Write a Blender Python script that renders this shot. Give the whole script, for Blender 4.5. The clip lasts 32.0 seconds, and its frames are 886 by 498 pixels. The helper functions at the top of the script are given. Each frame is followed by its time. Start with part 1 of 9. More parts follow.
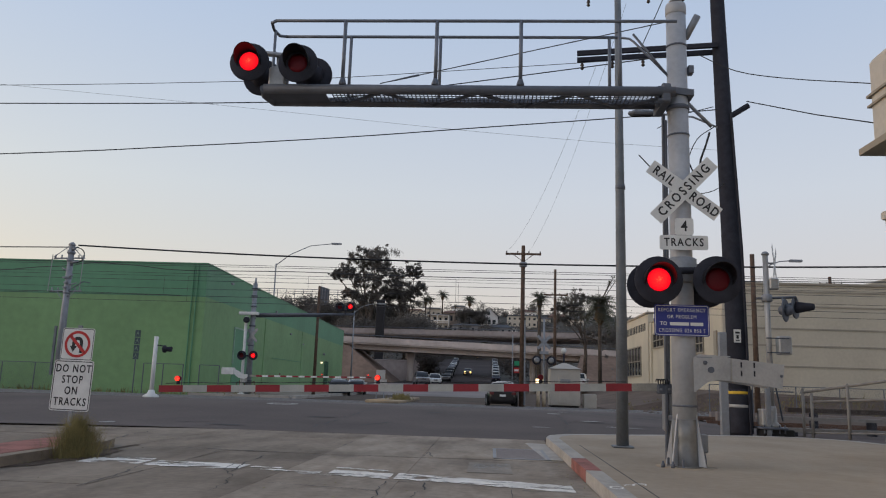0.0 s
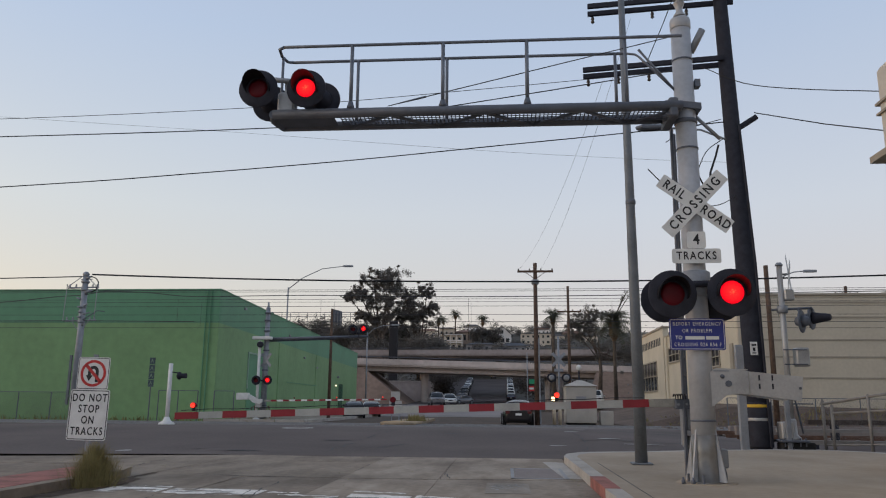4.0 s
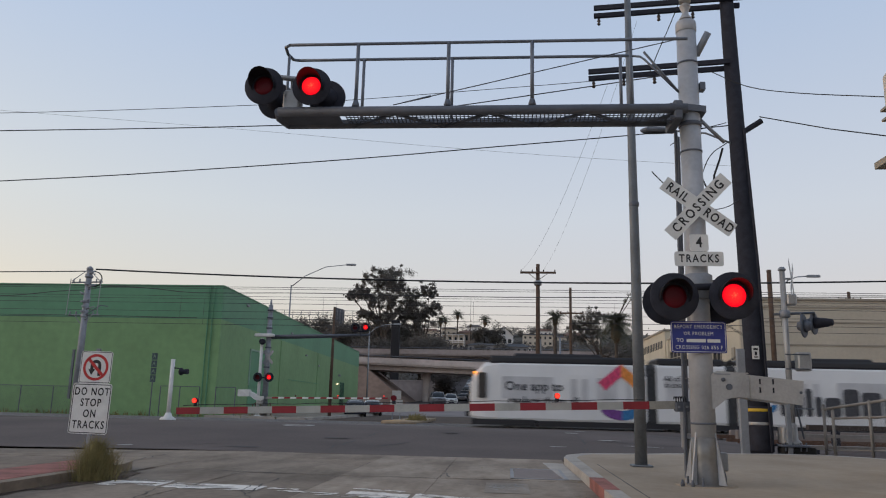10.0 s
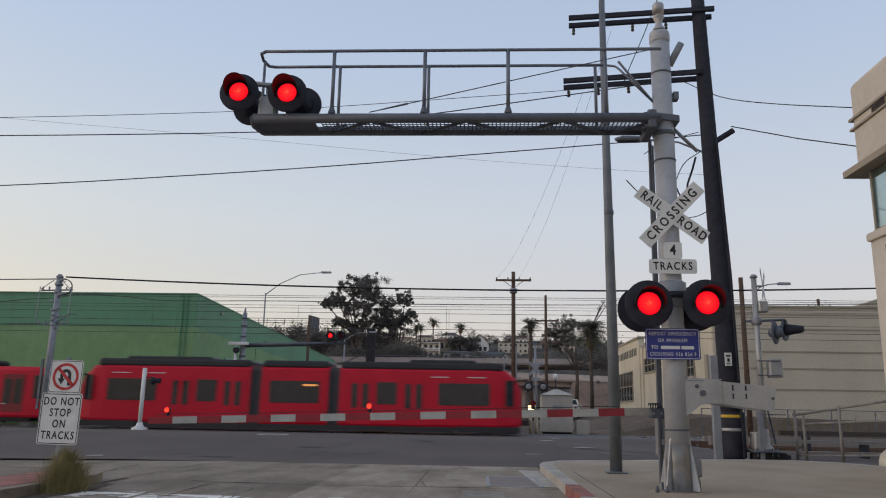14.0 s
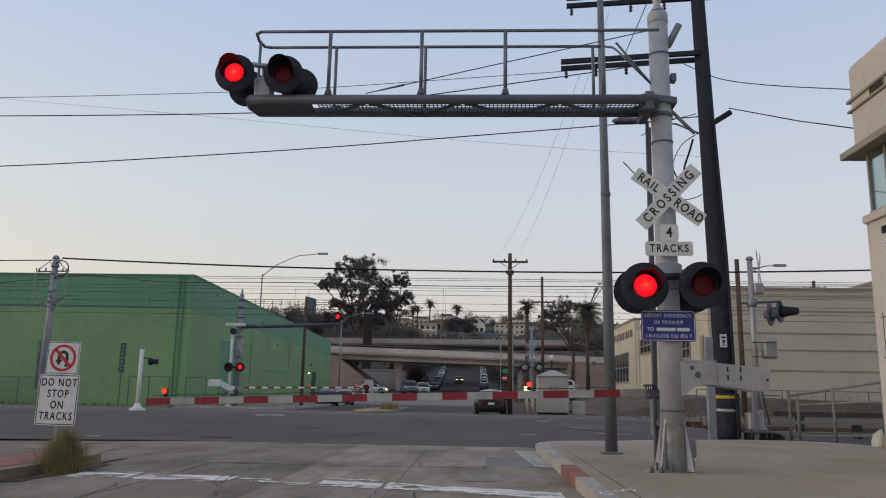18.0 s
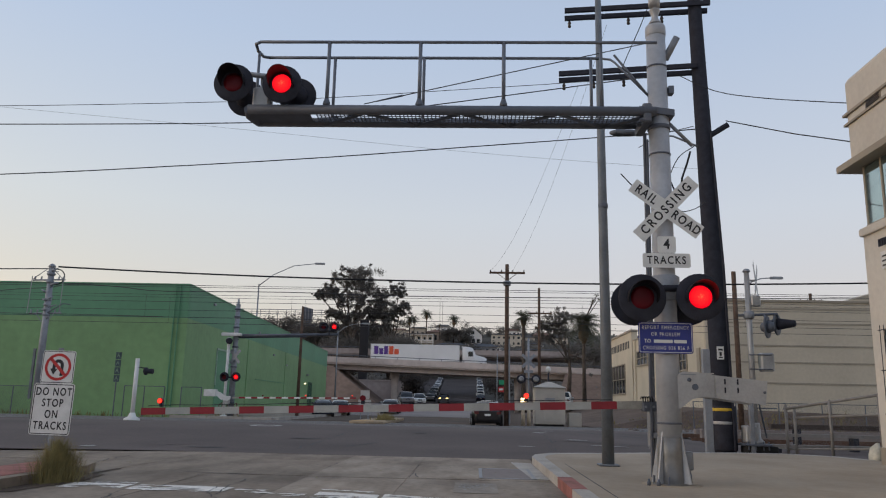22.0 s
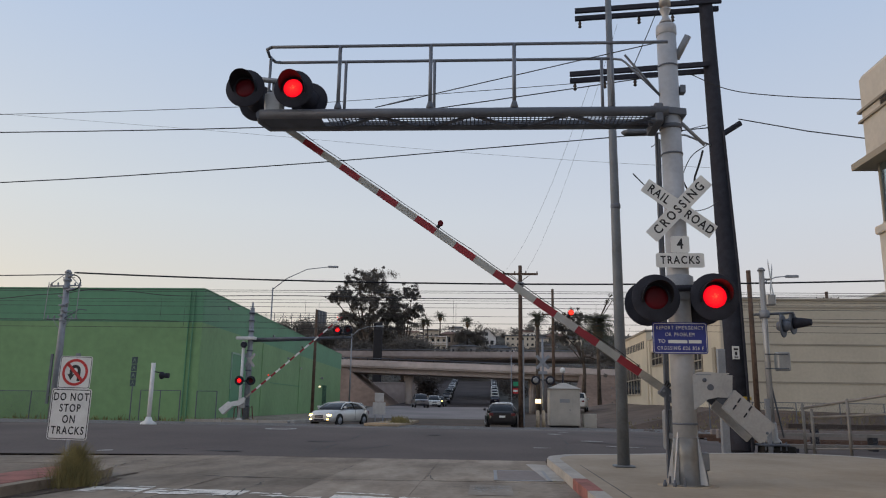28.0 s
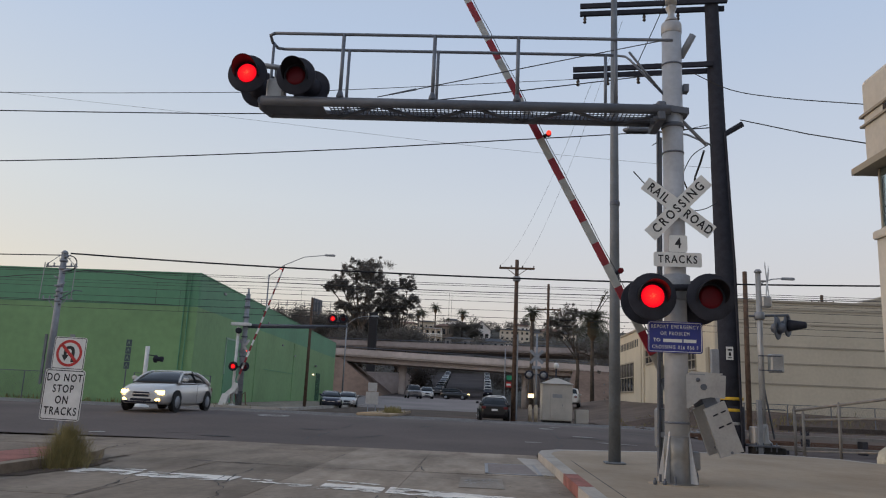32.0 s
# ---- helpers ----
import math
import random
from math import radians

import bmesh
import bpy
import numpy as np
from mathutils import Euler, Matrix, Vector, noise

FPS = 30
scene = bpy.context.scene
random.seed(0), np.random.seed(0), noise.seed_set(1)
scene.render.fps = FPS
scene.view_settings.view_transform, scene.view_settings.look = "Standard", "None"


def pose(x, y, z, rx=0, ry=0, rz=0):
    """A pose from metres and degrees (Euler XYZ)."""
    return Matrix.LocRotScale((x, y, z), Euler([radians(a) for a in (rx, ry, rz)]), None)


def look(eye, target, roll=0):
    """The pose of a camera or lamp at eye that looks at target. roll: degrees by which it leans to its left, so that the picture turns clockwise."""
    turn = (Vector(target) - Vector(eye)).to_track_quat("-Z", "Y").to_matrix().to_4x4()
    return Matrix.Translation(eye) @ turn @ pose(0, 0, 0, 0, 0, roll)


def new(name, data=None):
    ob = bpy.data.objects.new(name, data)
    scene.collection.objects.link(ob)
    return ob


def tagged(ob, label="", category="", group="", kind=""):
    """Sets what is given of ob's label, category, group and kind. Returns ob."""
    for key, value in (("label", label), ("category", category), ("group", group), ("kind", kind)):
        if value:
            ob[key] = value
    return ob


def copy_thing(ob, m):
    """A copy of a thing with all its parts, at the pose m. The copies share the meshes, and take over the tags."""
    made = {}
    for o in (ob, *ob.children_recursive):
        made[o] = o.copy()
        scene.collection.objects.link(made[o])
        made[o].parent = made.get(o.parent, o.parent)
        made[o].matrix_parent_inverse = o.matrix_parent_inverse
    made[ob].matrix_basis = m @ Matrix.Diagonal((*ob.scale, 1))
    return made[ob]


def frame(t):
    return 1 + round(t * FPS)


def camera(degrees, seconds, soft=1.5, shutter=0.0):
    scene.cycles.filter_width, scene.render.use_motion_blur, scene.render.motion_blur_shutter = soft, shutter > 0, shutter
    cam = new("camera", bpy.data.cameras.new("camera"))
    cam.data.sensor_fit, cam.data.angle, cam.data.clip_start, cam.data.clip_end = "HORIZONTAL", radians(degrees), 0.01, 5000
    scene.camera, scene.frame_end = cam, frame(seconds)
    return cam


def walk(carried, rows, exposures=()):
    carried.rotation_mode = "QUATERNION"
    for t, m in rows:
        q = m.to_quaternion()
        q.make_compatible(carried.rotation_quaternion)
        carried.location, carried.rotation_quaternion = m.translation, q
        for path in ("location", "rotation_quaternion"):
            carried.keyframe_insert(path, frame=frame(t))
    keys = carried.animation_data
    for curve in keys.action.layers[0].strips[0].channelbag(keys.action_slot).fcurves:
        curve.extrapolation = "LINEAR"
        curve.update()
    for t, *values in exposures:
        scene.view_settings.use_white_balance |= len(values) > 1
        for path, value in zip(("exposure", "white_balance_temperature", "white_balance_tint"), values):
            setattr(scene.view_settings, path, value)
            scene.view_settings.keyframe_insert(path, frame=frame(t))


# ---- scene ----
# ---- camera: standing still, held in the hand ----
PATH = [
    (0, 0.012, 0.028, 1.203, 10.06, -1.83, 3.44),
    (0.5, 0.01, 0.018, 1.208, 10.17, -1.61, 3.58),
    (1, 0.004, 0.023, 1.2, 10.3, -1.55, 3.67),
    (1.5, 0.013, 0.02, 1.204, 10.32, -1.45, 3.89),
    (2, 0.009, 0.027, 1.198, 10.17, -1.45, 3.95),
    (2.5, 0.003, 0.029, 1.195, 10.06, -1.42, 3.95),
    (3, 0.006, -0.003, 1.2, 10.62, -1.6, 3.97),
    (3.5, 0.005, 0.023, 1.207, 11.69, -1.13, 4.19),
    (5.5, 0.011, 0.007, 1.203, 10.49, 0.47, 5.21),
    (6, 0.013, 0.003, 1.197, 10.56, -0.49, 4.13),
    (6.5, 0.011, -0.004, 1.203, 11.97, -0.74, 2.81),
    (7, 0.013, 0.01, 1.201, 13.15, -1.41, 3.12),
    (7.5, 0.016, 0.014, 1.2, 13.15, -1.8, 3.02),
    (8, 0.011, 0.001, 1.204, 13.23, -1.82, 2.82),
    (8.5, 0.013, -0.011, 1.204, 12.81, -1.8, 3.18),
    (9, 0.01, 0.009, 1.199, 12.07, -1.45, 4.09),
    (9.5, 0.009, 0.005, 1.2, 11.67, -1.34, 4.76),
    (10, 0.014, -0.001, 1.193, 11.51, -1.32, 4.63),
    (10.5, 0.017, -0.006, 1.193, 11.88, -0.96, 3.82),
    (11, 0.017, -0.016, 1.157, 8.78, -1.27, 0.3),
    (11.5, 0.023, -0.011, 1.162, 10, 0.31, 0.24),
    (12, 0.002, 0.001, 1.196, 12.5, -0.53, 3.38),
    (12.5, -0, 0.004, 1.195, 12.24, -0.39, 2.9),
    (13, 0.003, 0.014, 1.194, 12.14, -0.45, 2.51),
    (13.5, 0.005, -0.007, 1.193, 12.1, -0.43, 2.88),
    (14, 0.004, 0.003, 1.19, 12.13, -0.99, 2.82),
    (14.5, -0, -0.003, 1.197, 12.33, -1.07, 2.68),
    (16.5, 0.001, -0.013, 1.2, 11.64, -1.02, 2.94),
    (17, 0.006, 0, 1.196, 11.44, -1.19, 2.92),
    (17.5, 0.008, -0.015, 1.197, 10.91, -0.79, 2.83),
    (18, 0.005, -0.003, 1.198, 10.73, -1, 2.57),
    (18.5, 0.011, 0.005, 1.192, 10.61, -1.21, 2.84),
    (19, 0.003, -0.005, 1.199, 10.4, -1.27, 3.21),
    (19.5, 0.003, 0.004, 1.194, 10.1, -1.66, 3.49),
    (20, 0.009, 0.004, 1.188, 9.85, -1.92, 2.95),
    (20.5, 0.003, 0.011, 1.195, 9.67, -1.68, 2.28),
    (21, 0, -0.003, 1.195, 9.83, -1.26, 2.43),
    (21.5, 0.004, 0.008, 1.2, 10.79, -0.95, 2.61),
    (22, -0.002, 0.005, 1.199, 11.54, -1.27, 2.29),
    (22.5, 0.002, -0.007, 1.197, 12.35, -1.01, 2.04),
    (23, -0.001, -0.017, 1.202, 12.96, -0.89, 2.01),
    (23.5, 0.008, -0.003, 1.203, 12.92, -0.79, 2.42),
    (24, 0.005, -0.011, 1.203, 12.89, -0.58, 2.48),
    (24.5, 0.003, -0.013, 1.196, 12.78, -0.33, 2.46),
    (25, 0.003, -0.013, 1.201, 12.51, -0.27, 2.49),
    (25.5, 0.012, -0.002, 1.205, 12.25, -0.19, 2.64),
    (27.5, 0.002, -0, 1.204, 11.83, -0.48, 3.24),
    (28, 0.004, -0.005, 1.204, 11.66, -0.85, 3.36),
    (28.5, 0.002, -0.012, 1.201, 11.58, -0.81, 3.49),
    (29, 0.003, -0.009, 1.202, 11.58, -0.83, 3.55),
    (29.5, 0.01, -0.004, 1.208, 11.5, -1.09, 3.52),
    (30, 0.004, -0.008, 1.206, 11.34, -1.94, 3.21),
    (30.5, 0.003, -0.021, 1.197, 11.5, -2.74, 2.96),
    (31, -0.009, 0.006, 1.208, 11.86, -2.83, 2.92),
    (31.5, 0.001, -0.008, 1.202, 11.54, -2.57, 2.99),
    (32, -0.006, 0.005, 1.208, 11.07, -2.52, 2.82),
]
cam = camera(60.5, 32.0, soft=1.1, shutter=0.4)
walk(cam, [(t, pose(x, y, z, 90 + pitch, roll, yaw)) for t, x, y, z, pitch, roll, yaw in PATH])

# ---- sky and light: clear dusk, the sun just gone down on the left ----
world = bpy.data.worlds.new("world")
scene.world = world
world.use_nodes = True
wn, wl = world.node_tree.nodes, world.node_tree.links
sky = wn.new("ShaderNodeTexSky")
sky.sky_type = "NISHITA"
sky.sun_disc = False
sky.sun_elevation = radians(2.5)
sky.sun_rotation = radians(-75)
sky.altitude = 0
sky.air_density, sky.dust_density, sky.ozone_density = 1.0, 1.2, 1.5
# the afterglow: the sky's own light, paled by thin haze towards the horizon
coord, axis, ramp_sky, mix_sky = (wn.new("ShaderNode" + k) for k in ("TexCoord", "SeparateXYZ", "ValToRGB", "MixRGB"))
wl.new(coord.outputs["Generated"], axis.inputs[0])
wl.new(axis.outputs["Z"], ramp_sky.inputs[0])
ramp_sky.color_ramp.elements[0].position, ramp_sky.color_ramp.elements[1].position = 0.0, 1.0
ramp_sky.color_ramp.elements[0].color = (0.67, 0.55, 0.53, 1)
ramp_sky.color_ramp.elements[1].color = (0.34, 0.40, 0.54, 1)
for at, colour in ((0.10, (0.695, 0.635, 0.650)), (0.24, (0.67, 0.695, 0.765)), (0.45, (0.52, 0.615, 0.79))):
    ramp_sky.color_ramp.elements.new(at).color = (*colour, 1)
mix_sky.inputs[0].default_value = 0.80
boost = wn.new("ShaderNodeMixRGB")
boost.blend_type = "MULTIPLY"
boost.inputs[0].default_value = 1.0
boost.inputs[2].default_value = (0.5, 0.5, 0.55, 1)
wl.new(sky.outputs[0], boost.inputs[1])
wl.new(boost.outputs[0], mix_sky.inputs[1])
wl.new(ramp_sky.outputs[0], mix_sky.inputs[2])
# the afterglow is warmer low on the side where the sun went down
low, west, glow_at, tint = (wn.new("ShaderNode" + k) for k in ("MapRange", "MapRange", "Math", "MixRGB"))
wl.new(axis.outputs["Z"], low.inputs[0])
low.inputs[1].default_value, low.inputs[2].default_value, low.inputs[3].default_value, low.inputs[4].default_value = 0.02, 0.5, 1.0, 0.0
wl.new(axis.outputs["X"], west.inputs[0])
west.inputs[1].default_value, west.inputs[2].default_value, west.inputs[3].default_value, west.inputs[4].default_value = 0.15, -0.6, 0.0, 1.0
glow_at.operation = "MULTIPLY"
wl.new(low.outputs[0], glow_at.inputs[0])
wl.new(west.outputs[0], glow_at.inputs[1])
wl.new(glow_at.outputs[0], tint.inputs[0])
tint.blend_type = "MULTIPLY"
tint.inputs[2].default_value = (0.985, 0.955, 0.83, 1)
wl.new(mix_sky.outputs[0], tint.inputs[1])
wl.new(tint.outputs[0], wn["Background"].inputs[0])
wn["Background"].inputs[1].default_value = 1.0

sun = new("sun", bpy.data.lights.new("sun", "SUN"))
sun.data.energy, sun.data.angle, sun.data.color = 0.7, radians(40), (1.0, 0.84, 0.68)
sun.matrix_world = look((-60, -16, 25), (0, 0, 0))
scene.view_settings.exposure = 0.0

# ---- materials ----
MATS = {}


def material(name, colour, rough=0.6, metal=0.0, scale=6.0, vary=0.25, bump=0.1, second=None, fine=60.0, coat=0.0, per_object=0.0):
    """A surface whose colour wanders at two scales, with fine relief."""
    if name in MATS:
        return MATS[name]
    m = bpy.data.materials.new(name)
    m.use_nodes = True
    n, l = m.node_tree.nodes, m.node_tree.links
    b = n["Principled BSDF"]
    b.inputs["Roughness"].default_value, b.inputs["Metallic"].default_value = rough, metal
    b.inputs["Coat Weight"].default_value = coat
    place = n.new("ShaderNodeTexCoord")
    big, small = n.new("ShaderNodeTexNoise"), n.new("ShaderNodeTexNoise")
    big.inputs["Scale"].default_value, big.inputs["Detail"].default_value = scale, 6
    small.inputs["Scale"].default_value, small.inputs["Detail"].default_value = fine, 3
    geo = n.new("ShaderNodeNewGeometry")
    l.new(geo.outputs["Position"] if second is None or not second.get("local") else place.outputs["Object"], big.inputs["Vector"])
    l.new(geo.outputs["Position"] if second is None or not second.get("local") else place.outputs["Object"], small.inputs["Vector"])
    add = n.new("ShaderNodeMath")
    add.operation = "MULTIPLY_ADD"
    l.new(small.outputs[0], add.inputs[0])
    add.inputs[1].default_value = 0.45
    l.new(big.outputs[0], add.inputs[2])
    ramp = n.new("ShaderNodeValToRGB")
    dark = [c * (1 - vary) for c in colour]
    light = [min(1, c * (1 + vary)) for c in (second or {}).get("light", colour)]
    ramp.color_ramp.elements[0].position, ramp.color_ramp.elements[1].position = 0.5, 0.95
    ramp.color_ramp.elements[0].color = (*dark, 1)
    ramp.color_ramp.elements[1].color = (*light, 1)
    l.new(add.outputs[0], ramp.inputs[0])
    out = ramp.outputs[0]
    if per_object:
        info, hue = n.new("ShaderNodeObjectInfo"), n.new("ShaderNodeHueSaturation")
        rng = n.new("ShaderNodeMapRange")
        l.new(info.outputs["Random"], rng.inputs[0])
        rng.inputs[3].default_value, rng.inputs[4].default_value = 1 - per_object, 1 + per_object
        l.new(rng.outputs[0], hue.inputs["Value"])
        l.new(out, hue.inputs["Color"])
        out = hue.outputs[0]
    l.new(out, b.inputs["Base Color"])
    if bump:
        bm = n.new("ShaderNodeBump")
        bm.inputs["Strength"].default_value, bm.inputs["Distance"].default_value = bump, 0.01
        l.new(add.outputs[0], bm.inputs["Height"])
        l.new(bm.outputs[0], b.inputs["Normal"])
    MATS[name] = m
    return m


def glow(name, colour, strength):
    if name in MATS:
        return MATS[name]
    m = bpy.data.materials.new(name)
    m.use_nodes = True
    b = m.node_tree.nodes["Principled BSDF"]
    b.inputs["Base Color"].default_value = (*[c * 0.2 for c in colour], 1)
    b.inputs["Emission Color"].default_value = (*colour, 1)
    b.inputs["Emission Strength"].default_value = strength
    b.inputs["Roughness"].default_value = 0.8
    b.inputs["Specular IOR Level"].default_value = 0.0
    MATS[name] = m
    return m


def glass(name, colour=(0.02, 0.025, 0.03), rough=0.06):
    m = material(name, colour, rough, 0.0, 2.0, 0.2, 0.0)
    m.node_tree.nodes["Principled BSDF"].inputs["Specular IOR Level"].default_value = 0.4
    return m


CONCRETE = material("concrete", (0.335, 0.278, 0.217), 0.9, 0, 0.35, 0.30, 0.25, fine=9, per_object=0.05)
PAVING = material("sidewalk concrete", (0.362, 0.298, 0.222), 0.9, 0, 0.3, 0.14, 0.25, fine=9)
CONCRETE_OLD = material("old dirty concrete", (0.250, 0.203, 0.154), 0.9, 0, 0.35, 0.32, 0.25, fine=9, per_object=0.06)
for worn in (CONCRETE, CONCRETE_OLD, PAVING):  # old stains and scuffs, drawn out along the street
    n, l = worn.node_tree.nodes, worn.node_tree.links
    where, squeeze, blot, cut, soil = (n.new("ShaderNode" + k) for k in ("NewGeometry", "Mapping", "TexNoise", "ValToRGB", "MixRGB"))
    l.new(where.outputs["Position"], squeeze.inputs[0])
    squeeze.inputs["Scale"].default_value = (0.7, 0.5, 1) if worn is PAVING else (1.3, 0.45, 1)
    l.new(squeeze.outputs[0], blot.inputs["Vector"])
    blot.inputs["Scale"].default_value, blot.inputs["Detail"].default_value, blot.inputs["Roughness"].default_value = 1.0, 8, 0.62
    cut.color_ramp.elements[0].position, cut.color_ramp.elements[1].position = 0.36, 0.60
    cut.color_ramp.elements[0].color, cut.color_ramp.elements[1].color = (0.84, 0.82, 0.79, 1) if worn is PAVING else (0.60, 0.57, 0.54, 1), (1, 1, 1, 1)
    l.new(blot.outputs[0], cut.inputs[0])
    soil.blend_type = "MULTIPLY"
    soil.inputs[0].default_value = 1.0
    base = n["Principled BSDF"].inputs["Base Color"]
    l.new(base.links[0].from_socket, soil.inputs[1])
    l.new(cut.outputs[0], soil.inputs[2])
    l.new(soil.outputs[0], base)
CONCRETE_EDGE = material("kerb concrete", (0.40, 0.37, 0.33), 0.9, 0, 0.9, 0.25, 0.25, fine=14)
ASPHALT = material("asphalt", (0.091, 0.071, 0.064), 0.92, 0, 0.22, 0.3, 0.25, fine=12)
ASPHALT_MID = material("grey asphalt between the rails", (0.140, 0.116, 0.106), 0.92, 0, 0.2, 0.28, 0.25, fine=10)
ASPHALT_FAR = material("pale asphalt", (0.235, 0.200, 0.186), 0.9, 0, 0.15, 0.25, 0.2, fine=8)
TAR = material("tar", (0.02, 0.02, 0.021), 0.7, 0, 3, 0.3, 0.1)
DIRT = material("dirt", (0.085, 0.058, 0.040), 1.0, 0, 0.4, 0.4, 0.4, fine=6)
BANK = material("dusty bank soil", (0.118, 0.085, 0.066), 1.0, 0, 0.3, 0.4, 0.5, fine=5)
BALLAST = material("ballast", (0.15, 0.13, 0.12), 1.0, 0, 3, 0.45, 0.8, fine=22)
PAINT_DULL = material("dull line paint", (0.3, 0.29, 0.27), 0.8, 0, 2.5, 0.3, 0.2, fine=18)
PAINT_WHITE = material("worn road paint", (0.72, 0.69, 0.63), 0.8, 0, 2.5, 0.3, 0.2, fine=18)
LINE_PAINT = material("worn through line paint", (0.78, 0.74, 0.67), 0.8, 0, 2.5, 0.25, 0.2, fine=18)
n, l = LINE_PAINT.node_tree.nodes, LINE_PAINT.node_tree.links
where, squeeze, blot, cut = (n.new("ShaderNode" + k) for k in ("NewGeometry", "Mapping", "TexNoise", "ValToRGB"))
l.new(where.outputs["Position"], squeeze.inputs[0])
squeeze.inputs["Scale"].default_value, squeeze.inputs["Rotation"].default_value = (1.2, 2.3, 1), (0, 0, radians(12))
l.new(squeeze.outputs[0], blot.inputs["Vector"])
blot.inputs["Scale"].default_value, blot.inputs["Detail"].default_value, blot.inputs["Roughness"].default_value = 1.5, 9, 0.68
cut.color_ramp.elements[0].position, cut.color_ramp.elements[1].position = 0.425, 0.475
l.new(blot.outputs[0], cut.inputs[0])
l.new(cut.outputs[0], n["Principled BSDF"].inputs["Alpha"])
PAINT_RED = material("faded red kerb paint", (0.28, 0.105, 0.085), 0.85, 0, 3, 0.35, 0.2, fine=20)
GALV = material("galvanised steel", (0.26, 0.275, 0.30), 0.55, 0.25, 3, 0.18, 0.05, fine=35)
GALV_DARK = material("weathered steel tube", (0.115, 0.128, 0.155), 0.6, 0.2, 3, 0.2, 0.05)
STEEL_GREY = material("grey painted steel", (0.25, 0.255, 0.265), 0.55, 0.1, 2.5, 0.15, 0.05)
SILVER = material("aluminium paint", (0.385, 0.383, 0.38), 0.42, 0.3, 2.2, 0.16, 0.05, fine=30)
MAST_PAINT = material("bright aluminium mast paint", (0.39, 0.40, 0.42), 0.5, 0.12, 1.6, 0.16, 0.08, fine=14)
BASE_STEEL = material("scuffed steel foot", (0.20, 0.19, 0.175), 0.42, 0.45, 1.5, 0.3, 0.1, fine=10)
BLACK_PAINT = material("black paint", (0.032, 0.033, 0.044), 0.75, 0, 4, 0.3, 0.05)
RUBBER = material("rubber", (0.02, 0.02, 0.02), 0.9, 0, 8, 0.3, 0.2)
WOOD_BLACK = material("creosoted wood", (0.036, 0.038, 0.050), 0.95, 0, 6, 0.18, 0.4, fine=30)
WOOD_BROWN = material("brown pole wood", (0.10, 0.062, 0.042), 0.9, 0, 5, 0.35, 0.4, fine=30)
SIGN_WHITE = material("white sign sheeting", (0.68, 0.68, 0.66), 0.55, 0, 5, 0.1, 0.02)
SIGN_BACK = material("bare aluminium sign back", (0.42, 0.41, 0.40), 0.5, 0.2, 5, 0.1, 0.02)
SIGN_BLACK = material("black sign ink", (0.02, 0.02, 0.022), 0.6, 0, 5, 0.2, 0.0)
SIGN_RED = material("red sign ink", (0.50, 0.03, 0.03), 0.55, 0, 5, 0.1, 0.0)
SIGN_BLUE = material("blue sign sheeting", (0.025, 0.035, 0.22), 0.5, 0, 5, 0.12, 0.02)
SIGN_GREEN = material("green sign sheeting", (0.02, 0.30, 0.14), 0.5, 0, 5, 0.12, 0.02)
ARM_BRIGHT = material("bright white gate sheeting", (0.80, 0.80, 0.78), 0.5, 0, 4, 0.08, 0.02)
ARM_WHITE = material("white gate paint", (0.37, 0.375, 0.355), 0.55, 0, 4, 0.16, 0.04)
ARM_RED = material("red gate paint", (0.25, 0.012, 0.022), 0.5, 0, 4, 0.16, 0.04)
LENS_DARK = material("unlit red lens", (0.11, 0.004, 0.010), 0.45, 0, 4, 0.2, 0.02)
LENS_LIT = glow("lit red lens", (1.0, 0.008, 0.016), 1.3)
# the lens is cut into small facets and brightest about its middle
fn, fl = LENS_LIT.node_tree.nodes, LENS_LIT.node_tree.links
spot, facet, reach_in, shade = (fn.new("ShaderNode" + k) for k in ("TexCoord", "TexVoronoi", "VectorMath", "ValToRGB"))
reach_in.operation = "LENGTH"
fl.new(spot.outputs["Object"], reach_in.inputs[0])
fl.new(spot.outputs["Object"], facet.inputs["Vector"])
facet.inputs["Scale"].default_value = 42
wob = fn.new("ShaderNodeMath")
wob.operation = "MULTIPLY_ADD"
fl.new(facet.outputs["Distance"], wob.inputs[0])
wob.inputs[1].default_value = 0.06
fl.new(reach_in.outputs["Value"], wob.inputs[2])
fl.new(wob.outputs[0], shade.inputs[0])
shade.color_ramp.elements[0].position, shade.color_ramp.elements[1].position = 0.01, 0.19
shade.color_ramp.elements[0].color, shade.color_ramp.elements[1].color = (1.6, 0.14, 0.06, 1), (0.70, 0.002, 0.012, 1)
shade.color_ramp.elements.new(0.08).color = (1.25, 0.02, 0.022, 1)
fl.new(shade.outputs[0], fn["Principled BSDF"].inputs["Emission Color"])
HOOD = material("glossy black hood", (0.02, 0.02, 0.024), 0.45, 0, 4, 0.2, 0.02)
RAIL_STEEL = material("blue-grey handrail steel", (0.155, 0.17, 0.20), 0.5, 0.25, 3, 0.18, 0.05, fine=35)
POLE_STEEL = material("blue-grey lamp pole steel", (0.155, 0.172, 0.19), 0.6, 0.2, 2.0, 0.22, 0.05, fine=25)
LENS_YELLOW = glow("headlamp glow", (1.0, 0.66, 0.20), 7.0)
LENS_WHITE = glow("white lamp glow", (1.0, 0.9, 0.75), 10.0)
LENS_TAIL = glow("tail lamp glow", (1.0, 0.04, 0.02), 2.5)
GREEN_WALL = material("green painted metal wall", (0.186, 0.332, 0.146), 0.6, 0, 0.12, 0.18, 0.1, fine=2)
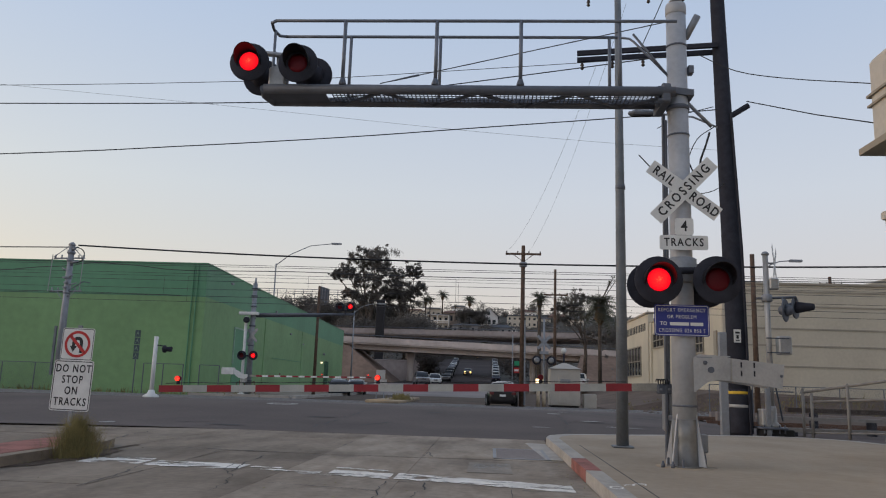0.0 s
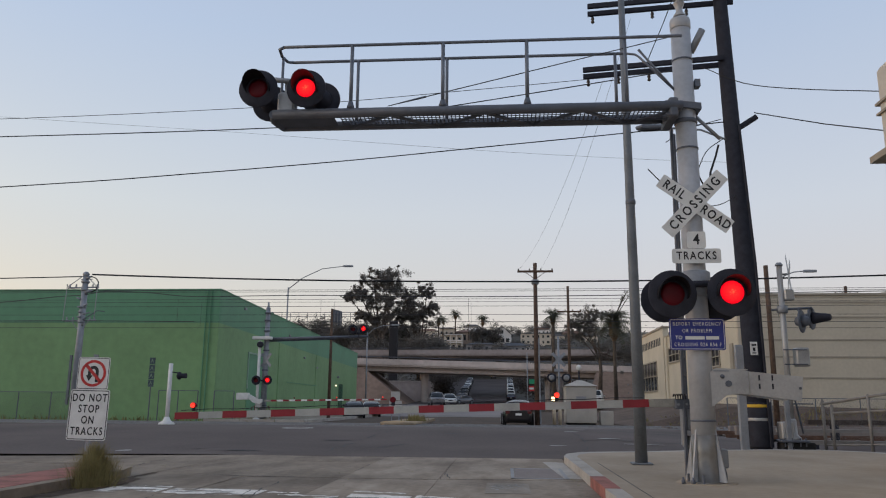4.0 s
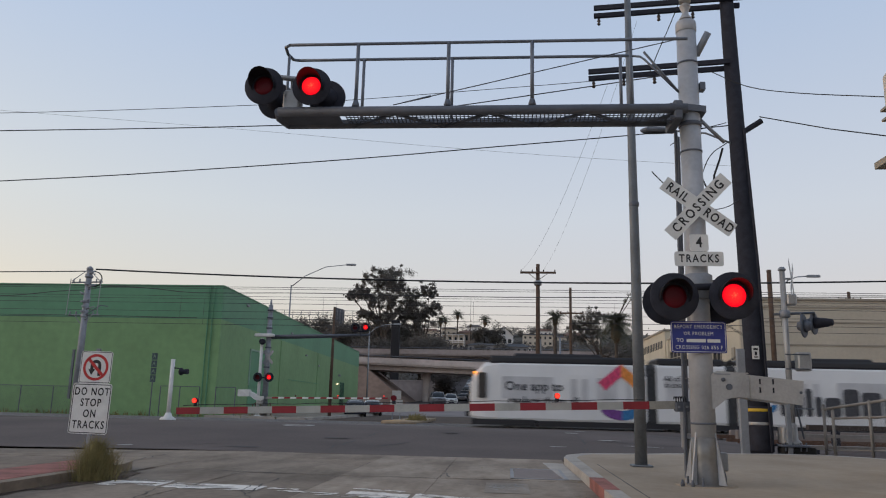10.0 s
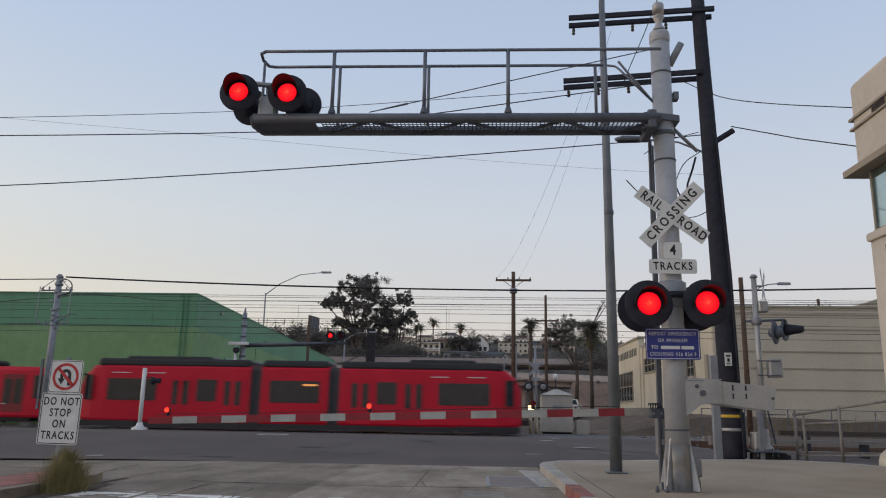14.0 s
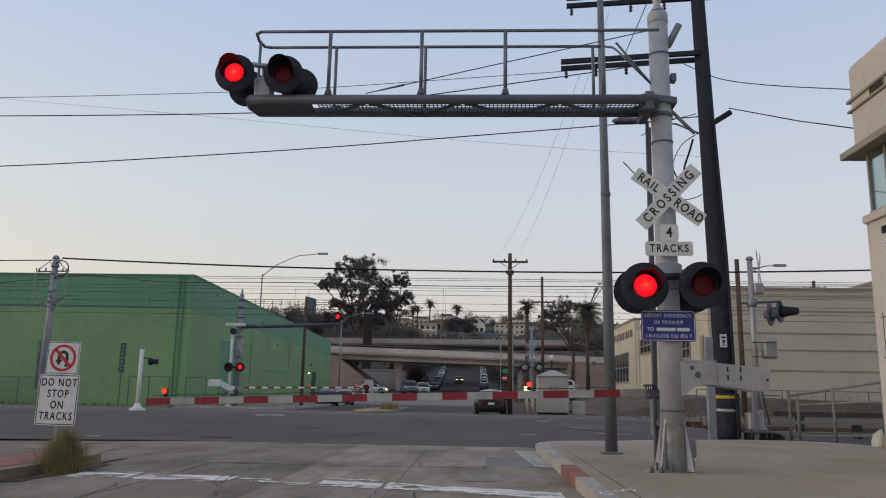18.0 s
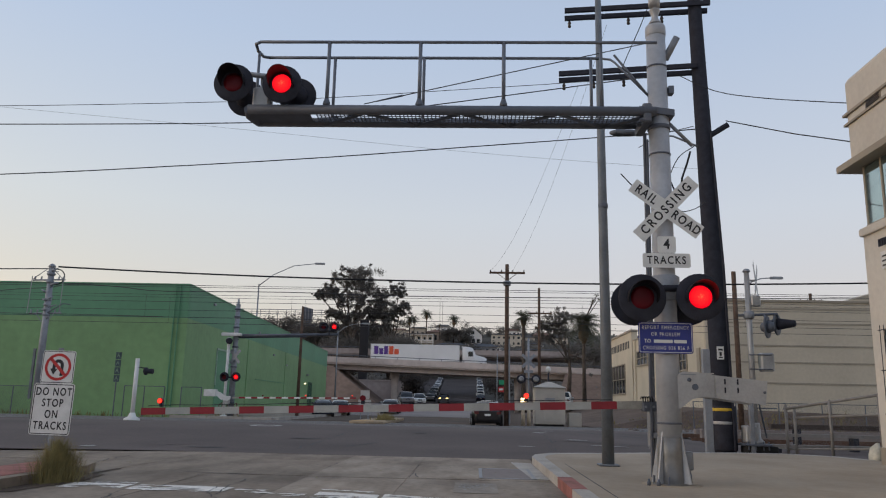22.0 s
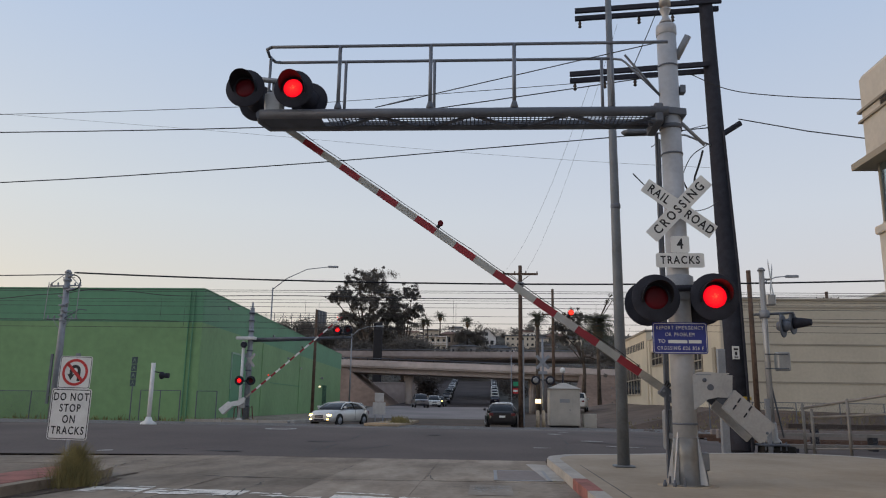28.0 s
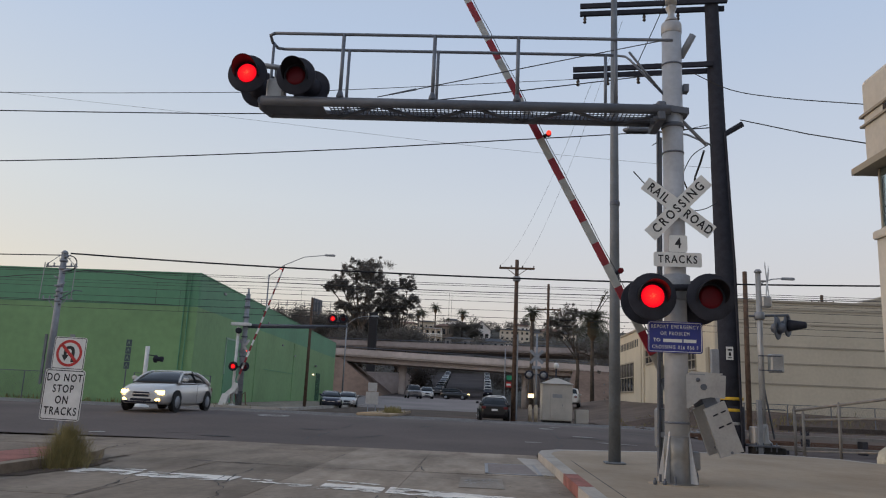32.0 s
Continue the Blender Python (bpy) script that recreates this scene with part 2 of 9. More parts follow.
GREEN_BAND = material("dark green painted band", (0.112, 0.285, 0.160), 0.6, 0, 0.12, 0.14, 0.1, fine=2)
CREAM = material("cream stucco", (0.56, 0.50, 0.39), 0.9, 0, 0.3, 0.12, 0.2, fine=9)
CREAM_SIDING = material("cream siding", (0.515, 0.452, 0.348), 0.8, 0, 0.25, 0.12, 0.15, fine=5)
CREAM_DARK = material("tan trim paint", (0.33, 0.29, 0.23), 0.8, 0, 0.5, 0.15, 0.1)
GLASS = glass("dark window glass")
GLASS_SKY = material("reflective window glass", (0.42, 0.52, 0.52), 0.05, 0.9, 2.0, 0.08, 0.0)
TRAIN_RED = material("red train paint", (0.54, 0.009, 0.030), 0.45, 0, 0.6, 0.10, 0.01)
TRAIN_WHITE = material("white train paint", (0.72, 0.72, 0.72), 0.35, 0, 0.6, 0.06, 0.01, coat=0.4)
TRAIN_BLACK = material("black train paint", (0.018, 0.018, 0.022), 0.45, 0, 0.6, 0.2, 0.02)
BELLOWS = material("bellows rubber", (0.05, 0.05, 0.052), 0.9, 0, 6, 0.3, 0.2)
FOLIAGE = material("dark eucalyptus leaves", (0.168, 0.156, 0.140), 0.85, 0, 0.5, 0.3, 0.1, fine=4)
PALM_LEAF = material("palm leaves", (0.09, 0.095, 0.065), 0.7, 0, 0.5, 0.4, 0.1, fine=4)
BUSH_LEAF = material("hillside bushes", (0.072, 0.066, 0.054), 0.9, 0, 0.2, 0.5, 0.2, fine=2)
DRY_GRASS = material("dry grass", (0.215, 0.19, 0.075), 0.9, 0, 3, 0.4, 0.1, fine=20)
TUFT_GRASS = material("olive dry grass", (0.205, 0.172, 0.070), 0.9, 0, 3, 0.45, 0.1, fine=20)
BARK = material("bark", (0.09, 0.07, 0.055), 0.95, 0, 2, 0.4, 0.5)
VIADUCT_DARK = material("darker viaduct concrete", (0.355, 0.303, 0.285), 0.9, 0, 0.08, 0.25, 0.2, fine=1.2)
VIADUCT = material("viaduct concrete", (0.53, 0.455, 0.418), 0.9, 0, 0.08, 0.25, 0.2, fine=1.2)
WIRE = material("black cable", (0.012, 0.012, 0.014), 0.7, 0, 4, 0.2, 0.0)
WIRE_THIN = material("grey wire", (0.06, 0.06, 0.065), 0.6, 0.2, 4, 0.2, 0.0)
PORCELAIN = material("insulator glaze", (0.045, 0.035, 0.033), 0.25, 0, 8, 0.2, 0.0)
CABINET = material("beige cabinet paint", (0.42, 0.385, 0.335), 0.6, 0, 1.5, 0.12, 0.04)
YELLOW = material("yellow marker tape", (0.62, 0.40, 0.03), 0.55, 0, 5, 0.15, 0.0)
CHROME = material("chrome", (0.6, 0.6, 0.62), 0.15, 1.0, 4, 0.1, 0.0)

# darker leaf tone: the shade below the freeway is put into the colour
FOLIAGE_SHADED = material("leaves darkened for shade", (0.085, 0.074, 0.066), 0.85, 0, 0.5, 0.3, 0.1, fine=4)
for leafy in (FOLIAGE, FOLIAGE_SHADED, PALM_LEAF):  # thin leaves let light through
    n, l = leafy.node_tree.nodes, leafy.node_tree.links
    thin, both = n.new("ShaderNodeBsdfTranslucent"), n.new("ShaderNodeMixShader")
    body = n["Principled BSDF"]
    l.new(body.inputs["Base Color"].links[0].from_socket, thin.inputs["Color"])
    both.inputs[0].default_value = 0.5
    l.new(body.outputs[0], both.inputs[1])
    l.new(thin.outputs[0], both.inputs[2])
    l.new(both.outputs[0], n["Material Output"].inputs["Surface"])
TRAIN_RED.node_tree.nodes["Principled BSDF"].inputs["Specular IOR Level"].default_value = 0.25
for dull in (BLACK_PAINT, WOOD_BLACK, LENS_DARK, HOOD):
    dull.node_tree.nodes["Principled BSDF"].inputs["Specular IOR Level"].default_value = 0.2

# ---- tools ----


class Shape:
    """One bmesh that grows by boxes, tubes and sheets."""

    def __init__(self):
        self.bm = bmesh.new()

    def hull(self, corners, faces):
        vs = [self.bm.verts.new(c) for c in corners]
        for f in faces:
            try:
                self.bm.faces.new([vs[i] for i in f])
            except ValueError:
                pass
        return self

    def box(self, x0, y0, z0, x1, y1, z1, m=None, bevel=0.0):
        """A box, with its long edges taken off when bevel is given."""
        b = bevel
        if b:
            prof = [(x0 + b, y0), (x1 - b, y0), (x1, y0 + b), (x1, y1 - b), (x1 - b, y1), (x0 + b, y1), (x0, y1 - b), (x0, y0 + b)]
            return self.prism(prof, z0, z1, m, b)
        c = [Vector((x, y, z)) for x in (x0, x1) for y in (y0, y1) for z in (z0, z1)]
        if m:
            c = [m @ v for v in c]
        return self.hull(c, [(0, 1, 3, 2), (4, 6, 7, 5), (0, 4, 5, 1), (2, 3, 7, 6), (0, 2, 6, 4), (1, 5, 7, 3)])

    def prism(self, prof, z0, z1, m=None, inset=0.0):
        """A polygon of x, y, pulled up from z0 to z1; inset rounds the rims."""
        cx, cy = sum(p[0] for p in prof) / len(prof), sum(p[1] for p in prof) / len(prof)
        levels = [(z0, 0), (z1, 0)]
        if inset:
            levels = [(z0, inset), (z0 + inset, 0), (z1 - inset, 0), (z1, inset)]
        rings = []
        for z, i in levels:
            ring = []
            for x, y in prof:
                d = max(math.hypot(x - cx, y - cy), 1e-6)
                k = max(0.0, 1 - i / d)
                v = Vector((cx + (x - cx) * k, cy + (y - cy) * k, z))
                ring.append(self.bm.verts.new(m @ v if m else v))
            rings.append(ring)
        n = len(prof)
        for a, b in zip(rings, rings[1:]):
            for i in range(n):
                self.bm.faces.new((a[i], a[(i + 1) % n], b[(i + 1) % n], b[i]))
        self.bm.faces.new(rings[0][::-1])
        self.bm.faces.new(rings[-1])
        return self

    def tube(self, points, r, n=8, cap=True):
        """A round bar along points; r is one radius or one for each point."""
        pts = [Vector(p) for p in points]
        rs = r if isinstance(r, (list, tuple)) else [r] * len(pts)
        rings, last = [], None
        for i, p in enumerate(pts):
            d = (pts[min(i + 1, len(pts) - 1)] - pts[max(i - 1, 0)]).normalized()
            up = Vector((0, 0, 1)) if abs(d.z) < 0.9 else Vector((0, 1, 0))
            a = d.cross(up).normalized() if last is None else (last - d * last.dot(d)).normalized()
            last = a
            b = d.cross(a)
            rings.append([self.bm.verts.new(p + (a * math.cos(k * 2 * math.pi / n) + b * math.sin(k * 2 * math.pi / n)) * rs[i]) for k in range(n)])
        for p, q in zip(rings, rings[1:]):
            for k in range(n):
                f = self.bm.faces.new((p[k], q[k], q[(k + 1) % n], p[(k + 1) % n]))
                f.smooth = n > 6
        if cap:
            self.bm.faces.new(rings[0])
            self.bm.faces.new(rings[-1][::-1])
        return self

    def lathe(self, prof, m=None, n=20, smooth=True):
        """Radius, height pairs turned round z."""
        rings = []
        for r, z in prof:
            ring = [Vector((r * math.cos(k * 2 * math.pi / n), r * math.sin(k * 2 * math.pi / n), z)) for k in range(n)]
            rings.append([self.bm.verts.new(m @ v if m else v) for v in ring])
        for a, b in zip(rings, rings[1:]):
            for k in range(n):
                f = self.bm.faces.new((a[k], a[(k + 1) % n], b[(k + 1) % n], b[k]))
                f.smooth = smooth
        self.bm.faces.new(rings[0][::-1])
        self.bm.faces.new(rings[-1])
        return self

    def sheet(self, corners):
        self.bm.faces.new([self.bm.verts.new(c) for c in corners])
        return self

    def mesh(self, name):
        bmesh.ops.recalc_face_normals(self.bm, faces=self.bm.faces[:])
        me = bpy.data.meshes.new(name)
        self.bm.to_mesh(me)
        self.bm.free()
        return me


def S():
    return Shape()


def part(name, shape, mat, parent=None, label="", at=None):
    """One mesh object, under its thing."""
    me = shape.mesh(name) if isinstance(shape, Shape) else shape
    if not me.materials:
        me.materials.append(mat)
    ob = new(name, me)
    ob.parent = parent
    if at is not None:
        ob.matrix_basis = at
    return tagged(ob, label)


def thing(name, label, category, m=None, group="", kind=""):
    ob = new(name)
    ob.empty_display_size = 0.2
    if m is not None:
        ob.matrix_basis = m
    return tagged(ob, label, category, group, kind)


def whole(name, shape, mat, label, category, m=None, group="", kind=""):
    """A thing that is one mesh."""
    ob = part(name, shape, mat, None, label)
    if m is not None:
        ob.matrix_basis = m
    return tagged(ob, label, category, group, kind)


def lettering(text, size, mat, parent, m, name="lettering", wide=1.0, depth=0.0015, bold=0.0, spread=1.0):
    """Words of the built-in font as a thin mesh, centred."""
    cu = bpy.data.curves.new("words", "FONT")
    cu.body, cu.size, cu.extrude, cu.align_x, cu.align_y, cu.offset = text, size, depth, "CENTER", "CENTER", bold
    cu.resolution_u = 3
    cu.space_character = spread
    ob = bpy.data.objects.new("words", cu)
    scene.collection.objects.link(ob)
    me = bpy.data.meshes.new_from_object(ob.evaluated_get(bpy.context.evaluated_depsgraph_get()))
    bpy.data.objects.remove(ob)
    bpy.data.curves.remove(cu)
    me.transform(Matrix.Diagonal((wide, 1, 1, 1)))
    me.materials.clear()
    # each letter is a piece of its own
    seen, link = {}, {v.index: [] for v in me.vertices}
    for e in me.edges:
        a, b = e.vertices
        link[a].append(b)
        link[b].append(a)
    count = 0
    for start in link:
        if start in seen:
            continue
        todo = [start]
        seen[start] = count
        while todo:
            for w in link[todo.pop()]:
                if w not in seen:
                    seen[w] = count
                    todo.append(w)
        count += 1
    for k in range(count):
        own = [i for i in link if seen[i] == k]
        at = {i: j for j, i in enumerate(own)}
        one = bpy.data.meshes.new("letter")
        one.from_pydata([tuple(me.vertices[i].co) for i in own], [], [[at[i] for i in f.vertices] for f in me.polygons if seen[f.vertices[0]] == k])
        part("letter", one, mat, parent, at=m)
    bpy.data.meshes.remove(me)


FACING = pose(0, 0, 0, 90, 0, 0)  # a sheet drawn in x, y stands upright and faces the camera's side


def turned(x, y, z, lean=0.0, yaw=0.0):
    """Drawn in x, y; stands at the place, leaning in its plane."""
    return pose(x, y, z, 0, 0, yaw) @ FACING @ pose(0, 0, 0, 0, 0, lean)


def sagging(a, b, sag, n=14):
    a, b = Vector(a), Vector(b)
    return [a.lerp(b, i / n) - Vector((0, 0, sag * 4 * (i / n) * (1 - i / n))) for i in range(n + 1)]


def mid_lerp(a, b, k):
    return tuple(p + (q - p) * k for p, q in zip(a, b))

# ---- ground ----
# the concrete approach ends on a skew line, where the asphalt of the cross street begins
def edge_y(x):
    return float(np.interp(x, [-12, -10.5, -9, -7, -4, 1.3, 3], [16.4, 17.0, 17.7, 18.1, 17.95, 18.05, 18.6]))


ground = S()
ground.box(-2500, -400, -1.2, 2500, 4000, -0.06)
whole("ground", ground, DIRT, "bare brown dirt ground reaching to the horizon", "ground", kind="structure")

road = thing("road", "dark patched asphalt street over the tracks", "road", kind="structure")


def road_z(x, y):
    """The cross street is humped where the freight tracks run."""
    k = [(19, 0.0), (22, 0.09), (25.5, 0.24), (28, 0.31), (30, 0.30), (34.5, 0.15), (38, 0.05), (40.6, 0.0)]
    z = float(np.interp(y, [a for a, b in k], [b for a, b in k]))
    return z * float(np.interp(x, [-30, -20, 3.5, 8.5], [0, 1, 1, 0]))


cols = [-140, -60, -30, -26, -22, -18, -14, -11, -8, -5, -2, 0, 1.5, 3, 4.5, 6, 7.5, 8.8, 12, 40, 140]
sh = S()
grid = []
for x in cols:
    y0 = edge_y(max(-10, min(x, 3)))
    y1 = 40.6 if x < 8.9 else float(np.interp(x, [8.9, 12, 140], [28.5, 27.5, 25.5]))
    grid.append([sh.bm.verts.new((x, y0 + (y1 - y0) * j / 22, road_z(x, y0 + (y1 - y0) * j / 22))) for j in range(23)])
for a, b in zip(grid, grid[1:]):
    for j in range(22):
        f = sh.bm.faces.new((a[j], b[j], b[j + 1], a[j + 1]))
        f.smooth = True
part("cross_street", sh, ASPHALT, road)
sh = S()
sh.hull([(-20, 40.6, 0), (8.8, 40.6, 0), (8.8, 44, 0), (-20, 44, 0), (8.8, 48.5, -0.1), (-20, 48.5, -0.1)], [(0, 1, 2, 3), (3, 2, 4, 5)])
part("crossing_surface", sh, ASPHALT_MID, road)
sh = S()
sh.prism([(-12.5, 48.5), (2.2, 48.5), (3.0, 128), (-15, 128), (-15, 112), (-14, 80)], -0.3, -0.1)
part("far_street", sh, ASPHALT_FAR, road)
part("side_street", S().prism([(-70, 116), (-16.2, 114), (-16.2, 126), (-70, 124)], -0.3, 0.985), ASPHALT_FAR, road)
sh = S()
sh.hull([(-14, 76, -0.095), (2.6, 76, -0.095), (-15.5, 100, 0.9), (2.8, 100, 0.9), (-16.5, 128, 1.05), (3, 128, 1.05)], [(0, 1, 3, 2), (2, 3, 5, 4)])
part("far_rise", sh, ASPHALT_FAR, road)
for pts in (((-12.4, 64.2), (-7.6, 68.2), (-7.5, 68.8), (-12.4, 64.8)), ((-10.2, 75.0), (-10.0, 75.0), (-13.2, 96.0), (-13.45, 96.0)), ((-7.0, 59.0), (-6.8, 59.0), (-6.9, 90.0), (-7.1, 90.0))):
    part("lane_line", S().sheet([(x, y, -0.088) for x, y in pts]), PAINT_DULL, road, "faded white lane line")
# patches, a tyre-dark lane and a sealed crack line lie a little proud
sh = S()
for x0, y0, w, d, pm in ((-9.2, 31.0, 1.5, 1.3, 0), (-9.6, 18.55, 0.35, 0.55, 0), (-0.8, 30.6, 1.2, 0.55, 0), (-7.1, 19.2, 1.0, 0.22, 1), (-5.4, 22.6, 0.9, 0.2, 1), (2.8, 24.2, 0.7, 0.25, 0), (3.4, 22.6, 1.1, 0.2, 0), (1.2, 21.8, 0.5, 0.2, 0), (-2.0, 25.5, 0.5, 0.3, 1), (2.0, 27.0, 0.5, 0.4, 0), (2.5, 28.5, 0.4, 0.5, 0)):
    pts = [(x0 + w / 2 + w / 2 * math.cos(a) * (1 + 0.2 * math.sin(3 * a + x0)), y0 + d / 2 + d / 2 * math.sin(a)) for a in [k * 0.524 for k in range(12)]]
    sh = S()
    sh.sheet([(px, py, road_z(px, py) + 0.012) for px, py in pts])
    part("patch", sh, TAR if pm else PAINT_DULL if d < 0.6 else ASPHALT_FAR, road, "worn patch in the asphalt")

# a cover with a pale worn collar
for r0, r1, z, mat, what in ((0.34, 0.58, 0.011, PAINT_DULL, "collar"), (0.0, 0.33, 0.013, ASPHALT_FAR, "cover")):
    ring = [(r * math.cos(k * 0.3142), r * math.sin(k * 0.3142)) for r in (r1, r0) for k in range(20)]
    me = S().hull([(-7.45 + x, 27.7 + y, road_z(-7.45 + x, 27.7 + y) + z) for x, y in ring], [(k, (k + 1) % 20, 20 + (k + 1) % 20, 20 + k) for k in range(20)])
    part("utility_cover_" + what, me, mat, road)
# cracks and seams in the asphalt
rnd = random.Random(12)
sh = S()
for pts, w in (([(-8.3, 19.6), (-7.6, 19.9), (-6.9, 20.3)], 0.05), ([(-9.5, 25), (-7.0, 25.6), (-5.2, 25.1)], 0.03), ([(-3.4, 20.4), (-2.8, 21.8)], 0.04), ([(1.2, 23.0), (3.0, 23.8), (5.2, 23.5)], 0.035), ([(-14, 28.4), (-2, 28.9), (6, 28.6)], 0.03), ([(-13, 33.0), (-1, 33.6), (5, 33.2)], 0.04), ([(-4.4, 19.5), (-4.2, 24), (-3.7, 28.5)], 0.02), ([(2.0, 20.2), (2.4, 24), (2.2, 27.8)], 0.02)):
    for (x0, y0), (x1, y1) in zip(pts, pts[1:]):
        n = max(3, int(math.hypot(x1 - x0, y1 - y0) / 0.4))
        last = None
        for i in range(n + 1):
            x, y = mid_lerp((x0, y0), (x1, y1), i / n)
            x, y, ww = x + rnd.gauss(0, 0.05), y + rnd.gauss(0, 0.08), w * rnd.uniform(0.4, 1.5)
            if last and rnd.random() < 0.85:
                lx, ly, lw = last
                sh.sheet([(lx - lw, ly - lw, road_z(lx, ly) + 0.009), (x - ww, y - ww, road_z(x, y) + 0.009), (x + ww, y + ww, road_z(x, y) + 0.009), (lx + lw, ly + lw, road_z(lx, ly) + 0.009)])
            last = (x, y, ww)
part("crack", sh, TAR, road, "dark cracks and seams in the asphalt")

# ---- the concrete approach: slabs with joints, cracks and the worn stop line ----
approach = thing("approach_road", "cracked grey concrete slabs with worn white stop line", "road", kind="structure")
lanes = [(-6.05, -4.35, (-14, -7.5, -1.2, 4.6, 8.4, 12.95, 16.0)), (-4.35, -2.69, (-14, -5.5, 0.5, 6.2, 12.85, 16.3)),
         (-2.69, -1.08, (-14, -8, -1.5, 4.4, 8.9, 12.8)), (-1.08, 1.288, (-14, -6.2, 0.2, 6.0, 9.5, 12.9))]
for i, (x0, x1, ys) in enumerate(lanes):
    for j, y0 in enumerate(ys):
        last = j == len(ys) - 1
        u0, u1, v0 = x0 + 0.003, x1 - 0.003, y0 + 0.003
        ya, yb = (edge_y(u0) - 0.05, edge_y(u1) - 0.05) if last else (ys[j + 1] - 0.003,) * 2
        h = 0.002 * math.sin(i * 7.1 + j * 3.7)
        part("slab", S().prism([(u0, v0), (u1, v0), (u1, yb), (u0, ya)], -0.2, h), CONCRETE_OLD if i < 2 else CONCRETE, approach)
sh = S()
sh.prism([(-6.1, -14), (1.3, -14), (1.3, edge_y(1.3) - 0.06), (-6.1, edge_y(-6.1) - 0.06)], -0.25, -0.014)
part("joint_bed", sh, TAR, approach)
# concrete apron that widens towards the cross street on the left
sh = S()
sh.prism([(-60, 12.6), (-7.9, 12.4), (-6.62, 12.0), (-6.07, 11.2), (-6.07, edge_y(-6.07) - 0.05), (-12, edge_y(-12) - 0.05), (-60, 15.0)], -0.2, -0.002)
part("apron", sh, CONCRETE_OLD, approach)
# stop line: five streaks side by side, each worn through in places
route = [(-5.6, 10.70), (-3.3, 10.56), (-1.9, 10.38), (-0.5, 10.05), (1.05, 9.58)]
def on_line(k):
    d = k * 4
    i = min(3, int(d))
    return mid_lerp(route[i], route[i + 1], d - i)


rnd = random.Random(5)
sh = S()
for s0, s1, lo, hi in ((0.0, 0.095, -0.27, 0.27), (0.02, 0.09, 0.36, 0.45), (0.105, 0.25, -0.32, 0.30), (0.265, 0.34, 0.02, 0.13), (0.30, 0.45, -0.20, -0.10), (0.40, 0.50, -0.36, -0.25), (0.465, 0.60, 0.42, 0.54), (0.47, 0.62, -0.34, 0.22), (0.63, 1.0, -0.30, 0.30)):
    n = int((s1 - s0) * 90)
    top, low = [], []
    for i in range(n + 1):
        x, y = on_line(s0 + (s1 - s0) * i / n)
        top.append((x, y + hi + rnd.gauss(0, 0.025), 0.0065))
        low.append((x, y + lo + rnd.gauss(0, 0.025), 0.0065))
    for i in range(n):
        sh.sheet([low[i], low[i + 1], top[i + 1], top[i]])
part("stop_line", sh, LINE_PAINT, approach, "worn white paint")
# cracks: thin jagged dark strips that follow the broken joints
sh = S()
def crack(points, w=0.012, jag=0.05):
    for (x0, y0), (x1, y1) in zip(points, points[1:]):
        n = max(2, int(math.hypot(x1 - x0, y1 - y0) / 0.16))
        last = None
        for i in range(n + 1):
            x, y = mid_lerp((x0, y0), (x1, y1), i / n)
            if 0 < i < n:
                x, y = x + rnd.gauss(0, jag * 0.4), y + rnd.gauss(0, jag * 0.7)
            ww = w * rnd.uniform(0.15, 0.95)
            if last:
                lx, ly, lw = last
                sh.sheet([(lx - lw * 0.7, ly - lw, 0.0085), (x - ww * 0.7, y - ww, 0.0085), (x + ww * 0.7, y + ww, 0.0085), (lx + lw * 0.7, ly + lw, 0.0085)])
            last = (x, y, ww)


crack([(-5.05, 12.95), (-4.2, 12.82), (-3.45, 12.83)], 0.035, 0.04)
crack([(-3.45, 12.83), (-2.5, 12.5), (-1.9, 12.78), (-0.8, 12.83), (0.3, 12.9)], 0.014, 0.04)
crack([(-1.05, 12.9), (-1.07, 15.6)], 0.012, 0.02)
crack([(-0.9, 13.0), (-1.02, 13.8)], 0.02, 0.03)
crack([(-2.69, 14.0), (-2.69, 15.6)], 0.012, 0.02)
crack([(-3.29, 10.0), (-3.43, 10.94), (-3.49, 12.2), (-3.2, 12.35)], 0.02, 0.05)
crack([(-1.16, 7.9), (-1.23, 8.8), (-1.23, 9.62), (-0.76, 9.66), (-0.7, 9.0), (-0.8, 8.4)], 0.015, 0.05)
crack([(-2.6, 9.1), (-1.76, 8.9), (-1.24, 8.78)], 0.012, 0.03)
crack([(0.31, 9.6), (0.28, 8.5), (0.3, 7.0)], 0.009, 0.02)
crack([(0.4, 9.3), (0.62, 9.26), (1.2, 9.2)], 0.014, 0.02)
crack([(-6.85, 13.6), (-7.05, 14.8), (-7.2, 16.4)], 0.022, 0.06)
crack([(-4.36, 8.2), (-4.45, 9.3), (-4.6, 10.3)], 0.02, 0.05)
crack([(-2.95, 8.3), (-2.96, 8.8), (-3.1, 9.5), (-3.4, 10.1), (-3.56, 10.9)], 0.012, 0.05)
crack([(-4.35, 8.0), (-4.3, 10.4), (-4.4, 12.7)], 0.01, 0.03)
crack([(-4.7, 10.55), (-4.1, 10.5), (-3.7, 10.6)], 0.02, 0.03)
crack([(-3.1, 14.7), (-2.9, 15.4)], 0.012, 0.04)
crack([(-0.75, 12.0), (0.1, 11.9)], 0.012, 0.04)
part("crack", sh, TAR, approach, "dark jagged cracks and broken joints")
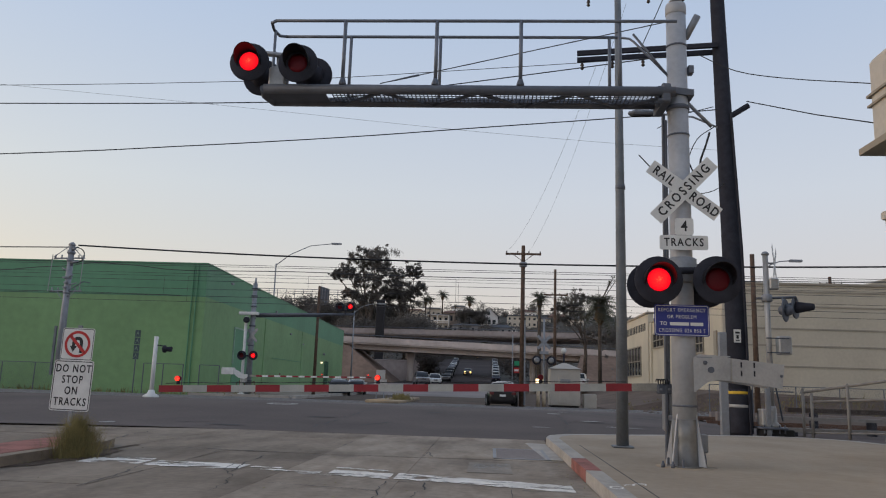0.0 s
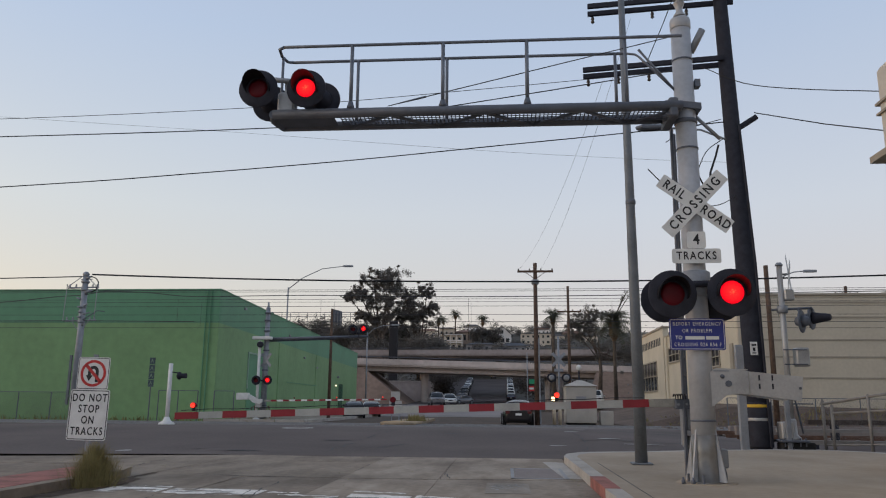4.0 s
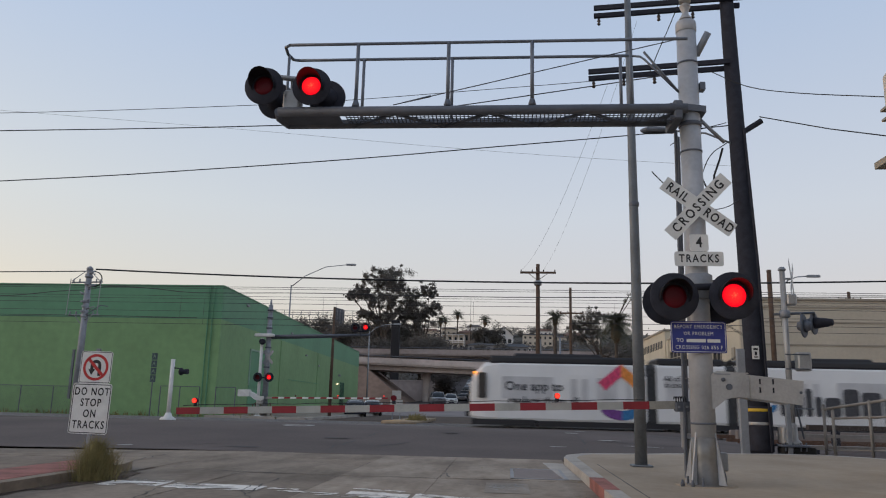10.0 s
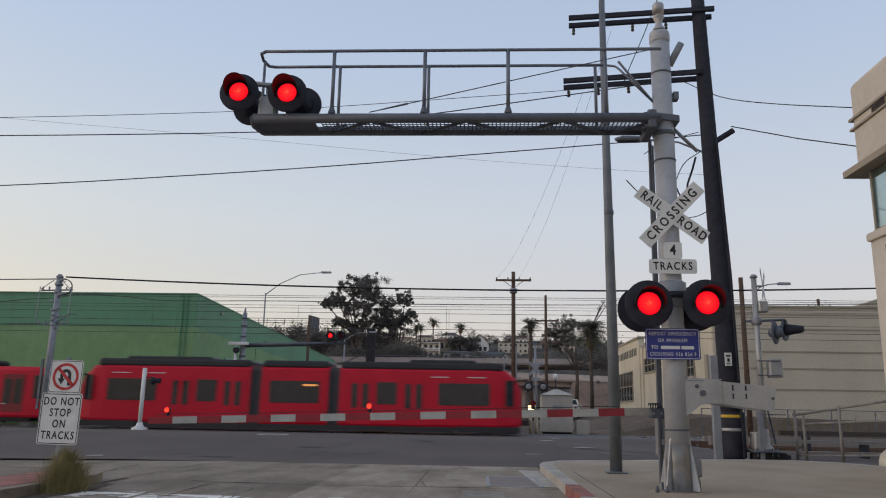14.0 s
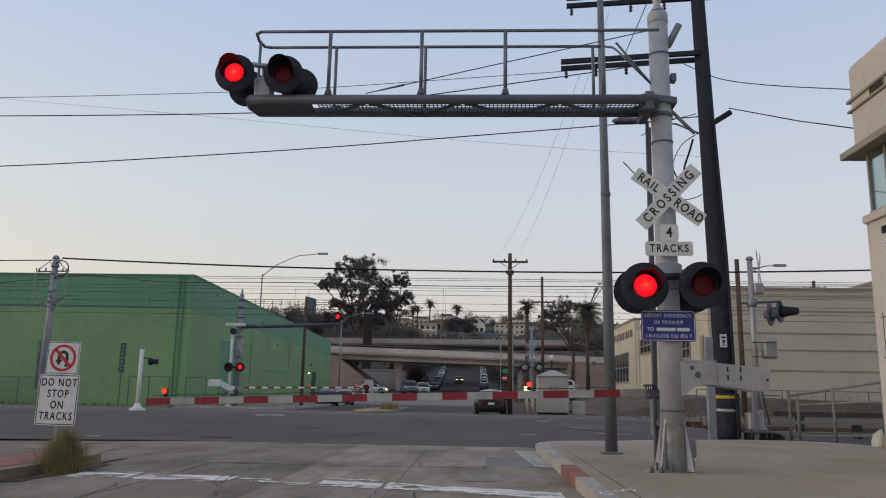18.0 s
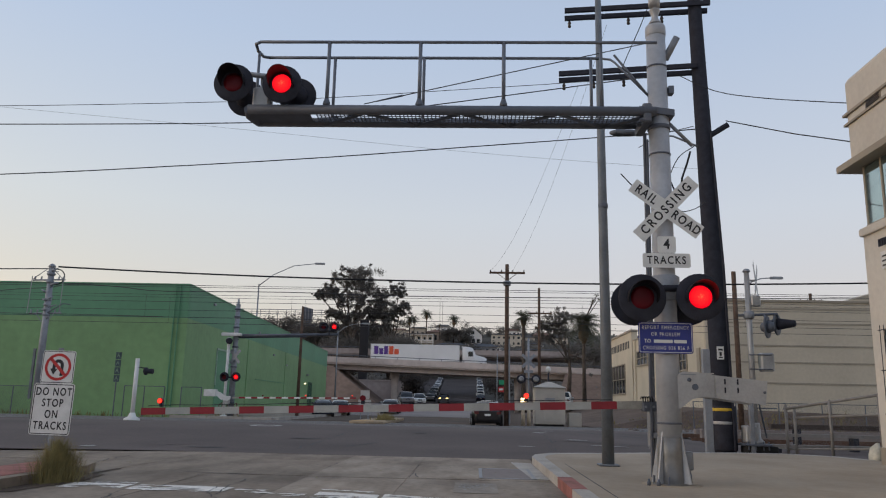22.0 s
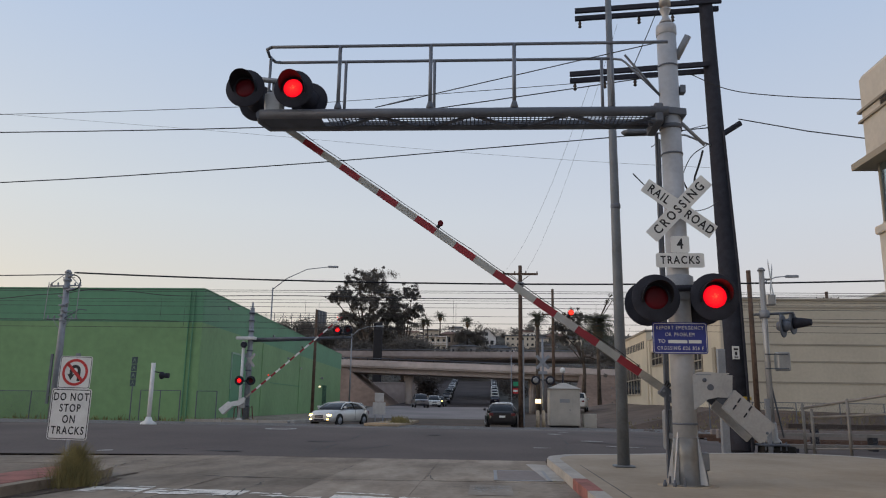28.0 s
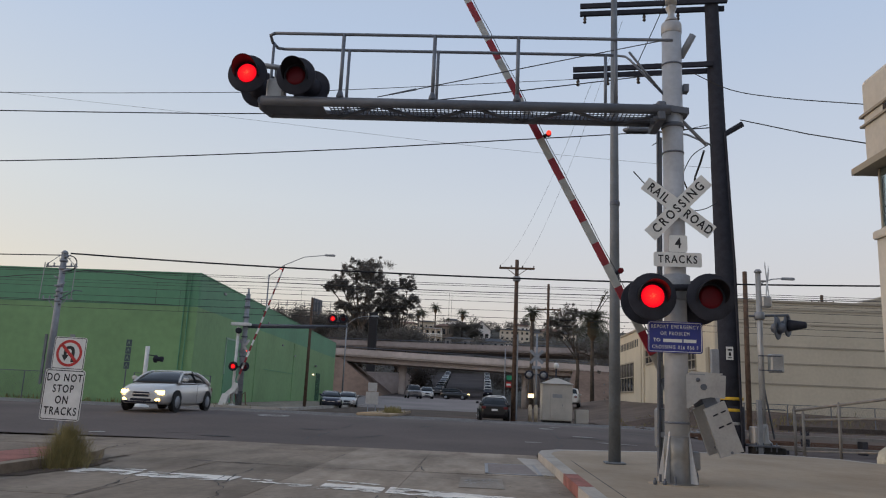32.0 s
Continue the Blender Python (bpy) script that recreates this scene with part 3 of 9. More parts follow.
# utility cover frame and painted ghost letters in the lane near the kerb
sh = S()
for x0, y0, x1, y1 in ((0.1, 13.15, 1.06, 13.23), (0.1, 15.1, 1.06, 15.18), (0.1, 13.15, 0.16, 15.18), (1.0, 13.15, 1.06, 15.18)):
    sh.box(x0, y0, 0.003, x1, y1, 0.01)
part("cover_frame", sh, STEEL_GREY, approach)
part("cover", S().box(0.17, 13.24, 0.003, 0.99, 15.09, 0.0075), ASPHALT_FAR, approach)
# a square patch with almost worn-off letters
part("street_patch", S().box(-0.28, 10.95, 0.003, 0.36, 12.35, 0.0055), material("grey patch", (0.27, 0.235, 0.195), 0.9, 0, 1.2, 0.3, 0.2, fine=12), approach, "grey square patch with worn letters")
sh = S()
for k in range(60):
    x, y = rnd.uniform(-0.24, 0.28), rnd.gauss(11.8, 0.22)
    sh.sheet([(x, y, 0.0078), (x + rnd.uniform(0.02, 0.09), y + rnd.uniform(-0.03, 0.03), 0.0078), (x + rnd.uniform(0.0, 0.07), y + rnd.uniform(0.03, 0.12), 0.0078)])
part("ghost_marking", sh, PAINT_DULL, approach, "almost worn off pale road marking")
# leaves and grit lie along the gutter and the broken joints
sh = S()
for k in range(260):
    q = rnd.random()
    if q < 0.35:
        x, y = rnd.gauss(-5.9, 0.16), rnd.uniform(9.6, 12.6)
    elif q < 0.6:
        x, y = rnd.gauss(1.1, 0.07), rnd.uniform(7.5, 13.4)
    elif q < 0.75:
        x, y = rnd.gauss(-6.6, 0.3), rnd.gauss(14.4, 0.5)
    else:
        x, y = rnd.uniform(-5.5, 0.8), rnd.uniform(8.0, 16.5)
    a, e = rnd.uniform(0, 6.3), rnd.uniform(0.012, 0.045)
    sh.sheet([(x, y, 0.009), (x + e * math.cos(a), y + e * math.sin(a), 0.011), (x + e * math.cos(a + 1), y + e * math.sin(a + 1), 0.016)])
whole("litter", sh, DRY_GRASS, "scattered dry leaves and grit on the concrete", "litter", kind="stuff")

# ---- sidewalks with kerbs ----
def rounded_walk(outline, top, name, label, mat=PAVING):
    base = thing(name, label, "sidewalk", kind="structure")
    part("paving", S().prism(outline, -0.2, top), mat, base)
    return base


corner = [(1.5, 16.6), (1.62, 17.3), (1.95, 17.95), (2.5, 18.2), (3.3, 18.5), (4.4, 19.1), (5.6, 19.65), (6.7, 20.05), (7.9, 20.15), (8.7, 19.5), (9.0, 18.4), (12, 17.9)]
walk_right = rounded_walk([(1.5, -14)] + [(1.5, 8.5), (1.5, 13)] + corner + [(40, 17.6), (40, -14)], 0.15, "pavement", "pale concrete sidewalk corner with a red-tipped kerb")
inner = [(1.5, -14), (1.5, 8.5), (1.5, 13)] + corner
outer = [(1.3, -14), (1.3, 8.5), (1.28, 13), (1.24, 16.7), (1.36, 17.5), (1.75, 18.2), (2.4, 18.5), (3.25, 18.8), (4.35, 19.4), (5.55, 19.95), (6.7, 20.35), (8.0, 20.45), (8.95, 19.65), (9.25, 18.7), (12, 18.2)]
for i in range(len(inner) - 1):
    a, b, c, d = outer[i], outer[i + 1], inner[i + 1], inner[i]
    if i == 1:  # the kerb beside the lane: red up to a worn end
        cut = 0.42
        m1, m2 = mid_lerp(a, b, cut), mid_lerp(d, c, cut)
        part("kerb", S().prism([a, m1, m2, d], -0.1, 0.152), CONCRETE_EDGE, walk_right)
        e1, e2 = mid_lerp(a, b, 0.8), mid_lerp(d, c, 0.8)
        part("kerb", S().prism([m1, e1, e2, m2], -0.1, 0.153), PAINT_RED, walk_right, "kerb stone with faded red paint")
        part("kerb", S().prism([e1, b, c, e2], -0.1, 0.152), CONCRETE_EDGE, walk_right)
    else:
        part("kerb", S().prism([a, b, c, d], -0.1, 0.152), CONCRETE_EDGE, walk_right)
# joints scored into the paving
sh = S()
for y in (3.2,):
    sh.box(1.52, y, 0.1502, 8.5, y + 0.004, 0.1508)
sh.box(1.72, -2, 0.1502, 1.735, 14.9, 0.1515)
part("score_joint", sh, TAR, walk_right)
sh = S()
for cx, cy, r, a0, a1 in ((1.42, 8.72, 0.075, 0, 330), (1.60, 8.92, 0.06, 180, 20), (1.72, 9.02, 0.07, 200, -20), (1.76, 9.12, 0.05, -90, 120)):
    arc = [radians(a0 + (a1 - a0) * k / 8) for k in range(9)]
    for p, q in zip(arc, arc[1:]):
        sh.sheet([(cx + u * r * math.cos(a), cy + u * r * 1.5 * math.sin(a), 0.1522) for a, u in ((p, 0.8), (p, 1.15), (q, 1.15), (q, 0.8))])
part("spray_mark", sh, PAINT_WHITE, walk_right, "white spray-painted utility mark")
# gutter strip beside the kerb
part("gutter", S().prism([(0.98, 13.2), (1.27, 13.2), (1.22, 16.8), (0.8, 16.9)], 0.004, 0.0095), CONCRETE_EDGE, walk_right)

walk_left = rounded_walk([(-40, -14), (-6.25, -14), (-6.25, 9.3), (-6.25, 12.1), (-6.38, 12.6), (-6.75, 13.0), (-7.6, 13.2), (-40, 13.4)], 0.13, "pavement_left", "concrete sidewalk with red-painted kerb beside the lane", CONCRETE_OLD)
li = [(-6.25, -14), (-6.25, 6.5), (-6.25, 9.3), (-6.25, 12.1), (-6.38, 12.6), (-6.75, 13.0), (-7.6, 13.2), (-40, 13.4)]
lo = [(-6.06, -14), (-6.05, 6.5), (-6.05, 9.3), (-6.06, 12.15), (-6.22, 12.74), (-6.66, 13.19), (-7.6, 13.4), (-40, 13.6)]
for i in range(len(li) - 1):
    part("kerb", S().prism([lo[i], lo[i + 1], li[i + 1], li[i]], -0.1, 0.134), CONCRETE_OLD, walk_left)
part("red_band", S().prism([(-7.25, -2), (-6.27, -2), (-6.27, 12.1), (-6.42, 12.5), (-7.15, 12.55)], 0.1305, 0.136), PAINT_RED, walk_left, "faded red painted kerb strip")
rnd = random.Random(61)
sh = S()
last = None
for k in range(60):
    y = 4.0 + k * 0.155
    w = (0.20 + 0.12 * math.sin(k * 0.31)) * rnd.uniform(0.7, 1.15) + (0.18 if 9.6 < y < 12.2 else 0.0)
    cur = ((-6.04, y, 0.0112), (-6.05 + w, y, 0.0112))
    if last:
        sh.sheet([last[0], last[1], cur[1], cur[0]])
    last = cur
part("gutter_dirt", sh, DIRT, walk_left, "dark leaf dirt lying in the gutter")

# ---- tracks across the street: two trolley tracks and two freight tracks ----
for k, y in enumerate((42.85, 46.3)):
    tr = thing("railway_track", "steel rails set flush in asphalt, on ballast beyond the street", "railway track", group="tracks", kind="structure")
    for dy in (-0.72, 0.72):
        sh = S()
        sh.box(-160, y + dy - 0.035, -0.05, 160, y + dy + 0.035, 0.02)
        part("rail", sh, STEEL_GREY, tr)
bed = S()
bed.prism([(7.6, 40.6), (160, 40.6), (160, 48.4), (7.6, 48.4)], -0.2, -0.03)
bed.prism([(-160, 40.7), (-20.1, 40.7), (-20.1, 48.4), (-160, 48.4)], -0.2, -0.03)
whole("ballast", bed, BALLAST, "grey-brown crushed stone ballast beside the crossing", "ballast", kind="structure")

# ---- green warehouse ----
ware = thing("warehouse", "long green painted metal warehouse with a darker top band", "building", kind="structure")
GX, GY, GH, GL = -18.85, 49.0, 8.55, 66.0
side = Vector((-3.4, 65.0, 0)).normalized()
part("front_wall", S().box(-75, GY, -0.3, GX, GY + 0.25, 6.35), GREEN_WALL, ware)
part("front_band", S().box(-75, GY - 0.012, 6.35, GX, GY + 0.25, GH), GREEN_BAND, ware)
part("parapet_cap", S().box(-75, GY - 0.06, GH, GX + 0.05, GY + 0.3, GH + 0.07), GREEN_BAND, ware)
m = Matrix.Translation((GX, GY + 0.25, 0)) @ Matrix.Rotation(math.atan2(side.y, side.x), 4, "Z")
sh = S()
sh.box(0, 0, -0.3, GL, 0.25, 6.35)
part("side_wall", sh, GREEN_WALL, ware, at=m)
part("side_band", S().box(0, -0.012, 6.35, GL, 0.25, GH), GREEN_BAND, ware, at=m)
part("side_cap", S().box(0, -0.06, GH, GL, 0.3, GH + 0.07), GREEN_BAND, ware, at=m)
part("roof", S().prism([(-75, GY + 0.3), (GX - 0.3, GY + 0.3), (GX - 3.75, GY + GL), (-75, GY + GL)], GH - 0.6, GH - 0.4), STEEL_GREY, ware)
# downpipe, wall sheets' seams
for x in (-19.75, -19.45):
    part("downpipe", S().tube([(x, GY - 0.06, 0.1), (x, GY - 0.06, GH - 0.1)], 0.045, 6), GREEN_BAND, ware)
for u in (16.5, 33.5):
    part("pilaster", S().box(u, -0.05, 0, u + 1.1, 0, 6.3), GREEN_WALL, ware, at=m)
for u, z in ((20.0, 7.2), (27.0, 5.6), (33.8, 4.9), (5.2, 7.9), (42.0, 5.2)):
    part("wall_fitting", S().box(u, -0.14, z, u + 0.5, 0, z + 0.16, bevel=0.03), STEEL_GREY, ware, at=m)
for z in (0.9, 1.5, 2.1, 2.7, 3.3, 3.9, 4.5):
    part("shutter_rib", S().box(7.2, -0.06, z, 13.1, -0.036, z + 0.05), GREEN_BAND, ware, at=m)
# shuttered bay with a white frame, and a door with a lamp at the far end
sh = S()
for b in ((7.0, -0.09, 2.2, 7.12, 0, 4.9), (7.0, -0.09, 4.8, 13.2, 0, 4.92)):
    sh.box(*b)
part("bay_frame", sh, material("pale green trim", (0.30, 0.42, 0.33), 0.6), ware, at=m)
part("bay_shutter", S().box(7.12, -0.035, 0.1, 13.2, 0, 4.8), GREEN_BAND, ware, at=m)
part("rail_line", S().box(20, -0.05, 3.0, 34, 0, 3.06), GREEN_BAND, ware, at=m)
dr = part("doorway", S().box(49.5, -0.05, 0.1, 52.5, 0, 3.6), GLASS, ware, at=m)
for k in range(5):
    part("door_bar", S().box(49.5 + k * 0.7, -0.09, 0.1, 49.56 + k * 0.7, -0.05, 3.6), GREEN_BAND, ware, at=m)
part("wall_lamp", S().box(46.7, -0.2, 3.25, 46.85, 0, 3.42, bevel=0.03), glow("wall lamp", (1.0, 0.8, 0.5), 2.0), ware, at=m)
part("wall_lamp", S().box(47.8, -0.3, 4.3, 48.0, 0, 4.55, bevel=0.03), STEEL_GREY, ware, at=m)

# ---- cream building beyond the tracks, on a low dirt bank ----
shop = thing("shop_building", "cream sided commercial building with a lettered street front", "building", kind="structure")
WX, WY = 15.5, 52.0
part("side_wall", S().box(WX, WY, -0.3, 80, WY + 0.3, 8.48), CREAM_SIDING, shop)
for z in (3.0, 4.36, 5.48, 6.98, 7.97):
    part("siding_joint", S().box(WX + 1.6, WY - 0.04, z, 80, WY, z + 0.1), CREAM_DARK, shop)
part("cap", S().box(WX + 1.5, WY - 0.1, 8.48, 80, WY + 0.4, 8.62), CREAM_DARK, shop)
sh = S()
sh.hull([(24.0, WY + 1.5, 8.3), (44, WY + 1.5, 8.3), (34, WY + 1.5, 11.4), (24.0, 88, 8.3), (44, 88, 8.3), (34, 88, 11.4)], [(0, 1, 2), (5, 4, 3), (0, 2, 5, 3), (1, 4, 5, 2), (0, 3, 4, 1)])
part("gable_roof", sh, CREAM_SIDING, shop)
part("front_wall", S().box(WX, WY + 0.3, -0.3, WX + 0.3, 75, 7.6), CREAM, shop)
part("front_cap", S().box(WX - 0.08, WY + 0.3, 7.6, WX + 0.36, 75, 7.75), CREAM_DARK, shop)
part("tall_front", S().box(WX - 0.25, 75, -0.3, WX + 0.3, 90, 8.55), CREAM, shop)
part("tall_cap", S().box(WX - 0.35, 74.9, 8.55, WX + 0.36, 90, 8.75), CREAM_DARK, shop)
part("corner_pilaster", S().box(WX - 0.15, 74.2, -0.3, WX, 74.98, 7.6), CREAM, shop)
part("roof", S().box(WX + 0.3, WY + 0.4, 7.2, 80, 90, 7.4), STEEL_GREY, shop)
for y0, y1, z0, z1, fx in ((56.6, 58.6, 4.1, 5.4, WX), (69.3, 73.6, 5.2, 6.4, WX), (78.4, 88.2, 2.7, 5.5, WX - 0.25)):
    win = part("window", S().box(fx - 0.03, y0, z0, fx + 0.02, y1, z1), GLASS, shop)
    sh = S()
    sh.box(fx - 0.12, y0 - 0.12, z0 - 0.12, fx - 0.03, y1 + 0.12, z0).box(fx - 0.12, y0 - 0.12, z1, fx - 0.03, y1 + 0.12, z1 + 0.12)
    n = max(2, int((y1 - y0) / 1.4))
    for i in range(n + 1):
        y = y0 + (y1 - y0) * i / n
        sh.box(fx - 0.1, y - 0.035, z0, fx - 0.03, y + 0.035, z1)
    sh.box(fx - 0.1, y0, (z0 + z1) / 2 - 0.04, fx - 0.03, y1, (z0 + z1) / 2 + 0.04)
    part("window_frame", sh, CREAM_DARK, win)
# the shop's name: plain dark bars
rnd = random.Random(9)
y = 76.2
while y < 88.5:
    w = rnd.uniform(0.42, 0.66)
    part("name_bar", S().box(WX - 0.265, y, 7.0, WX - 0.25, y + w, 7.75), SIGN_BLACK, shop)
    y += w + 0.36
part("wall_sign", S().box(WX - 0.1, 53.2, 3.6, WX, 53.9, 5.4), CREAM_DARK, shop, "narrow faded wall sign")
bank = S()
bank.hull([(7.6, 48.5, -0.05), (90, 47.9, -0.05), (90, 51.0, 1.0), (14.0, 50.6, 1.15), (13.9, 90, 1.75), (5.5, 90, 0.3), (90, 52.2, 1.2), (15.7, 52.2, 1.35), (15.7, 90, 1.8), (24, 48.3, -0.05), (24, 50.8, 1.0), (24, 52.2, 1.15)], [(0, 9, 10, 3), (9, 1, 2, 10), (0, 3, 4, 5), (3, 10, 11, 7), (10, 2, 6, 11), (3, 7, 8, 4)])
whole("dirt_bank", bank, BANK, "brown dirt bank below the cream building", "bank", kind="structure")

rnd = random.Random(31)
sh = S()
for k in range(1500):
    x, y = rnd.uniform(8.5, 44), 0
    q = rnd.random()
    y = 48.4 + q * 2.4
    z = -0.05 + q * float(np.interp(x, [7.6, 14, 24, 44], [0.1, 1.2, 1.05, 1.05])) * 0.96
    h, a = rnd.uniform(0.08, 0.38) * (1.4 if math.sin(x * 1.7) > 0.3 else 0.6), rnd.uniform(0, 3)
    sh.sheet([(x, y, z), (x + 0.09 * math.cos(a), y + 0.09 * math.sin(a), z), (x + rnd.uniform(-0.2, 0.2), y, z + h)])
whole("bank_grass", sh, TUFT_GRASS, "dry brown grass on the dirt bank", "grass", kind="stuff")
sh = S()
for k in range(420):
    x, y = rnd.uniform(8.8, 40), rnd.uniform(28.6, 48.2)
    r = rnd.uniform(0.03, 0.16)
    sh.lathe([(r, -0.03), (r * 0.9, r * 0.3), (r * 0.3, r * 0.6)], Matrix.Translation((x, y, 0.0)) @ Matrix.Rotation(rnd.uniform(0, 3), 4, "Z") @ Matrix.Diagonal((1.0, rnd.uniform(0.5, 1), 1, 1)), 6, False)
whole("gravel", sh, BALLAST, "loose stones and rubble beside the freight tracks", "gravel", kind="stuff")

# ---- the near building on the corner of the cross street ----
NEAR_STUCCO = material("pale grey-cream stucco", (0.60, 0.56, 0.49), 0.9, 0, 0.3, 0.12, 0.2, fine=9)
near = thing("corner_building", "two-storey cream stucco corner building with a wide eave", "building", kind="structure")
BX, BY = 8.72, 17.1
part("lower_wall", S().box(BX, -6, 0.14, BX + 9, BY, 5.1), NEAR_STUCCO, near)
part("ledge", S().box(BX - 0.07, -6, 5.1, BX + 9, BY + 0.07, 5.28, bevel=0.03), NEAR_STUCCO, near)
part("mid_wall", S().box(BX + 0.12, -6, 5.28, BX + 9, BY - 0.12, 6.75), NEAR_STUCCO, near)
part("eave", S().box(BX - 0.28, -6, 6.70, BX + 9, BY + 0.4, 6.85), CREAM_DARK, near)
part("upper_wall", S().box(BX - 0.1, -6, 6.85, BX + 9, BY + 0.1, 8.86, bevel=0.08), NEAR_STUCCO, near)
part("moulding", S().box(BX - 0.15, -6, 8.0, BX + 9, BY + 0.17, 8.06), CREAM_DARK, near)
part("moulding", S().box(BX - 0.15, -6, 7.76, BX + 9, BY + 0.15, 7.81), CREAM_DARK, near)
vent = part("vent", S().box(BX - 0.13, BY - 1.45, 7.82, BX - 0.08, BY - 0.85, 7.99), CREAM_DARK, near)
for k in range(4):
    part("slat", S().box(BX - 0.145, BY - 1.43, 7.835 + k * 0.04, BX - 0.131, BY - 0.87, 7.853 + k * 0.04), BLACK_PAINT, vent)
win = part("window", S().box(BX + 0.06, BY - 1.6, 5.32, BX + 0.13, BY - 0.16, 6.68), GLASS_SKY, near, "corner window reflecting the sky")
sh = S()
for y in (BY - 1.62, BY - 0.92, BY - 0.2):
    sh.box(BX + 0.04, y, 5.3, BX + 0.1, y + 0.06, 6.72)
sh.box(BX + 0.02, BY - 1.6, 5.28, BX + 0.1, BY - 0.15, 5.34)
part("window_frame", sh, CREAM_DARK, win)
win = part("window", S().box(BX + 0.06, BY + -0.14, 5.32, BX + 3.5, BY - 0.1, 6.68), GLASS_SKY, near)
low = part("window", S().box(BX - 0.02, BY - 1.75, 1.2, BX + 0.02, BY - 0.55, 2.95), GLASS, near, "barred lower window")
sh = S()
for k in range(9):
    y = BY - 1.8 + k * 0.16
    sh.tube([(BX - 0.1, y, 1.1), (BX - 0.1, y, 3.05)], 0.008, 5)
for z in (1.2, 2.1, 2.95):
    sh.tube([(BX - 0.1, BY - 1.85, z), (BX - 0.1, BY - 0.45, z)], 0.011, 5)
part("window_bars", sh, BLACK_PAINT, low, "black iron bars")
for k in range(4):
    part("number_bar", S().box(BX - 0.03, BY - 1.0 + k * 0.1, 4.74, BX - 0.005, BY - 0.94 + k * 0.1, 4.9), BLACK_PAINT, near)
pl = part("plaque", S().box(BX - 0.03, BY - 1.05, 4.24, BX - 0.005, BY - 0.7, 4.61), SIGN_WHITE, near, "small white wall notice")
sh = S()
for k in range(3):
    sh.box(BX - 0.035, BY - 1.01, 4.29 + k * 0.1, BX - 0.031, BY - 0.75, 4.325 + k * 0.1)
part("writing_bars", sh, SIGN_BLACK, pl)
part("base_board", S().box(BX - 0.03, -6, 0.15, BX, BY + 0.03, 0.5), CREAM_DARK, near)

# ---- viaducts of the freeway ----
via = thing("lower_viaduct", "long grey concrete freeway ramp on round columns", "bridge", kind="structure")
def deck(name, parent, x0, z0, x1, z1, y, w, barrier, girder, mat=VIADUCT):
    sh = S()
    for a, b, ya, yb, dz0, dz1 in ((0, 0, y, y + w, -0.5, 0.0), (0, 0, y - 0.05, y + 0.3, -0.45, barrier), (0, 0, y + w - 0.3, y + w, 0, barrier), (0, 0, y + 1.2, y + w - 1.2, -girder, -0.5)):
        sh.hull([(x0, ya, z0 + dz0), (x0, yb, z0 + dz0), (x0, yb, z0 + dz1), (x0, ya, z0 + dz1), (x1, ya, z1 + dz0), (x1, yb, z1 + dz0), (x1, yb, z1 + dz1), (x1, ya, z1 + dz1)],
                [(0, 1, 2, 3), (7, 6, 5, 4), (0, 4, 5, 1), (1, 5, 6, 2), (2, 6, 7, 3), (3, 7, 4, 0)])
    return part(name, sh, mat, parent)


deck("deck", via, -300, 15.51, 190, 2.77, 138, 11, 0.85, 1.35)
for x in (-14.8, 8.0, 28.0):
    part("column", S().tube([(x, 143, -0.2), (x, 143, 3.2), (x, 143, 5.4), (x, 143, 7.0)], [0.62, 0.62, 0.66, 0.8], 16), VIADUCT, via)
ramp = S()
ramp.prism([(-25.5, 130), (-14.8, 143), (-25.5, 150), (-120, 150), (-120, 120)], -0.3, 0.4)
ramp.hull([(-25.5, 137, 7.5), (-25.5, 150, 7.5), (-90, 137, 8.2), (-90, 150, 8.2), (-15.5, 133, 0), (-15.5, 152, 0), (-90, 120, 0), (-90, 152, 0)], [(0, 1, 3, 2), (0, 4, 5, 1), (0, 2, 6, 4), (1, 5, 7, 3)])
whole("abutment_bank", ramp, material("bank soil", (0.20, 0.138, 0.105), 1.0, 0, 0.15, 0.35, 0.3, fine=1.5), "reddish brown earth bank beside the viaduct", "bank", kind="structure")
part("abutment", S().box(-27, 138.4, -0.2, -25.5, 148.6, 6.7), VIADUCT, via)
up = thing("upper_viaduct", "second concrete freeway deck behind the first", "bridge", kind="structure")
deck("deck", up, -300, 10.75, 900, 15.37, 166, 14, 0.9, 0.8, VIADUCT_DARK)
for x in (-70, -45, -18, 12, 36, 60):
    part("column", S().tube([(x, 173, -0.2), (x, 173, 11.4)], 1.1, 14), VIADUCT_DARK, up)

# steel rails and posts along both parapets
def parapet_rail(parent, z_at, y, x0, x1):
    part("parapet_rail", S().hull([(x0, y, z_at(x0) + 0.3), (x1, y, z_at(x1) + 0.3), (x1, y + 0.12, z_at(x1) + 0.3), (x0, y + 0.12, z_at(x0) + 0.3), (x0, y, z_at(x0) + 0.42), (x1, y, z_at(x1) + 0.42), (x1, y + 0.12, z_at(x1) + 0.42), (x0, y + 0.12, z_at(x0) + 0.42)], [(3, 2, 1, 0), (4, 5, 6, 7), (0, 1, 5, 4), (1, 2, 6, 5), (2, 3, 7, 6), (3, 0, 4, 7)]), GALV_DARK, parent)
    x = x0
    while x < x1:
        part("rail_post", S().box(x, y + 0.02, z_at(x) - 0.05, x + 0.1, y + 0.1, z_at(x) + 0.32), GALV_DARK, parent)
        x += 4.0


parapet_rail(via, lambda x: 15.51 - (x + 300) * 0.026 + 0.85, 138.05, -62, 58)
parapet_rail(up, lambda x: 10.75 + (x + 300) * 0.00385 + 0.9, 166.05, -66, 62)
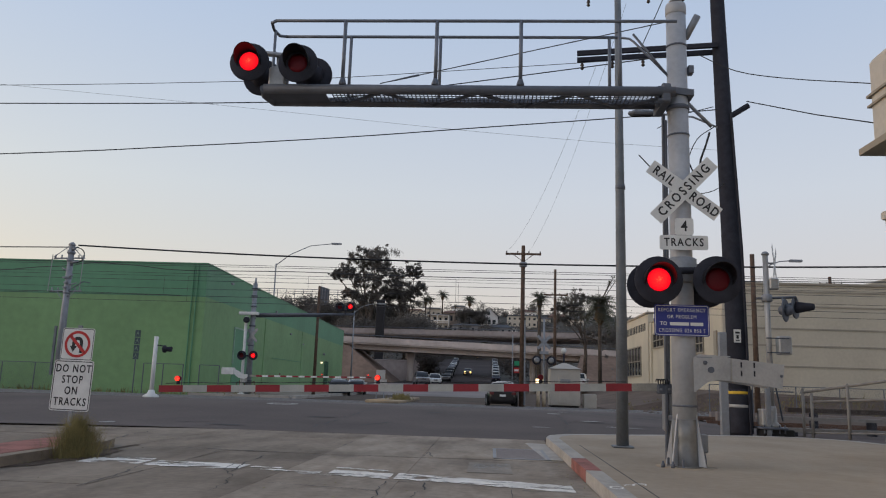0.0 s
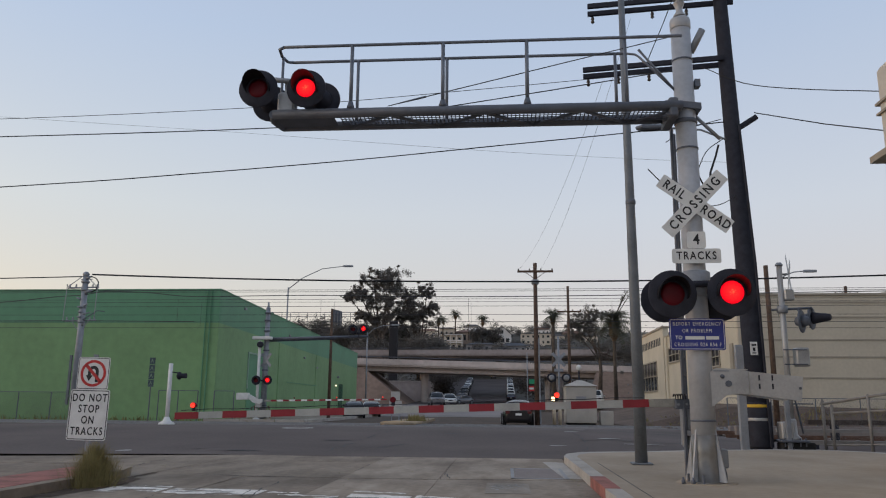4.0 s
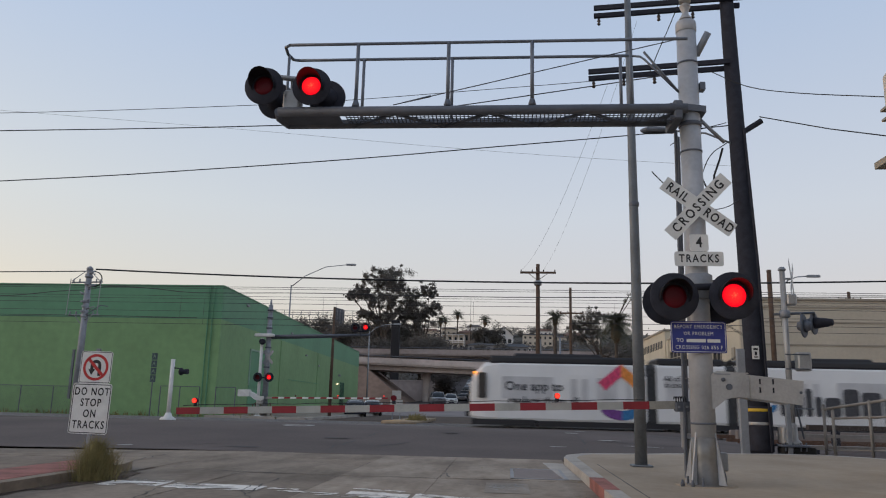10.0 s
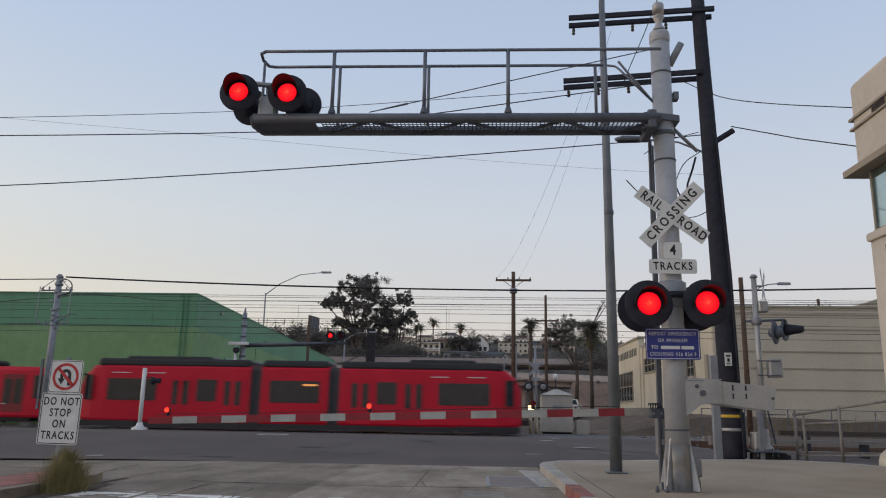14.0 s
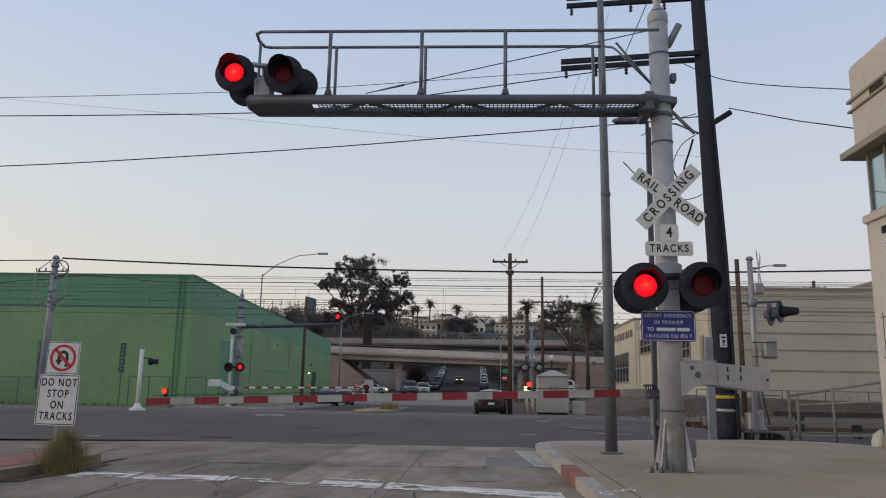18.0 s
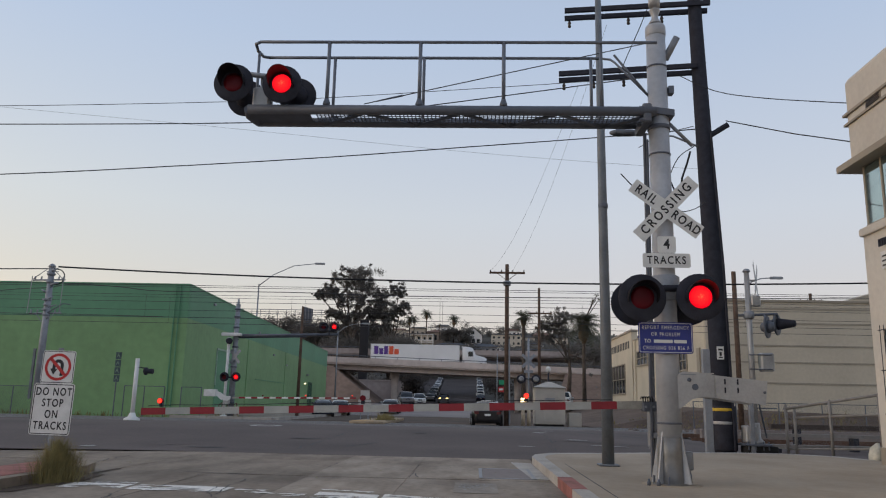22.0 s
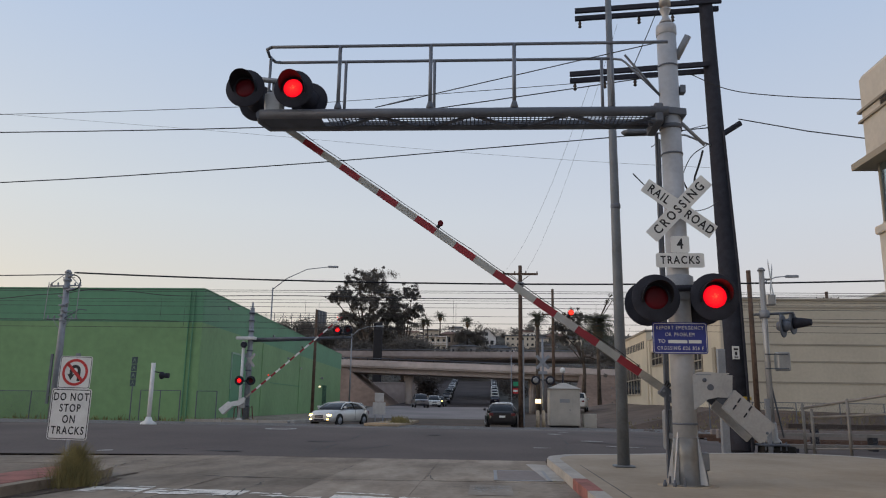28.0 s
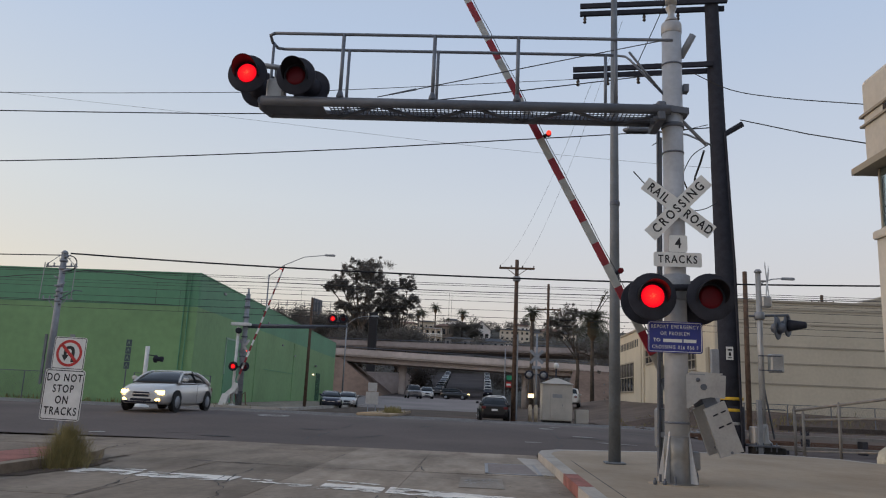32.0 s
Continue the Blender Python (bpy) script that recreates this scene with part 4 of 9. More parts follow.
# edge beams: a lip under each parapet
for parent, f, y in ((via, lambda x: 15.51 - (x + 300) * 0.026, 137.75), (up, lambda x: 10.75 + (x + 300) * 0.00385, 165.75)):
    part("edge_beam", S().hull([(-300, y, f(-300) - 0.2), (190, y, f(190) - 0.2), (190, y + 0.25, f(190) - 0.2), (-300, y + 0.25, f(-300) - 0.2), (-300, y, f(-300) + 0.12), (190, y, f(190) + 0.12), (190, y + 0.25, f(190) + 0.12), (-300, y + 0.25, f(-300) + 0.12)], [(3, 2, 1, 0), (4, 5, 6, 7), (0, 1, 5, 4), (1, 2, 6, 5), (2, 3, 7, 6), (3, 0, 4, 7)]), VIADUCT if parent is via else VIADUCT_DARK, parent)

# ---- hillside with the street climbing it ----
hill = S()
N = 44
grid = []
for j in range(26):
    y = 150 + j * 14
    row = []
    for i in range(N + 1):
        x = -260 + i * 12
        t = max(0.0, (y - 175) / 160)
        z = -0.5 + 31 * min(1, t) ** 1.1 + 2.5 * noise.noise(Vector((x * 0.02, y * 0.02, 3)))
        z += (min(1, t)) * 1.5 * math.sin((x + 40) * 0.012)
        if -22 < x < 6 and y < 296:  # the street runs up in a shallow cut
            z = min(z, -0.5 + 9.5 * min(1, max(0, (y - 150) / 130)) - 0.2)
        row.append(hill.bm.verts.new((x, y, z)))
    grid.append(row)
for a, b in zip(grid, grid[1:]):
    for i in range(N):
        f = hill.bm.faces.new((a[i], a[i + 1], b[i + 1], b[i]))
        f.smooth = True
whole("hillside", hill, BUSH_LEAF, "dusky hillside with scrub behind the freeway", "hill", kind="structure")
climb = S()
climb.hull([(-16.5, 126, 1.06), (1.6, 126, 1.06), (-16.5, 152, 1.7), (1.0, 152, 1.7), (-17.5, 285, 10.4), (1.5, 285, 10.4)], [(0, 1, 3, 2), (2, 3, 5, 4)])
HILL_ASPHALT = material("dark hill asphalt", (0.072, 0.062, 0.061), 0.95, 0, 0.1, 0.25, 0.1, fine=2)
HILL_ASPHALT.node_tree.nodes["Principled BSDF"].inputs["Specular IOR Level"].default_value = 0.1
whole("hill_street", climb, HILL_ASPHALT, "dark asphalt street climbing the hill under the freeway", "road", kind="structure")

# ---- flashing lamps ----
BLINKS = []  # (lit lens, rest pose, phase of the lamp, own clock)
MX, MY = 2.82, 11.37


def flasher(parent, x, y, z, beat, clock, r=0.30, facing=0.0, hood=True, lit=True):
    """One crossing lamp: a black background disc, housing, hood, dark lens and the lit lens that comes forward when it burns."""
    m = pose(x, y, z, 0, 0, facing) @ FACING  # drawn in x, y; +z of the drawing looks at the street
    lamp = part("lamp", S().lathe([(r, -0.02), (r + 0.006, -0.012), (r + 0.006, 0.002), (r, 0.008), (r * 0.55, 0.012)], m, 28), BLACK_PAINT, parent)
    part("housing", S().lathe([(0.05, -0.24), (r * 0.36, -0.2), (r * 0.56, -0.05), (r * 0.56, -0.02)], m, 18), BLACK_PAINT, lamp)
    if hood:
        sh = S()
        R, n = r * 0.62, 18
        strips = []
        for k in range(n + 1):
            a = radians(-20 + 220 * k / n)
            d = 0.02 + 0.28 * max(0, math.sin(radians(180 * k / n))) ** 0.5
            strips.append([sh.bm.verts.new(m @ Vector((R * g * math.cos(a), R * g * math.sin(a), z))) for g, z in ((1.0, 0.01), (1.02, d), (1.055, d), (1.035, 0.01))])
        for p, q in zip(strips, strips[1:]):
            for i in range(4):
                sh.bm.faces.new((p[i], q[i], q[(i + 1) % 4], p[(i + 1) % 4]))
        sh.bm.faces.new(strips[0])
        sh.bm.faces.new(strips[-1][::-1])
        part("hood", sh, HOOD, lamp)
    part("lens", S().lathe([(r * 0.5, 0.0), (r * 0.5, 0.014), (r * 0.36, 0.026), (r * 0.02, 0.034)], m, 22), LENS_DARK, lamp)
    if lit:
        me = S().lathe([(r * 0.49, -0.012), (r * 0.49, 0.0), (r * 0.36, 0.012), (r * 0.3, 0.016), (r * 0.02, 0.022)], None, 22)
        ob = part("lit_lens", me, LENS_LIT, lamp, "burning red lens")
        BLINKS.append((ob, m, beat, clock))
    return lamp


def double(parent, x, y, z, beat, clock, r=0.30, back_dx=0.16, back_dz=-0.03):
    """A front lamp with its mate looking the other way."""
    flasher(parent, x, y, z, beat, clock, r)
    flasher(parent, x + back_dx, y + 0.62, z + back_dz, beat, clock, r, 180, True, False)


def panel(name, w, h, mat, parent, m, r=0.03, t=0.004, label=""):
    """A flat sign plate with rounded corners, drawn in x, y."""
    prof = []
    for cx, cy, a0 in ((w / 2 - r, h / 2 - r, 0), (-w / 2 + r, h / 2 - r, 90), (-w / 2 + r, -h / 2 + r, 180), (w / 2 - r, -h / 2 + r, 270)):
        prof += [(cx + r * math.cos(radians(a0 + k * 30)), cy + r * math.sin(radians(a0 + k * 30))) for k in range(4)]
    return part(name, S().prism(prof, -t, 0), mat, parent, label, m)


def border(w, h, r, line, z=0.001):
    """A thin rounded frame line on a plate."""
    sh = S()
    def loop(w, h, r):
        out = []
        for cx, cy, a0 in ((w / 2 - r, h / 2 - r, 0), (-w / 2 + r, h / 2 - r, 90), (-w / 2 + r, -h / 2 + r, 180), (w / 2 - r, -h / 2 + r, 270)):
            out += [(cx + r * math.cos(radians(a0 + k * 30)), cy + r * math.sin(radians(a0 + k * 30)), z) for k in range(4)]
        return out
    a, b = loop(w, h, r), loop(w - 2 * line, h - 2 * line, max(r - line, 0.005))
    n = len(a)
    sh.hull(a + b, [(i, (i + 1) % n, n + (i + 1) % n, n + i) for i in range(n)])
    return sh


# ---- the near cantilever signal ----
sig = thing("crossing_signal", "silver railroad crossing mast with walkway cantilever and red flashers", "crossing signal", pose(MX, MY, 0.15))
def L(x, y, z):  # world to the mast's own space
    return (x - MX, y - MY, z - 0.15)


part("mast", S().tube([(0, 0, 0.3), (0, 0, 2.2), (0, 0, 6.9)], [0.175, 0.165, 0.15], 20), MAST_PAINT, sig)
part("mast_cap", S().lathe([(0.152, 6.88), (0.160, 6.89), (0.160, 7.02), (0.148, 7.06), (0.09, 7.085), (0.06, 7.1)], None, 18), MAST_PAINT, sig)
part("bell", S().lathe([(0.10, 7.1), (0.10, 7.125), (0.055, 7.19), (0.05, 7.24), (0.085, 7.33), (0.09, 7.345), (0.045, 7.35), (0.045, 7.40), (0.09, 7.405), (0.092, 7.55), (0.075, 7.575)], None, 18), SILVER, sig, "grey electronic bell")
for z in (0.85, 2.05, 4.9, 6.35):
    part("band", S().lathe([(0.178 - z * 0.0036, z - 0.014), (0.184 - z * 0.0036, z - 0.012), (0.184 - z * 0.0036, z + 0.012), (0.178 - z * 0.0036, z + 0.014)], None, 20), GALV_DARK, sig)
sh = S()
sh.lathe([(0.25, 0.0), (0.25, 0.022), (0.195, 0.024), (0.184, 0.4), (0.178, 0.66)], None, 24)
part("base_flange", sh, BASE_STEEL, sig, "dark scuffed steel foot")
for a in (38, 142, 218, 322):
    part("gusset", S().hull([pose(0, 0, 0, 0, 0, a) @ Vector(v) for v in ((0.16, -0.012, 0.02), (0.30, -0.012, 0.02), (0.28, -0.012, 0.14), (0.17, -0.012, 0.74), (0.16, 0.012, 0.02), (0.30, 0.012, 0.02), (0.28, 0.012, 0.14), (0.17, 0.012, 0.74))], [(0, 1, 2, 3), (7, 6, 5, 4), (0, 4, 5, 1), (1, 5, 6, 2), (2, 6, 7, 3), (3, 7, 4, 0)]), MAST_PAINT, sig)
    part("anchor_bolt", S().tube([pose(0, 0, 0, 0, 0, a + 30) @ Vector((0.24, 0, 0.0)), pose(0, 0, 0, 0, 0, a + 30) @ Vector((0.24, 0, 0.12))], 0.018, 6), GALV_DARK, sig)
part("junction_box", S().box(0.2, -0.02, 0.2, 0.32, 0.14, 0.46, bevel=0.02), STEEL_GREY, sig)
part("conduit", S().tube([(0.28, 0.05, 0.0), (0.28, 0.05, 0.12), (0.26, 0.05, 0.2)], 0.025, 8), GALV_DARK, sig)
part("grout_ring", S().lathe([(0.42, -0.004), (0.42, 0.003), (0.3, 0.006)], None, 24), PAVING, sig)

# walkway: two tubes, perforated floor with slanted braces, two handrails joined by a bend
YN, YF, ZT, ZR = 11.1, 11.66, 5.66, 6.8
XL, XR = -3.6, MX - 0.1
for y in (YN, YF):
    part("walkway_tube", S().tube([L(XL, y, ZT), L(XR, y, ZT)], 0.075, 12), GALV_DARK, sig)
part("walkway_end", S().tube([L(XL, YN, ZT), L(XL - 0.06, (YN + YF) / 2, ZT), L(XL, YF, ZT)], 0.07, 10), GALV_DARK, sig)
# perforated floor: strips with rows of real holes between them
sh = S()
bars = 84
for k in range(bars + 1):
    x = XL + 1.05 + (XR - XL - 1.05) * k / bars
    sh.box(*L(x - 0.008, YN + 0.1, ZT - 0.03), *L(x + 0.008, YF - 0.1, ZT - 0.022))
for k in range(5):
    y = YN + 0.12 + (YF - YN - 0.24) * k / 4
    sh.box(*L(XL + 1.05, y - 0.008, ZT - 0.031), *L(XR, y + 0.008, ZT - 0.021))
part("grating", sh, GALV_DARK, sig, "perforated steel floor")
sh = S()
sh.box(*L(XL, YN + 0.03, ZT - 0.035), *L(XR, YN + 0.12, ZT - 0.02))
sh.box(*L(XL, YF - 0.12, ZT - 0.035), *L(XR, YF - 0.03, ZT - 0.02))
sh.box(*L(XL, YN + 0.05, ZT - 0.034), *L(XL + 0.95, YF - 0.05, ZT - 0.021))
part("floor_edge", sh, GALV_DARK, sig)
for k in range(7):
    xa = XL + 1.1 + k * (XR - XL - 1.1) / 7
    xb = xa + (XR - XL - 1.1) / 7
    a, b = (YN, YF) if k % 2 else (YF, YN)
    part("brace", S().tube([L(xa, a, ZT - 0.05), L(xb, b, ZT - 0.05)], 0.028, 8), GALV_DARK, sig)
for y, x_end in ((YN, MX - 0.05), (YF, 1.98)):
    pts = [L(XL + 0.12, y, ZR)] + [L(XL + 0.12 + (x_end - XL - 0.12) * k / 6, y, ZR) for k in range(1, 7)]
    part("handrail", S().tube(pts, 0.026, 8), RAIL_STEEL, sig)
part("handrail_bend", S().tube([L(XL + 0.12, YN, ZR), L(XL + 0.03, YN + 0.05, ZR - 0.01), L(XL, (YN + YF) / 2, ZR - 0.02), L(XL + 0.03, YF - 0.05, ZR - 0.01), L(XL + 0.12, YF, ZR)], 0.026, 8), RAIL_STEEL, sig)
for x in (-2.37, -0.92, 0.39):
    part("rail_post", S().tube([L(x, YN, ZT + 0.05), L(x, YN, ZR)], [0.03, 0.03], 8), RAIL_STEEL, sig)
    part("post_foot", S().lathe([(0.06, 0), (0.06, 0.04), (0.035, 0.12)], Matrix.Translation(L(x, YN, ZT + 0.06)), 10), GALV_DARK, sig)
for x in (-2.38, -0.9, 1.83):
    part("rail_post", S().tube([L(x, YF, ZT + 0.05), L(x, YF, ZR)], 0.026, 8), RAIL_STEEL, sig)
part("rail_post", S().tube([L(1.9, YN + 0.02, ZT + 0.05), L(1.9, YN + 0.02, ZR)], 0.024, 8), RAIL_STEEL, sig)
part("rail_post", S().tube([L(XL + 0.02, YN + 0.3, ZT + 0.05), L(XL + 0.02, YN + 0.3, ZR - 0.02)], 0.024, 8), RAIL_STEEL, sig)
# stays and gate at the mast
part("rail_hook", S().tube([L(1.98, YF, ZR), L(2.15, YF, ZR - 0.02), L(2.2, YF - 0.1, ZR - 0.12), L(2.66, MY, 6.05)], 0.019, 8), RAIL_STEEL, sig)
part("rail_hook", S().tube([L(2.12, YN + 0.1, ZR - 0.16), L(2.7, MY, 6.0)], 0.019, 8), RAIL_STEEL, sig)
part("bracket", S().box(-0.30, -0.33, ZT - 0.33, -0.17, 0.36, ZT - 0.03, bevel=0.02), GALV_DARK, sig, "dark bolted cantilever bracket")
for z in (ZT - 0.30, ZT - 0.1):
    for y in (-0.3, -0.1):
        part("bracket_bolt", S().tube([(-0.36, y, z), (-0.29, y, z)], 0.026, 6), GALV_DARK, sig)
part("bracket_strap", S().hull([(-0.2, -0.2, ZT - 0.13), (0.21, -0.17, ZT - 0.17), (0.21, 0.17, ZT - 0.17), (-0.2, 0.2, ZT - 0.13), (-0.2, -0.2, ZT - 0.03), (0.21, -0.17, ZT - 0.07), (0.21, 0.17, ZT - 0.07), (-0.2, 0.2, ZT - 0.03)], [(3, 2, 1, 0), (4, 5, 6, 7), (0, 1, 5, 4), (1, 2, 6, 5), (2, 3, 7, 6), (3, 0, 4, 7)]), GALV_DARK, sig, "dark steel strap round the mast")
part("bracket_band", S().lathe([(0.165, 5.30), (0.175, 5.31), (0.175, 5.36), (0.165, 5.37)], None, 18), GALV_DARK, sig)
part("counter_stay", S().tube([(0.12, 0.05, 5.5), (0.56, 0.2, 5.13)], 0.028, 8), GALV, sig)
part("short_arm", S().tube([(0.14, 0.0, 6.5), (0.31, -0.1, 6.83)], [0.055, 0.055], 12), GALV, sig, "short angled tube at the mast top")
# wire conduit and its clip boxes
part("clip_box", S().box(0.16, -0.08, 5.9, 0.24, 0.06, 6.02), GALV_DARK, sig)
part("hose", S().tube([(0.5, 0.1, 5.0), (0.44, 0.1, 4.8), (0.34, 0.05, 4.55), (0.3, 0.0, 4.3), (0.17, -0.05, 4.2)], 0.016, 6), WIRE, sig)
part("hose", S().tube([(0.16, 0.1, 4.55), (0.24, 0.1, 4.35), (0.26, 0.1, 4.15), (0.2, 0.0, 4.08)], 0.012, 6), WIRE, sig)

# ladder behind the mast
lad = part("ladder", S().tube([L(2.68, 11.9, 0.2), L(2.72, 11.9, 5.6)], 0.03, 6), GALV_DARK, sig)
part("ladder_stile", S().tube([L(2.78, 12.2, 0.2), L(2.82, 12.2, 5.6)], 0.03, 6), GALV_DARK, lad)
for k in range(18):
    z = 0.5 + k * 0.29
    part("rung", S().tube([L(2.7, 11.9, z), L(2.8, 12.2, z)], 0.014, 6), GALV_DARK, lad)
part("ladder_bracket", S().tube([L(2.71, 11.9, 4.6), L(2.76, MY, 4.6)], 0.02, 6), GALV_DARK, lad)

# lamps at the tip
part("lamp_crossarm", S().tube([L(-3.75, 11.15, 6.28), L(-3.05, 11.15, 6.2)], 0.045, 8), GALV, sig)
part("crossarm_post", S().tube([L(-3.42, 11.25, ZT), L(-3.42, 11.2, 6.24)], 0.05, 8), GALV, sig)
part("crossarm_box", S().box(*L(-3.56, 11.12, 5.72), *L(-3.28, 11.34, 6.05), bevel=0.03), SILVER, sig)
double(sig, *L(-3.83, 10.98, 6.05), 0, 0, 0.305, 0.02, 0.0)
double(sig, *L(-3.06, 10.98, 6.03), 1, 0, 0.305, 0.1, 0.06)

# lamps on the mast
part("lamp_bar", S().tube([L(2.35, 11.15, 2.92), L(3.3, 11.15, 2.95)], 0.05, 10), BLACK_PAINT, sig)
part("lamp_clamp", S().lathe([(0.19, 2.62), (0.22, 2.64), (0.22, 2.98), (0.19, 3.0)], None, 16), GALV, sig)
double(sig, *L(2.39, 10.93, 2.76), 0, 0, 0.335, 0.0, 0.0)
double(sig, *L(3.21, 10.93, 2.78), 1, 0, 0.335, 0.0, 0.0)

part("stay_cable", S().tube([L(-1.81, 11.3, 5.84), L(2.78, 11.3, 6.92)], 0.008, 6), WIRE_THIN, sig, "thin steel stay cable of the walkway")
part("turnbuckle", S().tube([L(-1.62, 11.3, 5.885), L(-1.2, 11.3, 5.985)], [0.012, 0.018], 8), GALV_DARK, sig)

# signs
cbz = 11.15
for lean, words, along in ((-37, "RAIL", -0.36), (-37, "ROAD", 0.36), (46, "CROSSING", 0.0)):
    if words != "ROAD":
        blade = panel("crossbuck_blade", 1.22, 0.225, SIGN_WHITE, sig, turned(*L(MX + 0.01, cbz - (0.006 if lean > 0 else 0), 4.14), lean), 0.012, 0.004, "white crossbuck blade with black letters")
    lettering(words, 0.19, SIGN_BLACK, blade, pose(along, -0.002, 0.0015), wide=0.80 if words != "CROSSING" else 0.86, bold=0.004, spread=1.22 if words != "CROSSING" else 1.42)
plate = panel("track_count_sign", 0.27, 0.25, SIGN_WHITE, sig, turned(*L(MX - 0.0, cbz, 3.59)), 0.03)
lettering("4", 0.22, SIGN_BLACK, plate, pose(0, 0, 0.0015), bold=0.004, wide=0.85)
plate = panel("track_count_sign", 0.70, 0.215, SIGN_WHITE, sig, turned(*L(MX - 0.01, cbz, 3.35)), 0.03)
lettering("TRACKS", 0.165, SIGN_BLACK, plate, pose(0, 0, 0.0015), bold=0.003, wide=0.80, spread=1.25)
plate = panel("emergency_sign", 0.78, 0.45, SIGN_BLUE, sig, turned(*L(2.755, cbz, 2.21)), 0.035, 0.004, "blue emergency contact sign with white letters")
part("sign_border", border(0.755, 0.425, 0.03, 0.008), SIGN_WHITE, plate)
lettering("REPORT EMERGENCY", 0.074, SIGN_WHITE, plate, pose(0, 0.145, 0.0015), bold=0.0, wide=0.80, spread=1.24)
lettering("OR PROBLEM", 0.074, SIGN_WHITE, plate, pose(0, 0.048, 0.0015), bold=0.0, wide=0.80, spread=1.24)
lettering("TO", 0.072, SIGN_WHITE, plate, pose(-0.26, -0.05, 0.0015), bold=0.001)
for xa, xb in ((-0.17, 0.1), (0.12, 0.3)):
    part("number_bar", S().box(xa, -0.075, 0.001, xb, -0.028, 0.0025), SIGN_WHITE, plate)
lettering("CROSSING 026 856 F", 0.074, SIGN_WHITE, plate, pose(0, -0.148, 0.0015), bold=0.0, wide=0.80, spread=1.24)

# ---- gate arms ----
GPX, GPY, GPZ = 3.0, 11.95, 1.27


def gate_arm(length, h0, h1, stripe, x_dir, root, lamps=(), clock=0, white=ARM_WHITE):
    """Striped boom in the pivot's space, reaching along x_dir."""
    boom = thing("crossing_barrier", "red and white striped crossing gate arm with small red lamps", "barrier", group="crossing barriers")
    n = int((length - root) / stripe)
    for k in range(n):
        a, b = length - k * stripe, length - (k + 1) * stripe
        ha, hb = h1 + (h0 - h1) * (1 - a / length), h1 + (h0 - h1) * (1 - b / length)
        t = 0.02 + 0.012 * (1 - a / length)
        c = [(x_dir * a, -t, -ha / 2), (x_dir * a, t, -ha / 2), (x_dir * a, t, ha / 2), (x_dir * a, -t, ha / 2), (x_dir * b, -t, -hb / 2), (x_dir * b, t, -hb / 2), (x_dir * b, t, hb / 2), (x_dir * b, -t, hb / 2)]
        part("stripe", S().hull(c, [(0, 1, 2, 3), (7, 6, 5, 4), (0, 4, 5, 1), (1, 5, 6, 2), (2, 6, 7, 3), (3, 7, 4, 0)]), ARM_RED if k % 2 == 0 else white, boom)
    end = length - n * stripe
    x0, x1 = sorted((x_dir * 0.42, x_dir * end))
    part("arm_root", S().box(x0, -0.03, -h0 / 2, x1, 0.03, h0 / 2, bevel=0.012), material("grey arm root", (0.30, 0.285, 0.25), 0.6), boom, "pale bare root of the arm")
    for at, beat in lamps:
        z = h1 / 2 + 0.015
        box = part("arm_lamp", S().tube([(x_dir * at, 0, z), (x_dir * at, 0, z + 0.05)], 0.03, 8), BLACK_PAINT, boom)
        m = Matrix.Translation((x_dir * at, -0.045, z + 0.09)) @ FACING
        part("lamp_case", S().lathe([(0.038, -0.08), (0.044, -0.07), (0.044, 0.0), (0.038, 0.004)], m, 14), LENS_DARK, box)
        lens = S().lathe([(0.04, -0.012), (0.04, 0.004), (0.015, 0.014)], None, 14)
        lit = part("lit_lens", lens, LENS_LIT, box, "burning red lens", m)
        if beat is not None:
            BLINKS.append((lit, m, beat, clock))
    return boom


near_arm = gate_arm(8.2, 0.118, 0.105, 0.388, -1, 0.80, lamps=((7.9, None), (4.72, 0), (2.2, 1)), clock=2)
part("arm_cable", S().tube([(-0.9, -0.01, 0.08)] + [(-0.9 - k * 0.45, 0, 0.082 + 0.012 * (k % 2)) for k in range(1, 17)], 0.006, 5), WIRE, near_arm)
coil = [(-0.46 + k * 0.006, -0.06 + 0.04 * math.cos(k * 1.05), 0.085 + 0.04 * math.sin(k * 1.05)) for k in range(30)]
part("cable_coil", S().tube(coil, 0.009, 6), WIRE, near_arm, "coiled black lamp cable")
part("arm_bracket", S().box(-0.45, -0.07, -0.10, -0.08, 0.07, 0.05, bevel=0.02), GALV_DARK, near_arm, "dark steel arm clamp")
for x in (-0.40, -0.28):
    part("clamp_bolt", S().tube([(x, -0.09, -0.03), (x, -0.07, -0.03)], 0.02, 6), GALV, near_arm)
